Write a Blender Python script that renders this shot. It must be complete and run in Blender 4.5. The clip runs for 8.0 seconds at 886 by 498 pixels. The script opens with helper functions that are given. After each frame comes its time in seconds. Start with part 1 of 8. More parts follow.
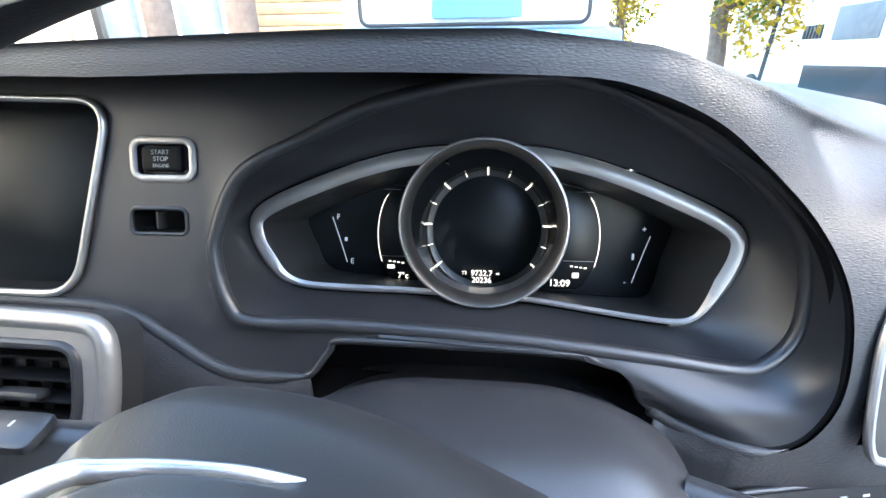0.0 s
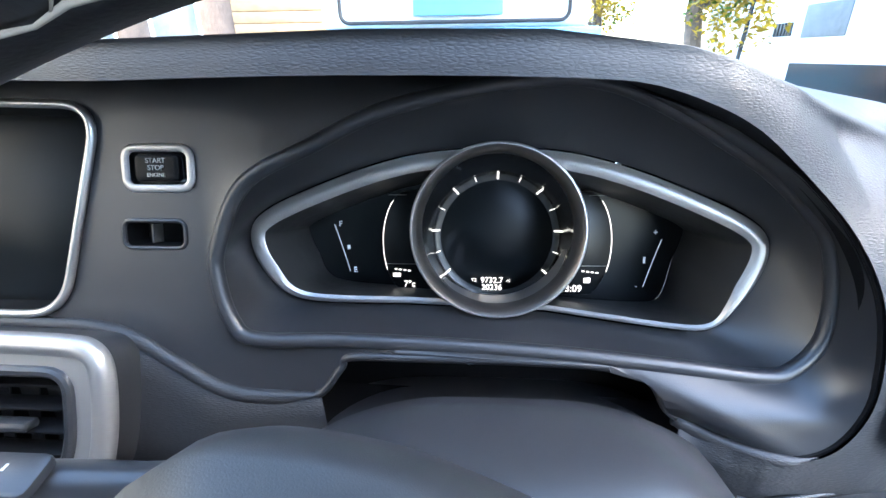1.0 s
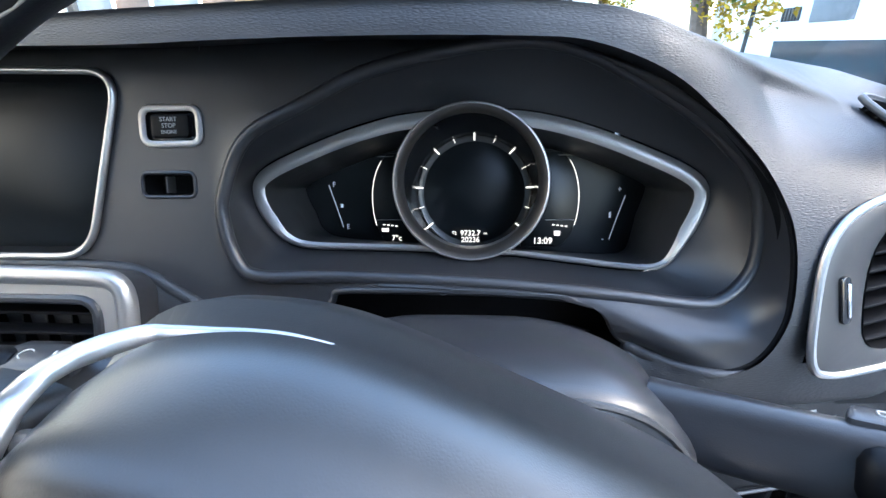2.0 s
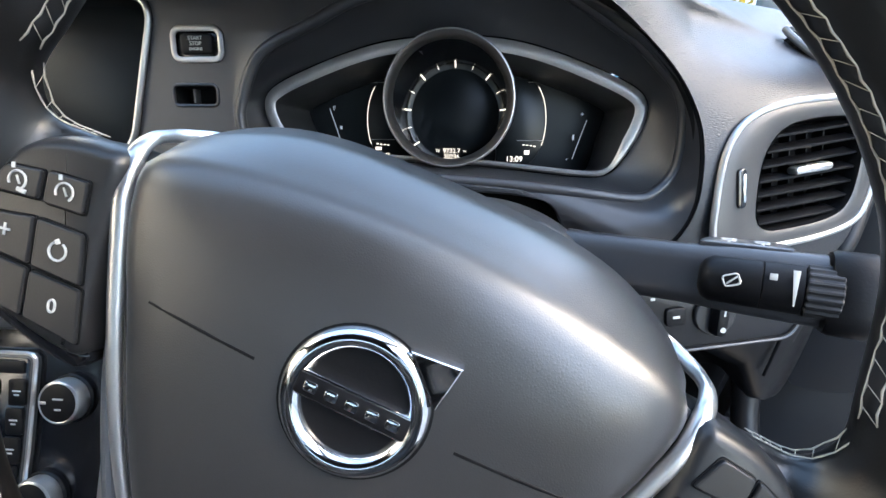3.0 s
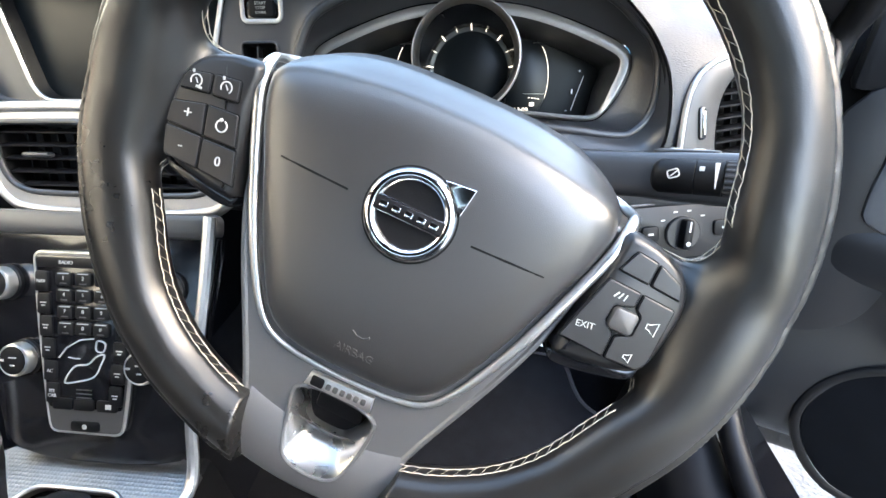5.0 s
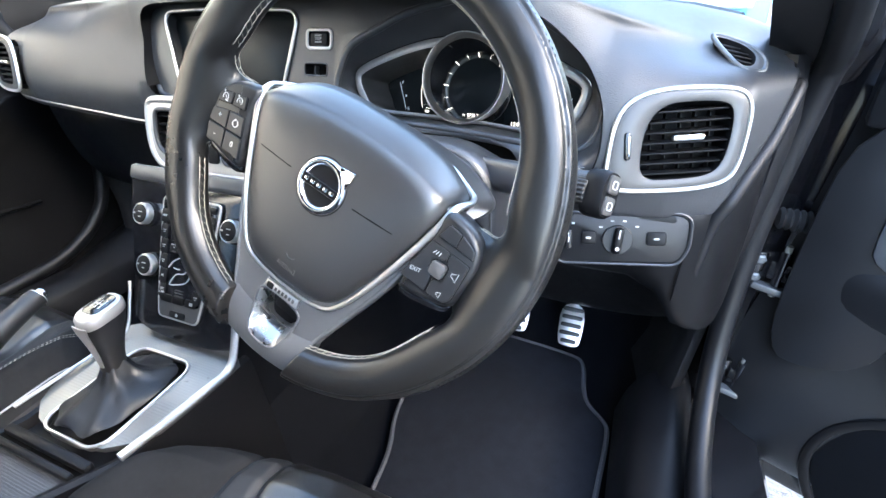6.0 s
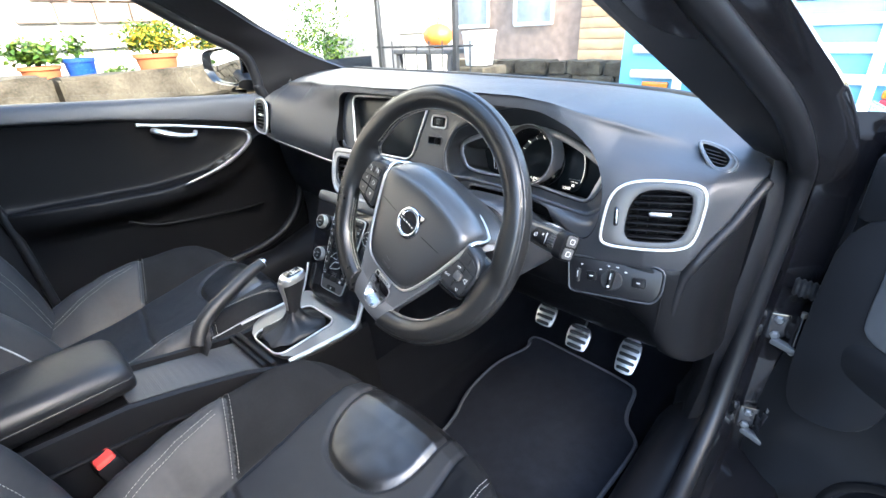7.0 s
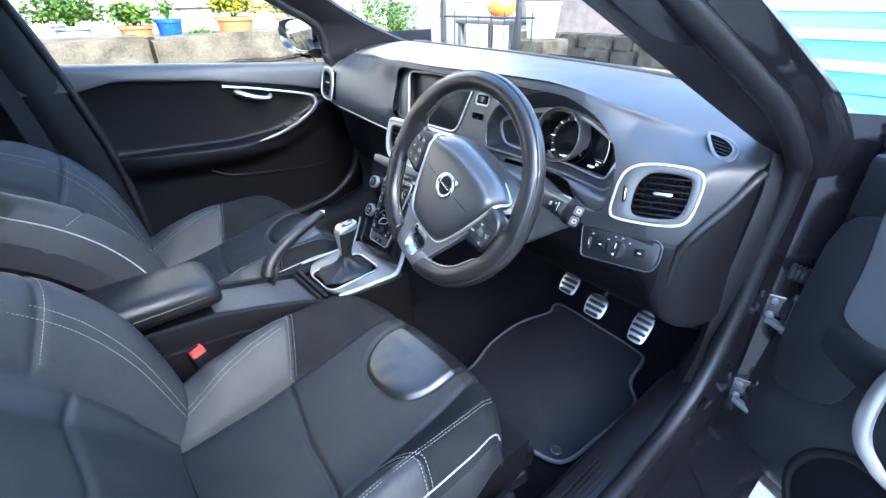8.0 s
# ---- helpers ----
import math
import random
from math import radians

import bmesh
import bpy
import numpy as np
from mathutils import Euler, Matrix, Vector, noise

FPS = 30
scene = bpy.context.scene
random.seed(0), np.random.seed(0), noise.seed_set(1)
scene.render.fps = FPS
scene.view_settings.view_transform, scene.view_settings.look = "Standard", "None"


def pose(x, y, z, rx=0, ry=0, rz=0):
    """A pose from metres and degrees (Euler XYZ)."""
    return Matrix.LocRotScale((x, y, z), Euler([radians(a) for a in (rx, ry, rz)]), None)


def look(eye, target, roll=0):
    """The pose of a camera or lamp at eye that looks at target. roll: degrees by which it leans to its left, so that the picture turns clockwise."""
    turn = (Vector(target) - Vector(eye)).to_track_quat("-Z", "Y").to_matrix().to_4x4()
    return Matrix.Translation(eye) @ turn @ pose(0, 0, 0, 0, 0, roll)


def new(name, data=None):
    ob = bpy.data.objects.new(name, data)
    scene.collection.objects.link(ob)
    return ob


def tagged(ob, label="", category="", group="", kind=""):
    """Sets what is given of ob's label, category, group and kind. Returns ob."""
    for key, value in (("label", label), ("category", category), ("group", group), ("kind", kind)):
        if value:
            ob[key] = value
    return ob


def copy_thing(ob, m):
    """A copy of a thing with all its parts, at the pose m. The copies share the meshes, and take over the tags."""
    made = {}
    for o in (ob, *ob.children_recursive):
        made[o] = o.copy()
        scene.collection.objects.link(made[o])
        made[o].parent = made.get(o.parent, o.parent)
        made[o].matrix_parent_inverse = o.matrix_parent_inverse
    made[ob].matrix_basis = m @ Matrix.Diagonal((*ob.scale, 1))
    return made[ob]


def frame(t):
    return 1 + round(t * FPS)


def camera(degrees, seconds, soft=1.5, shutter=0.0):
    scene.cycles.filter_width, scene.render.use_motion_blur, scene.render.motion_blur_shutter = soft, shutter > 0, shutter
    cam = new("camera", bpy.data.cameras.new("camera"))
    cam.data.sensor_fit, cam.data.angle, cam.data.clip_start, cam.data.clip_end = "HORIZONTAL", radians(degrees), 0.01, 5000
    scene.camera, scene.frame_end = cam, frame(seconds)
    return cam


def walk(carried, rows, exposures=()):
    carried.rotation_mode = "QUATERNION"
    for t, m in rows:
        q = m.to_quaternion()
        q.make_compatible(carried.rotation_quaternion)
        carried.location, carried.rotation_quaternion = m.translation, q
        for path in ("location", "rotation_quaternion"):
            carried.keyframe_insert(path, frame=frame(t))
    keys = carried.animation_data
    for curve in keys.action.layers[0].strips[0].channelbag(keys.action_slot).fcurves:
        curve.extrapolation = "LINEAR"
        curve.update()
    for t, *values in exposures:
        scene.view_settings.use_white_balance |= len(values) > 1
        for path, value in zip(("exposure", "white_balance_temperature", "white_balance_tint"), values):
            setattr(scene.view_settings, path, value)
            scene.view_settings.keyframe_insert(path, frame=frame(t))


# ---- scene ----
cam = camera(88.6, 8.0)
PATH = [
    (0, (0.389, -0.002, 0.986), (0.2, 1.834, 0.215), -0.7),
    (0.5, (0.371, 0.009, 0.986), (0.238, 1.843, 0.198), -0.5),
    (1, (0.368, 0.01, 0.988), (0.257, 1.848, 0.208), -0.8),
    (1.2, (0.369, 0.009, 0.987), (0.253, 1.849, 0.211), -0.9),
    (2.5, (0.405, -0.076, 0.964), (0.262, 1.72, 0.095), -1.6),
    (3, (0.413, -0.115, 0.953), (0.264, 1.648, 0.021), -0.8),
    (3.5, (0.409, -0.159, 0.943), (0.257, 1.585, -0.025), -0.8),
    (4, (0.405, -0.195, 0.941), (0.243, 1.529, -0.06), -0.9),
    (5.3, (0.429, -0.231, 0.948), (0.191, 1.491, -0.041), -1.4),
    (5.5, (0.465, -0.249, 0.954), (0.129, 1.453, -0.041), -1.9),
    (6, (0.597, -0.292, 0.979), (-0.088, 1.314, 0.004), -1.3),
    (6.5, (0.734, -0.346, 1.039), (-0.253, 1.126, 0.114), -0.8),
    (7, (0.829, -0.432, 1.1), (-0.399, 0.885, 0.229), -2.5),
    (7.5, (0.903, -0.491, 1.115), (-0.422, 0.724, 0.238), -1.4),
    (8, (0.942, -0.505, 1.138), (-0.39, 0.626, 0.165), -0.7),
]
walk(cam, [(t, look(eye, target, roll)) for t, eye, target, roll in PATH], [(0, 4.5, 6200, 8), (1, 4.6, 5900, 8), (2.5, 3.95, 5900, 8), (3, 4.1, 6500, 8), (4, 4.5, 7000, 8), (5.5, 4.75, 6700, 8), (6, 4.75, 6200, 8), (6.5, 4.75, 6400, 8), (7, 4.46, 6100, 8), (8, 4.64, 5400, 8)])

# ---- world and light ----
world = bpy.data.worlds.new("sky")
scene.world = world
world.use_nodes = True
wn, wl = world.node_tree.nodes, world.node_tree.links
sky = wn.new("ShaderNodeTexSky")
sky.sky_type, sky.sun_disc = "NISHITA", False
sky.sun_elevation, sky.sun_rotation = radians(27), radians(100)
sky.dust_density, sky.air_density = 2.5, 1.0
wl.new(sky.outputs[0], wn["Background"].inputs[0])
wn["Background"].inputs[1].default_value = 0.15
sun = new("sun", bpy.data.lights.new("sun", "SUN"))
sun.data.energy, sun.data.angle, sun.data.color = 1.7, radians(5), (1.0, 0.91, 0.78)
sun.matrix_world = look((0, 0, 0), (-math.sin(radians(100)) * math.cos(radians(27)), -math.cos(radians(100)) * math.cos(radians(27)), -math.sin(radians(27))))


# ---- materials ----
def material(name, base, rough=0.5, metal=0.0, vary=0.15, scale=8.0, bump=0.0, bscale=400.0, kind="noise", rvary=0.1, coat=0.0, spec=0.5, sheen=0.0, second=None, per_piece=0.0):
    """A surface with grain and cloudy variation; sizes are in metres."""
    m = bpy.data.materials.new(name)
    m.use_nodes = True
    n, l = m.node_tree.nodes, m.node_tree.links
    b = n["Principled BSDF"]
    b.inputs["Metallic"].default_value = metal
    b.inputs["Coat Weight"].default_value = coat
    b.inputs["Coat Roughness"].default_value = 0.08
    b.inputs["Specular IOR Level"].default_value = spec
    b.inputs["Sheen Weight"].default_value = sheen
    b.inputs["Sheen Roughness"].default_value = 0.45
    tc = n.new("ShaderNodeTexCoord")
    big = n.new("ShaderNodeTexNoise")
    big.inputs["Scale"].default_value, big.inputs["Detail"].default_value = scale, 5
    fine = n.new("ShaderNodeTexNoise")
    fine.inputs["Scale"].default_value, fine.inputs["Detail"].default_value = scale * 14, 4
    for t in (big, fine):
        l.new(tc.outputs["Object"], t.inputs["Vector"])
    add = n.new("ShaderNodeMath")
    add.operation = "MULTIPLY_ADD"
    l.new(fine.outputs[0], add.inputs[0])
    add.inputs[1].default_value = 0.45
    l.new(big.outputs[0], add.inputs[2])
    ramp = n.new("ShaderNodeMapRange")
    ramp.inputs["From Min"].default_value, ramp.inputs["From Max"].default_value = 0.45, 1.0
    l.new(add.outputs[0], ramp.inputs["Value"])
    mix = n.new("ShaderNodeMix")
    mix.data_type = "RGBA"
    c = Vector(base)
    c2 = Vector(second) if second else c * (1 + vary)
    mix.inputs["A"].default_value = (*(c * (1 - vary)), 1)
    mix.inputs["B"].default_value = (*c2, 1)
    l.new(ramp.outputs[0], mix.inputs["Factor"])
    out = mix.outputs["Result"]
    if per_piece:
        oi = n.new("ShaderNodeObjectInfo")
        hs = n.new("ShaderNodeHueSaturation")
        mr = n.new("ShaderNodeMapRange")
        mr.inputs["To Min"].default_value, mr.inputs["To Max"].default_value = 1 - per_piece, 1 + per_piece
        l.new(oi.outputs["Random"], mr.inputs["Value"])
        l.new(mr.outputs[0], hs.inputs["Value"])
        l.new(out, hs.inputs["Color"])
        out = hs.outputs[0]
    l.new(out, b.inputs["Base Color"])
    rr_ = n.new("ShaderNodeMapRange")
    rr_.inputs["To Min"].default_value, rr_.inputs["To Max"].default_value = max(0.02, rough - rvary), min(1, rough + rvary)
    l.new(ramp.outputs[0], rr_.inputs["Value"])
    l.new(rr_.outputs[0], b.inputs["Roughness"])
    if bump:
        tc_out = tc.outputs["Object"]
        if kind == "leather":
            bt = n.new("ShaderNodeTexVoronoi")
            bt.feature = "DISTANCE_TO_EDGE"
            bt.inputs["Scale"].default_value = bscale
            src = bt.outputs["Distance"]
        elif kind == "grain":
            mp = n.new("ShaderNodeMapping")
            mp.inputs["Scale"].default_value = (0.45, 0.8, 1.5)
            l.new(tc.outputs["Object"], mp.inputs["Vector"])
            bt = n.new("ShaderNodeTexVoronoi")
            bt.feature = "DISTANCE_TO_EDGE"
            bt.inputs["Scale"].default_value = bscale
            src = bt.outputs["Distance"]
            tc_out = mp.outputs[0]
        elif kind == "weave":
            bt = n.new("ShaderNodeTexVoronoi")
            bt.inputs["Scale"].default_value = bscale
            bt.inputs["Randomness"].default_value = 0.15
            src = bt.outputs["Distance"]
        else:
            bt = n.new("ShaderNodeTexNoise")
            bt.inputs["Scale"].default_value, bt.inputs["Detail"].default_value = bscale, 3
            src = bt.outputs[0]
        l.new(tc_out, bt.inputs["Vector"])
        bp = n.new("ShaderNodeBump")
        bp.inputs["Strength"].default_value, bp.inputs["Distance"].default_value = bump, 0.0006 if kind != "rock" else 0.02
        l.new(src, bp.inputs["Height"])
        l.new(bp.outputs[0], b.inputs["Normal"])
    return m


def emitter(name, colour, strength):
    m = material(name, colour, 0.5)
    b = m.node_tree.nodes["Principled BSDF"]
    b.inputs["Emission Color"].default_value = (*colour, 1)
    b.inputs["Emission Strength"].default_value = strength
    return m


def glass(name, tint=(1, 1, 1), gloss=0.04):
    m = bpy.data.materials.new(name)
    m.use_nodes = True
    n, l = m.node_tree.nodes, m.node_tree.links
    n.remove(n["Principled BSDF"])
    tr, gl, mx = n.new("ShaderNodeBsdfTransparent"), n.new("ShaderNodeBsdfGlossy"), n.new("ShaderNodeMixShader")
    tr.inputs[0].default_value = (*tint, 1)
    gl.inputs["Roughness"].default_value = gloss
    mx.inputs[0].default_value = 0.06
    l.new(tr.outputs[0], mx.inputs[1])
    l.new(gl.outputs[0], mx.inputs[2])
    l.new(mx.outputs[0], n["Material Output"].inputs[0])
    return m


PAD = material("soft_dash_plastic", (0.0235, 0.0244, 0.027), 0.46, bump=0.55, bscale=560, kind="grain", vary=0.12, rvary=0.05, spec=0.6)
FASCIA = material("matt_grey_plastic", (0.025, 0.026, 0.029), 0.34, bump=0.1, bscale=1500, vary=0.08, rvary=0.04, spec=0.6)
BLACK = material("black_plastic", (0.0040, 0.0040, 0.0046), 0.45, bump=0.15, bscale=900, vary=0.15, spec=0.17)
# near-black: shade of gaps, ducts and cups put into colour; also joints, stitches
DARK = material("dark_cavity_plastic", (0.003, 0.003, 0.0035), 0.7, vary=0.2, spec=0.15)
GLOSSB = material("piano_black", (0.006, 0.006, 0.007), 0.16, vary=0.1, rvary=0.04, coat=0.3)
SATIN = material("satin_silver_paint", (0.44, 0.425, 0.41), 0.38, metal=0.75, bump=0.03, bscale=2500, vary=0.05, rvary=0.03)
SPOKE = material("dark_satin_spoke", (0.125, 0.127, 0.13), 0.40, metal=0.55, bump=0.03, bscale=2500, vary=0.05, rvary=0.03)
THROAT = material("bright_throat_metal", (0.40, 0.395, 0.385), 0.29, metal=0.95, vary=0.03, rvary=0.04)
SILVER = material("brushed_silver", (0.60, 0.59, 0.57), 0.31, metal=0.92, vary=0.03, rvary=0.03)
CHROME = material("chrome", (0.82, 0.82, 0.82), 0.08, metal=1.0, vary=0.02, rvary=0.02)
EMB = material("polished_emblem", (0.78, 0.78, 0.78), 0.10, metal=1.0, vary=0.03, rvary=0.04)
GREYTRIM = material("warm_grey_trim", (0.075, 0.073, 0.071), 0.4, metal=0.35, vary=0.06, bump=0.05, bscale=1800)
LEATHER = material("black_leather", (0.0062, 0.0062, 0.0070), 0.46, bump=0.28, bscale=700, kind="leather", vary=0.25, rvary=0.10, spec=0.46)
SEATL = material("black_seat_leather", (0.025, 0.0255, 0.027), 0.45, bump=0.3, bscale=650, kind="leather", vary=0.3, rvary=0.10, spec=0.18)
RIML = material("worn_wheel_leather", (0.0090, 0.0085, 0.0079), 0.31, bump=0.07, bscale=900, kind="leather", vary=0.2, rvary=0.06, spec=0.5)
WORNL = material("shiny_worn_leather", (0.0075, 0.0073, 0.0072), 0.33, bump=0.16, bscale=750, kind="leather", vary=0.25, rvary=0.07, spec=0.75)
PADL = material("wheel_pad_vinyl", (0.0185, 0.0181, 0.0181), 0.37, bump=0.1, bscale=1100, kind="leather", vary=0.08, rvary=0.05, spec=1.0)
POD_M = material("matt_key_plastic", (0.012, 0.012, 0.0125), 0.36, bump=0.08, bscale=1500, vary=0.1, rvary=0.05, spec=0.45)
SUEDE = material("charcoal_suede_fabric", (0.0100, 0.0103, 0.0110), 0.95, bump=0.4, bscale=1400, vary=0.35, scale=14, spec=0.1)
CENTRE = material("smooth_seat_fabric", (0.0105, 0.0108, 0.0117), 0.62, bump=0.3, bscale=1800, vary=0.2, scale=14, spec=0.35)
THREADS = material("pale_seat_thread", (0.26, 0.245, 0.22), 0.7, vary=0.1)
# lighter than the dash pad: sky light on the door trim put into the colour
DOORU = material("soft_upper_door_trim", (0.055, 0.057, 0.062), 0.5, bump=0.35, bscale=600, kind="grain", vary=0.12, rvary=0.05, spec=0.5)
DOORP = material("door_card_plastic", (0.0088, 0.0090, 0.0104), 0.38, bump=0.25, bscale=700, kind="leather", vary=0.15, spec=0.3)
CARPET = material("black_carpet", (0.0032, 0.0035, 0.0045), 0.95, bump=0.9, bscale=900, vary=0.35, scale=30, spec=0.05)
VENTF = material("vent_face_plastic", (0.050, 0.049, 0.048), 0.38, metal=0.2, vary=0.06, bump=0.08, bscale=1500)
PILLAR = material("pillar_trim_plastic", (0.0055, 0.0055, 0.0065), 0.42, bump=0.25, bscale=700, kind="leather", vary=0.12, spec=0.3)
RUBBER = material("black_rubber", (0.012, 0.012, 0.013), 0.45, vary=0.15, bump=0.1, bscale=800, spec=0.4)
THREAD = material("grey_thread", (0.40, 0.36, 0.29), 0.7, vary=0.1)
MARK = material("white_print", (0.42, 0.42, 0.40), 0.6, vary=0.03)
LIT = emitter("lit_display_white", (1.0, 0.9, 0.75), 0.12)
DIML = emitter("dim_display_print", (0.75, 0.82, 0.9), 0.022)
RINGM = material("bronze_grey_bevel", (0.17, 0.155, 0.14), 0.32, metal=0.8, vary=0.06, rvary=0.04)
BANDM = material("smoky_dial_band", (0.05, 0.05, 0.048), 0.25, metal=0.3, vary=0.08, rvary=0.03)
SCREEN = material("dark_display", (0.004, 0.0055, 0.0065), 0.32, vary=0.1, rvary=0.03, spec=0.25)
HEAD = material("charcoal_headliner", (0.035, 0.034, 0.034), 0.9, bump=0.4, bscale=1200, vary=0.08)
PAINT = material("black_car_paint", (0.006, 0.0056, 0.0064), 0.16, vary=0.2, spec=0.4, coat=0.7, rvary=0.05)
REDP = material("red_plastic", (0.62, 0.05, 0.04), 0.4, vary=0.1)
# tint assumed for the unseen rear windows, to keep light from behind low
PRIVACY = glass("tinted_rear_glass", (0.22, 0.23, 0.24), 0.02)
GLASS = glass("window_glass", (0.76, 0.80, 0.785), 0.02)


# ---- shape helpers ----
WM = {}


def V(*a):
    return Vector(a)


def thing(name, label, category, at=(0, 0, 0), m=None, group="", kind=""):
    ob = new(name)
    ob.empty_display_size = 0.05
    ob.matrix_basis = m if m else Matrix.Translation(at)
    WM[ob] = ob.matrix_basis.copy()
    return tagged(ob, label, category, group, kind)


def part(name, bm, mat, parent=None, label="", local=False, sharp=35, kind=""):
    """Links a bmesh as one mesh object under a thing or part; bm is in world metres unless local."""
    if parent and not local:
        bm.transform(WM[parent].inverted())
    bmesh.ops.recalc_face_normals(bm, faces=bm.faces)
    me = bpy.data.meshes.new(name)
    bm.to_mesh(me)
    bm.free()
    me.shade_smooth()
    if sharp:
        me.set_sharp_from_angle(angle=radians(sharp))
    me.materials.append(mat)
    ob = new(name, me)
    if parent:
        ob.parent = parent
        WM[ob] = WM[parent]
    else:
        WM[ob] = Matrix.Identity(4)
    return tagged(ob, label, kind=kind)


def crom(pts, n=8, closed=False):
    """A smooth curve through points, n steps a span."""
    P = [Vector(p) for p in pts]
    k = len(P)
    out = []
    for i in range(k if closed else k - 1):
        a, b, c, d = (P[(i + j) % k] if closed else P[min(max(i + j, 0), k - 1)] for j in (-1, 0, 1, 2))
        for s in range(n):
            t = s / n
            out.append(0.5 * (2 * b + (c - a) * t + (2 * a - 5 * b + 4 * c - d) * t * t + (3 * b - a - 3 * c + d) * t ** 3))
    if not closed:
        out.append(P[-1])
    return out


def loft(rings, closed=True, cap=(True, True), bm=None, loop=False):
    bm = bm or bmesh.new()
    vs = [[bm.verts.new(p) for p in r] for r in rings]
    k = len(vs[0])
    for a, b in zip(vs, vs[1:] + (vs[:1] if loop else [])):
        for i in range(k if closed else k - 1):
            j = (i + 1) % k
            try:
                bm.faces.new((a[i], a[j], b[j], b[i]))
            except ValueError:
                pass
    if not loop:
        if cap[0]:
            bm.faces.new(vs[0][::-1])
        if cap[1]:
            bm.faces.new(vs[-1])
    return bm


def tube(pts, r, n=10, closed=False, bm=None, flat=1.0, up=None):
    """A round bar along points; r may be a list; flat squashes it across up."""
    P = [Vector(p) for p in pts]
    k = len(P)
    rings = []
    ref = None
    for i in range(k):
        if closed:
            t = (P[(i + 1) % k] - P[i - 1]).normalized()
        else:
            t = (P[min(i + 1, k - 1)] - P[max(i - 1, 0)]).normalized()
        if up is not None:
            ref = Vector(up)
        elif ref is None:
            ref = V(0, 0, 1) if abs(t.z) < 0.9 else V(1, 0, 0)
        u = (ref - ref.dot(t) * t).normalized()
        if up is None:
            ref = u
        w = t.cross(u)
        rad = float(r[i]) if isinstance(r, (list, tuple)) else float(r)
        rings.append([P[i] + rad * (math.cos(2 * math.pi * j / n) * w + flat * math.sin(2 * math.pi * j / n) * u) for j in range(n)])
    return loft(rings, bm=bm, loop=closed)


def rbox(size, r=0.003, m=None, seg=2, bm=None):
    b = bmesh.new()
    bmesh.ops.create_cube(b, size=1, matrix=Matrix.Diagonal((*size, 1)))
    if r:
        bmesh.ops.bevel(b, geom=b.edges[:], offset=min(r, min(size) * 0.45), segments=seg, affect="EDGES", profile=0.5)
    if m is not None:
        b.transform(m)
    if bm is None:
        return b
    return merge(bm, b)


def merge(bm, b):
    me = bpy.data.meshes.new("tmp")
    b.to_mesh(me)
    b.free()
    bm.from_mesh(me)
    bpy.data.meshes.remove(me)
    return bm


def revolve(profile, n=32, m=None, bm=None, cap=(True, True)):
    """profile: (radius, height) pairs, turned about local z."""
    rings = [[V(r * math.cos(2 * math.pi * j / n), r * math.sin(2 * math.pi * j / n), h) for j in range(n)] for r, h in profile]
    if m is not None:
        rings = [[m @ p for p in ring] for ring in rings]
    return loft(rings, bm=bm, cap=cap)


def area2(o):
    return sum(a[0] * b[1] - b[0] * a[1] for a, b in zip(o, o[1:] + o[:1]))


def inset(o, d):
    """Moves a flat outline inwards by d."""
    s = 1 if area2(o) > 0 else -1
    out = []
    k = len(o)
    for i in range(k):
        a, b, c = o[i - 1], o[i], o[(i + 1) % k]
        t1 = V(b[0] - a[0], b[1] - a[1])
        t2 = V(c[0] - b[0], c[1] - b[1])
        t1 = t1.normalized() if t1.length else t2.normalized()
        t2 = t2.normalized() if t2.length else t1
        nn = V(-(t1.y + t2.y), t1.x + t2.x)
        nn = nn.normalized() if nn.length > 1e-9 else V(-t1.y, t1.x)
        out.append((b[0] + s * d * nn.x, b[1] + s * d * nn.y))
    return out


def soft(o, r, n=3):
    """Rounds each corner of an outline over the distance r."""
    out = []
    k = len(o)
    for i in range(k):
        a, b, c = Vector(o[i - 1]), Vector(o[i]), Vector(o[(i + 1) % k])
        ra = min(r, (a - b).length * 0.45)
        rc = min(r, (c - b).length * 0.45)
        p, q = b + (a - b).normalized() * ra, b + (c - b).normalized() * rc
        for j in range(n + 1):
            t = j / n
            out.append(tuple((1 - t) ** 2 * p + 2 * t * (1 - t) * b + t * t * q))
    return out


def rr(w, h, r, n=5, cx=0, cy=0):
    """A rounded rectangle."""
    out = []
    for sx, sy, a in ((1, 1, 0), (-1, 1, 90), (-1, -1, 180), (1, -1, 270)):
        for i in range(n + 1):
            t = radians(a + 90 * i / n)
            out.append((cx + sx * (w / 2 - r) + r * math.cos(t), cy + sy * (h / 2 - r) + r * math.sin(t)))
    return out


def slab(outline, t, m, r=0.002, bm=None, dome=0.0):
    """An outline in local x, y raised to local z = t, with a rounded front edge; dome lifts the middle."""
    o = [tuple(p[:2]) for p in outline]
    rings = [(0, 0), (0, t - r), (0.3 * r, t - 0.3 * r), (r, t)]
    R = [[m @ V(x, y, z) for x, y in inset(o, d)] if d else [m @ V(x, y, z) for x, y in o] for d, z in rings]
    if dome:
        cx, cy = sum(p[0] for p in o) / len(o), sum(p[1] for p in o) / len(o)
        base = inset(o, r)
        for k in (0.85, 0.65, 0.4, 0.15):
            R.append([m @ V(cx + k * (x - cx), cy + k * (y - cy), t + dome * (1 - k * k)) for x, y in base])
    return loft(R, bm=bm)


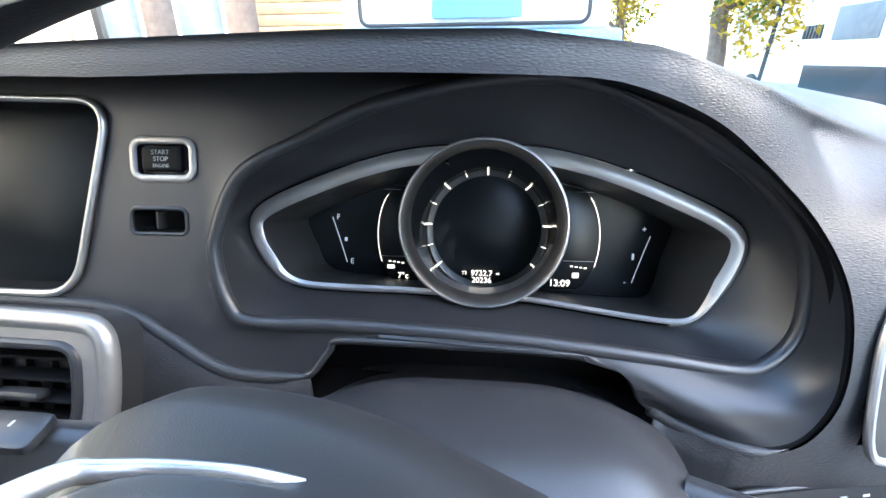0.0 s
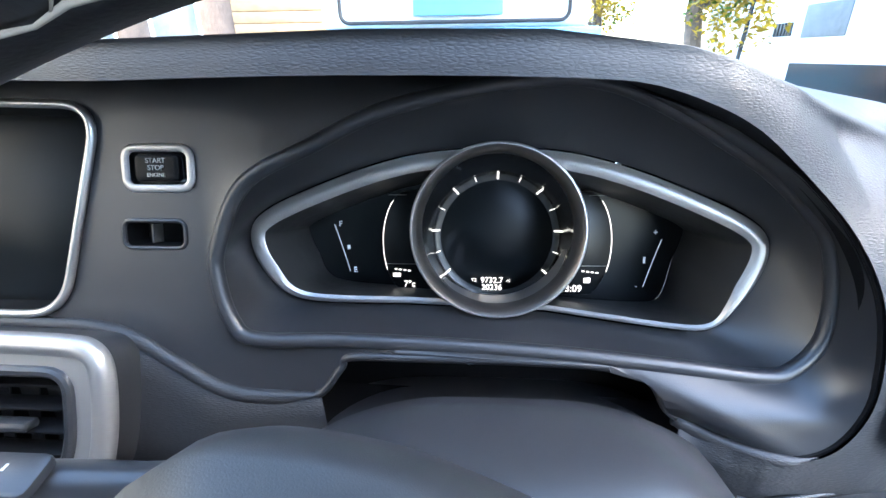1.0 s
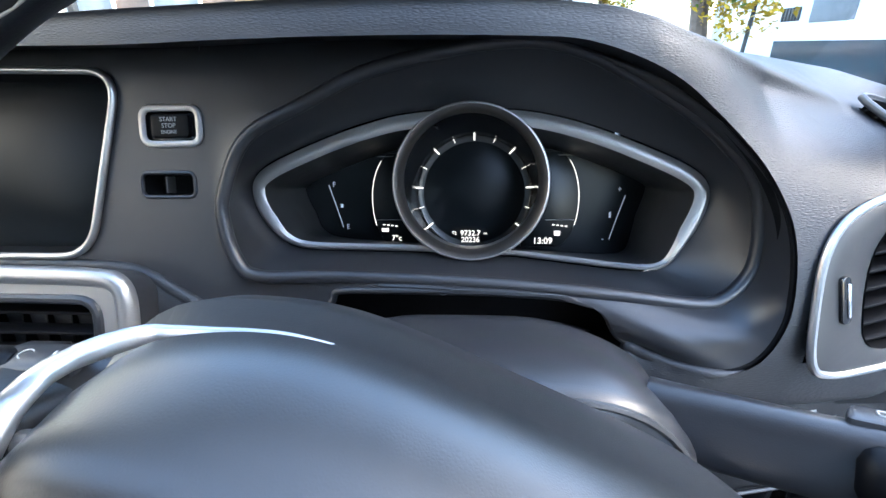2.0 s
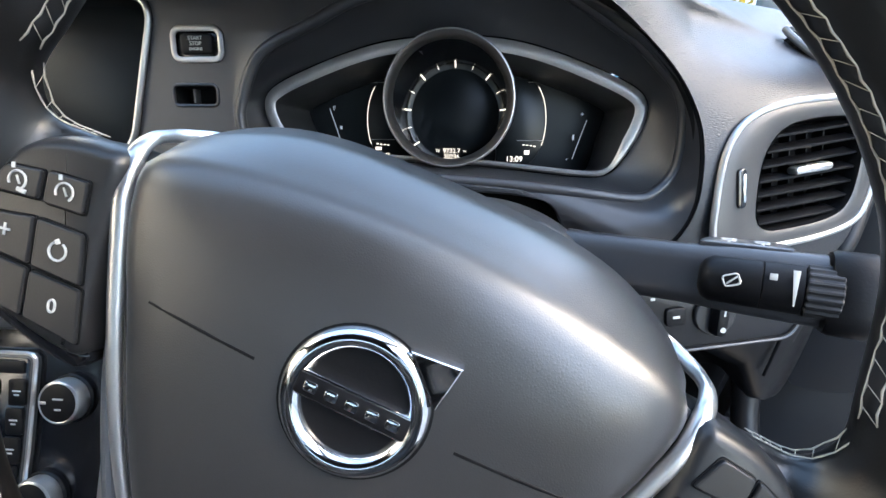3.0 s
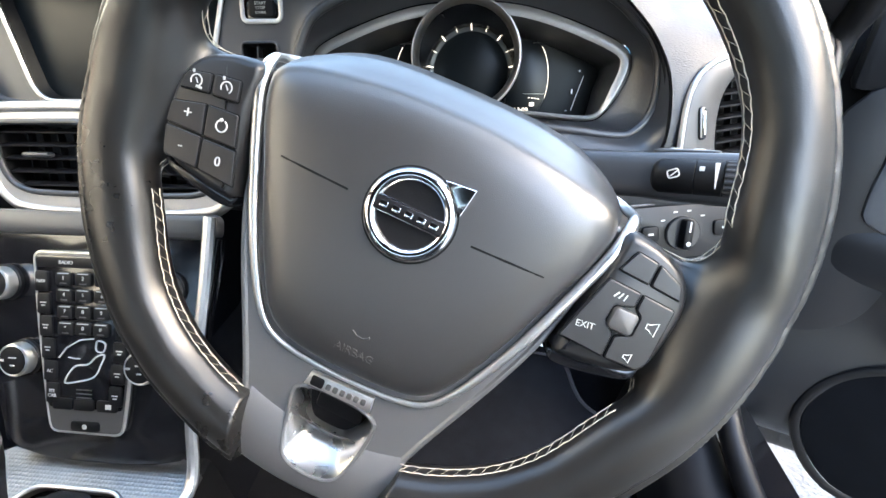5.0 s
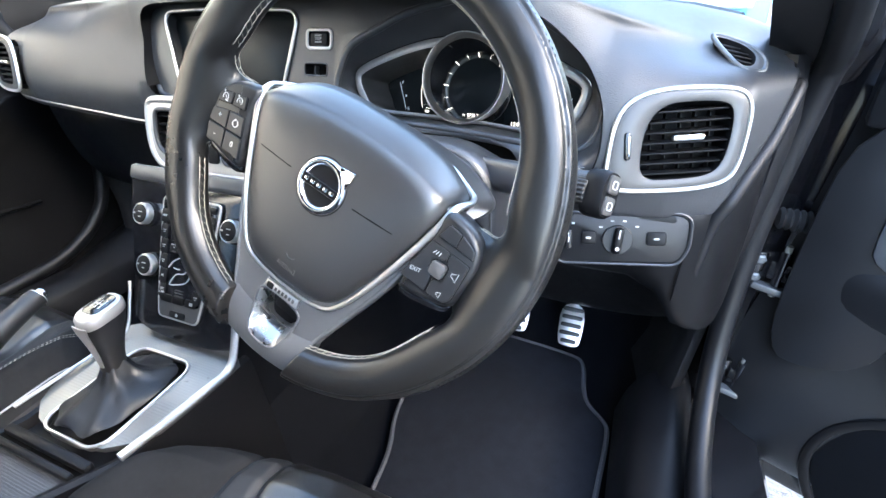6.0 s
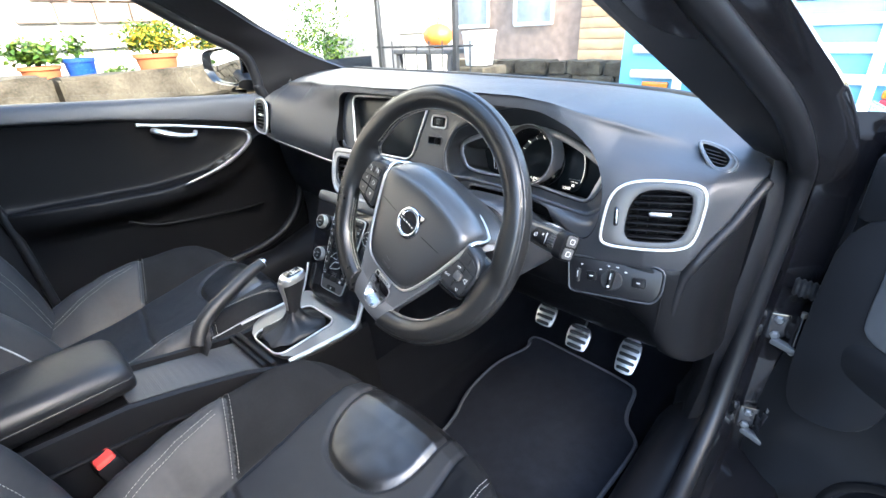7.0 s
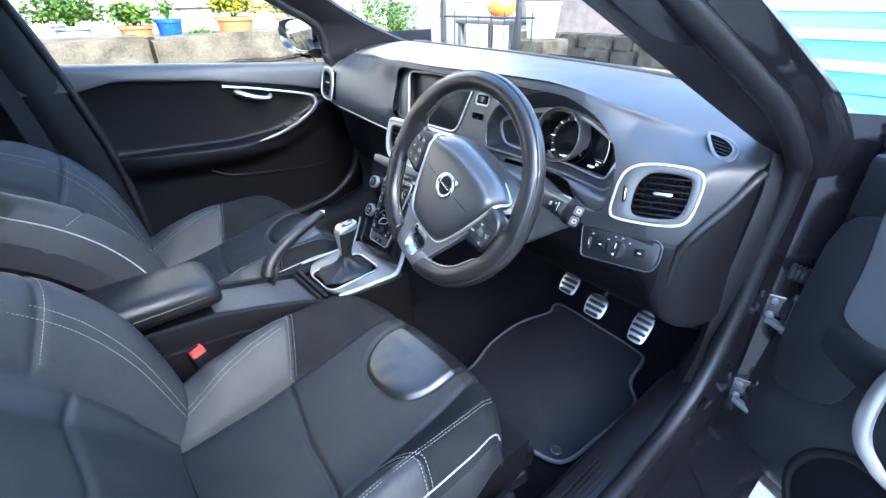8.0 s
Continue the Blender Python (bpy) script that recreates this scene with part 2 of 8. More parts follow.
def plate(outline, holes, t, m, r=0.0):
    """A sheet with holes: a filled front at local z = t and walls back to 0 round every edge."""
    bm = bmesh.new()
    edges = []
    for o in [outline] + holes:
        vs = [bm.verts.new((p[0], p[1], t)) for p in o]
        edges += [bm.edges.new((a, b)) for a, b in zip(vs, vs[1:] + vs[:1])]
    bmesh.ops.triangle_fill(bm, edges=edges, use_beauty=True)
    ext = bmesh.ops.extrude_edge_only(bm, edges=edges)
    for v in ext["geom"]:
        if isinstance(v, bmesh.types.BMVert):
            v.co.z = 0
    bm.transform(m)
    return bm


def hoop(outline, r, m, n=8, flat=1.0, z=0.0, bm=None):
    """A rounded strip laid along a closed flat outline."""
    return tube([m @ V(p[0], p[1], z) for p in outline], r, n, closed=True, bm=bm, flat=flat, up=m.to_3x3() @ V(0, 0, 1))


def skin(rows, thick=0.0):
    """A sheet from rows of points, given depth if thick."""
    bm = loft(rows, closed=False, cap=(False, False))
    if thick:
        bmesh.ops.recalc_face_normals(bm, faces=bm.faces)
        bmesh.ops.solidify(bm, geom=bm.faces[:], thickness=thick)
    return bm


def plane_frame(o, x, n):
    """A pose at o with local x along x and local z along n."""
    z = Vector(n).normalized()
    y = z.cross(Vector(x)).normalized()
    x = y.cross(z)
    m = Matrix((x, y, z)).transposed().to_4x4()
    m.translation = Vector(o)
    return m


def letters(body, size, m, mat, parent, name="print", depth=0.0002, align="CENTER"):
    cu = bpy.data.curves.new("txt", "FONT")
    cu.body, cu.size, cu.align_x, cu.align_y, cu.extrude = body, size, align, "CENTER", depth
    ob = new("txt", cu)
    me = bpy.data.meshes.new_from_object(ob.evaluated_get(bpy.context.evaluated_depsgraph_get()))
    bpy.data.objects.remove(ob)
    bm = bmesh.new()
    bm.from_mesh(me)
    bpy.data.meshes.remove(me)
    bm.transform(m)
    return part(name, bm, mat, parent, sharp=0)


def stitches(pts, mat, parent, step=0.006, length=0.004, r=0.0006, name="stitching", lift=0.0):
    """Short threads along a curve, as one part."""
    bm = bmesh.new()
    P = [Vector(p) for p in pts]
    d = 0.0
    nxt = 0.0
    for a, b in zip(P, P[1:]):
        s = (b - a).length
        while s and nxt <= d + s:
            c = a.lerp(b, (nxt - d) / s)
            t = (b - a).normalized()
            tube([c - t * length / 2, c - t * length * 0.25, c + t * length * 0.25, c + t * length / 2], [r * 0.5, r, r, r * 0.5], 5, bm=bm)
            nxt += step
        d += s
    return part(name, bm, mat, parent, sharp=0)


def round_out(o, k=2):
    for _ in range(k):
        o = [q for a, b in zip(o, o[1:] + o[:1]) for q in ((0.75 * a[0] + 0.25 * b[0], 0.75 * a[1] + 0.25 * b[1]), (0.25 * a[0] + 0.75 * b[0], 0.25 * a[1] + 0.75 * b[1]))]
    return o


def inside(o, x, y):
    c = False
    for (x1, y1), (x2, y2) in zip(o, o[1:] + o[:1]):
        if (y1 > y) != (y2 > y) and x < (x2 - x1) * (y - y1) / (y2 - y1) + x1:
            c = not c
    return c


# ---- dashboard ----
CX = 0.033          # middle of the car
WX = 0.385          # middle of the steering column

DX = [-0.69, -0.60, -0.50, -0.35, -0.20, -0.12, 0.03, 0.20, 0.32, 0.40, 0.46, 0.52, 0.58, 0.64, 0.70, 0.75]
D_BASE = [(0.67, 0.985), (0.685, 0.983), (0.695, 0.98), (0.704, 0.977), (0.708, 0.975), (0.706, 0.974), (0.695, 0.972), (0.675, 0.97), (0.655, 0.968), (0.635, 0.967), (0.618, 0.966), (0.60, 0.965), (0.565, 0.963), (0.51, 0.96), (0.46, 0.948), (0.41, 0.925)]
D_CREST = [(0.43, 0.948), (0.405, 0.962), (0.36, 0.978), (0.34, 0.985), (0.31, 0.988), (0.285, 0.990), (0.255, 0.992), (0.245, 0.996), (0.24, 0.998), (0.24, 0.997), (0.245, 0.99), (0.262, 0.976), (0.29, 0.957), (0.325, 0.939), (0.35, 0.925), (0.36, 0.912)]
D_F1 = [(0.375, 0.923), (0.30, 0.922), (0.28, 0.925), (0.268, 0.925), (0.252, 0.925), (0.242, 0.925), (0.22, 0.925), (0.212, 0.925), (0.21, 0.925), (0.21, 0.925), (0.21, 0.92), (0.214, 0.912), (0.22, 0.902), (0.232, 0.895), (0.25, 0.89), (0.31, 0.89)]
D_F2 = [(0.35, 0.858), (0.275, 0.856), (0.255, 0.855), (0.24, 0.855), (0.224, 0.855), (0.216, 0.855), (0.205, 0.86), (0.20, 0.85), (0.198, 0.84), (0.197, 0.84), (0.196, 0.835), (0.195, 0.83), (0.196, 0.825), (0.205, 0.825), (0.228, 0.825), (0.285, 0.825)]
D_F3 = [(0.355, 0.815), (0.285, 0.812), (0.262, 0.81), (0.245, 0.808), (0.228, 0.806), (0.222, 0.804), (0.214, 0.755), (0.207, 0.745), (0.20, 0.77), (0.198, 0.767), (0.196, 0.766), (0.196, 0.766), (0.198, 0.768), (0.206, 0.77), (0.226, 0.772), (0.28, 0.775)]


def dash_profile(x):
    i = lambda A, k: float(np.interp(x, DX, [p[k] for p in A]))
    P = [V(x, i(A, 0), i(A, 1)) for A in (D_BASE, D_CREST, D_F1, D_F2, D_F3)]
    top = P[0].lerp(P[1], 0.55) + V(0, 0, 0.012)
    under = P[4] + V(0, 0.05, -0.006)
    w = max(0.0, min(1.0, (x + 0.35) / 0.2)) * max(0.0, min(1.0, (0.56 - x) / 0.08))
    brow = P[1].lerp(P[2], 0.3) * (1 - w) + V(x, P[2].y + 0.010, P[1].z - 0.006) * w
    return crom([P[0] + V(0, 0.03, -0.02), P[0], top, P[1], brow, P[2], P[3], P[4], P[4] + V(0, 0.012, -0.007), under], 16)


# the mouth of the instrument panel in x, z
FASC = [(-0.115, 0.970), (-0.03, 0.979), (0.10, 0.981), (0.196, 0.980), (0.26, 0.981), (0.333, 0.981), (0.412, 0.979), (0.45, 0.975), (0.491, 0.959), (0.521, 0.937), (0.5455, 0.913), (0.562, 0.884), (0.5680, 0.855), (0.5675, 0.825), (0.557, 0.799), (0.538, 0.790), (0.508, 0.790), (0.484, 0.799), (0.473, 0.8155), (0.455, 0.823), (0.391, 0.829), (0.307, 0.829), (0.294, 0.820), (0.285, 0.808), (0.276, 0.804), (0.242, 0.803), (0.218, 0.808), (0.191, 0.823), (0.158, 0.840), (0.11, 0.844), (0.05, 0.845), (-0.09, 0.848), (-0.118, 0.87), (-0.128, 0.92)]
FASC_S = [(p.x, p.y) for p in crom([(x, z, 0) for x, z in FASC], 6, True)]
FASC_F = [(p.x, p.y) for p in crom([(x, z, 0) for x, z in FASC], 40, True)]




def face_y(x, z):
    """Depth of the dash face at x and height z."""
    pr = [p for p in dash_profile(x)[48:] if p.z > 0.76]
    pr = sorted(pr, key=lambda p: p.z)
    return float(np.interp(z, [p.z for p in pr], [p.y for p in pr]))


# openings for the air vents in the dash face
vo = [(-0.068, -0.038), (-0.066, -0.012), (-0.058, 0.022), (-0.042, 0.041), (-0.012, 0.0485), (0.035, 0.047), (0.058, 0.041), (0.066, 0.026), (0.064, 0.0), (0.057, -0.030), (0.045, -0.044), (0.015, -0.050), (-0.03, -0.050), (-0.058, -0.047)]
vo_s = [(p.x, p.y) for p in crom([(x, y, 0) for x, y in vo], 5, True)]
vi = [(-0.032, -0.036), (-0.032, -0.008), (-0.026, 0.018), (-0.012, 0.032), (0.012, 0.034), (0.042, 0.031), (0.0485, 0.022), (0.046, -0.005), (0.040, -0.026), (0.028, -0.035), (0.0, -0.037)]
vi_s = [(x * 1.07 - 0.0005, y * 1.07) for x, y in round_out(vi, 2)]
VM = plane_frame(V(0.639, 0.2145, 0.848), V(0.13, 0.034, 0.012), V(0.24, -0.93, 0.26))
# the same vent mirrored on the passenger's side
vp_s = [(-x, y) for x, y in vo_s[::-1]]
vpi_s = [(-x, y) for x, y in vi_s[::-1]]
LM = plane_frame(V(-0.573, 0.268, 0.880), V(0.13, -0.028, 0.0), V(-0.20, -0.93, 0.24))
so = [(p.x, p.y) for p in crom([(-0.027, 0.021, 0), (0.006, 0.02, 0), (0.026, 0.004, 0), (0.024, -0.017, 0), (0.010, -0.024, 0), (-0.008, -0.012, 0)], 5, True)]
SM = plane_frame(V(0.686, 0.305, 0.9175), V(0.9, 0.22, -0.22), V(0.30, -0.48, 0.82))


def in_vent(c):
    """True where the dash skin is cut away for a vent."""
    for m, o in ((VM, vo_s), (LM, vp_s), (SM, so)):
        q = m.inverted() @ c
        if abs(q.z) < 0.03 and inside(inset(o, 0.004), q.x, q.y):
            return True
    return False


fy = lambda z: 0.247 + 0.28 * (z - 0.895)      # depth of the leaning fascia at height z


def edge_y(x, z):
    """Depth of the fascia's outer edge: it follows the leaning panel, and the pad's face on the outer side."""
    side = max(0.0, min(1.0, (x - 0.485) / 0.060))
    low = max(max(0.0, min(1.0, (z - 0.825) / 0.03)), side * side * (3 - 2 * side))
    k = max(0.0, min(1.0, (x - 0.23) / 0.10)) * max(0.0, min(1.0, (0.975 - z) / 0.04)) * low
    return fy(z) * (1 - k) + (min(face_y(min(x, 0.74), max(z, 0.77)), 0.25) + 0.003) * k


dash = thing("dashboard", "black grained soft-plastic car dashboard with a hooded instrument panel", "dashboard", (CX, 0.3, 0.76))
rows = [dash_profile(x) for x in np.linspace(-0.69, 0.75, 420)]
bm = skin(rows)
gone = []
for f in bm.faces:
    c = f.calc_center_median()
    if c.y < 0.262 and (inside(FASC_S, c.x, c.z) or 0.286 < c.x < 0.486 and c.z < 0.826) or in_vent(c):
        gone.append(f)
bmesh.ops.delete(bm, geom=gone, context="FACES")
# the pad's end rises towards the pillar above the end panel
EX, EZ = [0.69, 0.71, 0.728, 0.742, 0.755], [0.772, 0.815, 0.848, 0.884, 0.915]
end_z = lambda x: float(np.interp(x, EX, EZ))
bmesh.ops.delete(bm, geom=[f for f in bm.faces if f.calc_center_median().x > 0.688 and f.calc_center_median().y < 0.36 and f.calc_center_median().z < end_z(f.calc_center_median().x)], context="FACES")
for v in {v for e in bm.edges if e.is_boundary for v in e.verts}:
    if 0.688 < v.co.x < 0.749 and v.co.y < 0.35 and abs(v.co.z - end_z(v.co.x)) < 0.014:
        v.co.z = end_z(v.co.x)
        v.co.y = face_y(v.co.x, v.co.z)
edge_v = {v for e in bm.edges if e.is_boundary for v in e.verts}
for v in edge_v:
    if v.co.y < 0.27 and 0.77 < v.co.z < 1.0 and -0.14 < v.co.x < 0.6:
        best = min(FASC_F, key=lambda p: (p[0] - v.co.x) ** 2 + (p[1] - v.co.z) ** 2)
        if math.hypot(best[0] - v.co.x, best[1] - v.co.z) < 0.014:
            v.co.x, v.co.z = best
            v.co.y = min(face_y(*best), 0.262)
# below the instruments the pad swells up from the fascia's edge
for v in bm.verts:
    if -0.14 < v.co.x < 0.61 and 0.73 < v.co.z < 0.872 and v.co.y < 0.25:
        best = min(FASC_S, key=lambda p: (p[0] - v.co.x) ** 2 + (p[1] - v.co.z) ** 2)
        d = math.hypot(best[0] - v.co.x, best[1] - v.co.z)
        if d < 0.09:
            w = math.exp(-(d / 0.045) ** 2) * max(0.0, min(1.0, (0.872 - v.co.z) / 0.025)) * (1 if v.co.x > 0.14 else 0.4) * max(0.0, min(1.0, (0.545 - v.co.x) / 0.05))
            roll = 0.0065 * (1 - math.exp(-(d / 0.006) ** 2))
            v.co.y += (edge_y(*best) - 0.001 - roll - v.co.y) * w
part("pad", bm, PAD, dash, sharp=50)
END = [V(x, face_y(x, end_z(x)), end_z(x)) for x in np.linspace(0.684, 0.75, 24)]
part("pad_end_edge", skin([[p + V(0, -0.0002, 0.0015) for p in END], [p + V(0.001, 0.0015, -0.0025) for p in END], [p + V(-0.004, 0.03, -0.002) for p in END]]), PAD, dash, sharp=60)
# rolled lip of the hood, running round the mouth and inwards
lip = [V(x, min(face_y(x, z), 0.262) if z < 0.985 else 0.236, z) for x, z in FASC_S]
cen = V(0.3, 0, 0.89)
back = [V(x, edge_y(x, z) + 0.012, z) for x, z in inset(FASC_S, 0.002)]
mid = [a.lerp(b, 0.15) + (V(cen.x, a.y, cen.z) - a).normalized() * -0.001 for a, b in zip(lip, back)]
bm = loft([lip, mid, back], cap=(False, False))
bmesh.ops.delete(bm, geom=[f for f in bm.faces if f.calc_center_median().z < 0.866], context="FACES")
# upper lip is black, not pad grey: shade under the hood put into colour
part("hood_lining", bm, BLACK, dash)
# rolled welt along the lower edge of the fascia
for x0, x1 in ((-0.14, 0.281), (0.487, 0.552)):
    welt_ = [V(x, edge_y(x, z) - 0.0005, z - 0.0015) for x, z in FASC_S if x0 < x < x1 and z < (0.868 if x < 0.4 else 0.81) and not (0.284 < x < 0.30)]
    part("welt", tube(welt_, [0.0046 * min(1.0, 0.2 + i / 7) for i in range(len(welt_))], 10), PAD, dash, "grained rolled welt under the fascia", sharp=0)
# dark joint between the pad and the fascia
joint = [V(x, edge_y(x, z) + 0.0005, z) for x, z in FASC_S if x > 0.40 and 0.789 < z < 0.965 and not (x < 0.50 and z < 0.83)]
part("joint", tube(joint, 0.0019, 6), DARK, dash, "dark joint round the fascia")


def by_angle(o, n=360, cx=0.388, cz=0.875):
    """The outline met by n rays from its middle."""
    out = []
    for i in range(n):
        a = 2 * math.pi * i / n
        d = (math.cos(a), math.sin(a))
        best = 0
        for (x1, y1), (x2, y2) in zip(o, o[1:] + o[:1]):
            ex, ey = x2 - x1, y2 - y1
            den = d[0] * ey - d[1] * ex
            if abs(den) > 1e-12:
                s = ((x1 - cx) * ey - (y1 - cz) * ex) / den
                q = ((x1 - cx) * d[1] - (y1 - cz) * d[0]) / den
                if s > 0 and -1e-9 <= q <= 1 + 1e-9:
                    best = max(best, s)
        out.append((cx + best * d[0], cz + best * d[1]))
    return out


# the matt instrument fascia
FT = 0.28
FN = V(0, -1, FT).normalized()


def fas(x, z, off=0.0):
    return plane_frame(V(x, 0.247 + FT * (z - 0.895), z) + off * FN, (1, 0, 0), FN)


F0 = fas(0, 0.895)
K = math.hypot(1, FT)          # length up the leaning panel for a metre of height


def up(o):
    return [(x, (z - 0.895) * K) for x, z in o]


MOUTH = [(0.225, 0.889), (0.224, 0.87), (0.231, 0.847), (0.245, 0.8365), (0.296, 0.8368), (0.361, 0.835), (0.425, 0.8315), (0.486, 0.826), (0.53, 0.8215), (0.547, 0.8255), (0.561, 0.842), (0.564, 0.868), (0.559, 0.895), (0.543, 0.914), (0.515, 0.937), (0.453, 0.97), (0.403, 0.976), (0.328, 0.963), (0.281, 0.943), (0.242, 0.923)]
MOUTH_S = [(p.x, p.y) for p in crom([(x, z, 0) for x, z in MOUTH], 6, True)]
SCR_S = soft([(0.161, 0.966), (0.128, 0.8475), (-0.062, 0.8475), (-0.095, 0.966), (0.033, 0.9695)], 0.024, 9)
JX = 0.214
fascia_out = inset(FASC_S, 0.0015)
left_o = [p for p in fascia_out if p[0] <= JX]
k0 = next(i for i in range(len(fascia_out)) if fascia_out[i][0] > JX and fascia_out[i - 1][0] <= JX)
right_o = [p for p in fascia_out[k0:] + fascia_out[:k0] if p[0] > JX]
first, last = right_o[0], right_o[-1]
li = fascia_out[k0:] + fascia_out[:k0]
left_o = [p for p in li if p[0] <= JX]
left_o = [(JX, last[1])] + left_o + [(JX, first[1])]
right_o = [(JX, first[1])] + right_o + [(JX, last[1])]
part("fascia", plate(up(left_o), [up(SCR_S), rr(0.040, 0.0245, 0.006, 4, 0.1915, (0.9315 - 0.895) * K), rr(0.036, 0.015, 0.004, 4, 0.186, 0.0)], 0.0, F0), FASCIA, dash, "matt dark grey fascia panel")
mo, ro = by_angle(MOUTH_S), by_angle(right_o)
outer = [V(x, edge_y(x, z), z) for x, z in ro]
inner_ = [V(x, fy(z) - 0.004, z) for x, z in mo]
rings_ = [outer]
for t in np.linspace(0.04, 0.96, 24):
    t = float(t)
    ring_ = []
    for a, b in zip(outer, inner_):
        c = a.lerp(b, t)
        bulge = 0.006 * max(0.0, min(1.0, (c.x - 0.26) / 0.12)) * math.sin(math.pi * t)
        ring_.append(V(c.x, fy(c.z) + (a.y - fy(a.z)) * (1 - t) - 0.004 * t ** 2.5 - bulge, c.z))
    rings_.append(ring_)
bm = loft(rings_ + [inner_], cap=(False, False))
# arched notch above the steering column
arch = [p for p in FASC_F if 0.2785 < p[0] < 0.497 and p[1] < 0.8305 and not (p[0] < 0.283 and p[1] < 0.8035)]
arch.sort(key=lambda p: p[0])
notch = [(0.2785, 0.77)] + arch + [(0.497, 0.77)]
bmesh.ops.delete(bm, geom=[f for f in bm.faces if inside(notch, f.calc_center_median().x, f.calc_center_median().z)], context="FACES")
for v in {v for e in bm.edges if e.is_boundary for v in e.verts}:
    if v.co.z < 0.835 and 0.275 < v.co.x < 0.5:
        best = min(arch, key=lambda p: (p[0] - v.co.x) ** 2 + (p[1] - v.co.z) ** 2)
        if math.hypot(best[0] - v.co.x, best[1] - v.co.z) < 0.006:
            v.co.x, v.co.z = best
part("cluster_surround", bm, FASCIA, dash, "smooth grey surround of the instruments", sharp=60)
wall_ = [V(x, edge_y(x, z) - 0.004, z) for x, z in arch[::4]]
# black instead of fascia grey: shade inside the arch is put into the colour
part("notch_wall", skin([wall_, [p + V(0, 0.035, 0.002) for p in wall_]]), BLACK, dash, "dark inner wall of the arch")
# rolled edges round the mouth
part("mouth_edge", hoop(up(MOUTH_S), 0.0045, F0, 16, z=0.003), FASCIA, dash, "satin grey rolled edge", sharp=60)
part("notch_edge", tube([V(x, edge_y(x, z) - 0.0012, z) for x, z in arch[::6]], 0.0024, 12), FASCIA, dash, "rolled edge of the arch", sharp=60)

# centre display
disp = thing("display_screen", "dark centre display screen with a silver rounded frame", "screen", (CX, 0.25, 0.905))
part("frame", hoop(up(inset(SCR_S, 0.001)), 0.0025, F0, 12, z=0.0022), SILVER, disp, "silver frame")
part("recess", loft([[F0 @ V(x, y, 0) for x, y in up(SCR_S)], [F0 @ V(x, y, -0.012) for x, y in up(inset(SCR_S, 0.006))]], cap=(False, False)), BLACK, disp)
part("glass_face", slab(up(inset(SCR_S, 0.0055)), 0.002, F0 @ Matrix.Translation((0, 0, -0.0135)), 0.0004), SCREEN, disp, "dark switched-off glass")

# start button
btn = thing("start_button", "black engine start button in a satin silver frame", "button", (0.1915, 0.25, 0.93))
B0 = fas(0.1915, 0.9315)
part("bezel", hoop(rr(0.0385, 0.023, 0.006), 0.0024, B0, 10, flat=0.55, z=0.0010), SATIN, btn, "satin silver bezel")
part("surround", slab(rr(0.0375, 0.022, 0.005), 0.002, B0 @ Matrix.Translation((0, 0, -0.003)), 0.001), GLOSSB, btn)
part("push_face", slab(rr(0.026, 0.0155, 0.003), 0.0045, B0 @ Matrix.Translation((0, 0, -0.002)), 0.0014, dome=0.0004), BLACK, btn)
for i, w in enumerate(("START", "STOP", "ENGINE")):
    letters(w, (0.0040, 0.0040, 0.0030)[i], B0 @ Matrix.Translation((0, 0.0040 - 0.0040 * i, 0.0031)), MARK, btn)
slot = thing("key_slot", "open black key slot in the grey fascia", "key slot", (0.186, 0.25, 0.895))
S0 = fas(0.186, 0.895)
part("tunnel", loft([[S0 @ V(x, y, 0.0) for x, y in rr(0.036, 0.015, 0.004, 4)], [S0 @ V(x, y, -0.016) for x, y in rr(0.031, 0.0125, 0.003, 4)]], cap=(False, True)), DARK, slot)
part("lip", hoop(rr(0.037, 0.016, 0.0045), 0.0013, S0, 8), FASCIA, slot)
part("shutter", rbox((0.0012, 0.011, 0.009), 0.0003, S0 @ Matrix.Translation((-0.004, 0, -0.008))), GREYTRIM, slot)

# ---- instrument cluster ----
clu = thing("instrument_cluster", "instrument cluster with a round lit dial and a satin silver surround", "instrument cluster", (WX, 0.3, 0.83))
half = [(0, 0.931), (0.045, 0.929), (0.085, 0.9195), (0.125, 0.905), (0.149, 0.8945), (0.1585, 0.885), (0.156, 0.868), (0.143, 0.842), (0.134, 0.8315), (0.12, 0.8265), (0.06, 0.826)]
low_ = [(0.143, 0.849), (0.134, 0.8425), (0.12, 0.8385), (0.06, 0.8365)]
bz = [(WX + 0.003 + x, z) for x, z in half[:-2]] + [(WX + 0.123, 0.8285), (WX + 0.063, 0.8315), (WX + 0.003, 0.8345)] + [(WX - x, z) for x, z in low_[::-1]] + [(WX - x, z) for x, z in half[6:0:-1]]






bz_s = round_out(bz, 3)
near = lambda x: 0.022 * max(0.0, min(1.0, (x - 0.42) / 0.13)) + 0.006 * max(0.0, min(1.0, (0.33 - x) / 0.10))


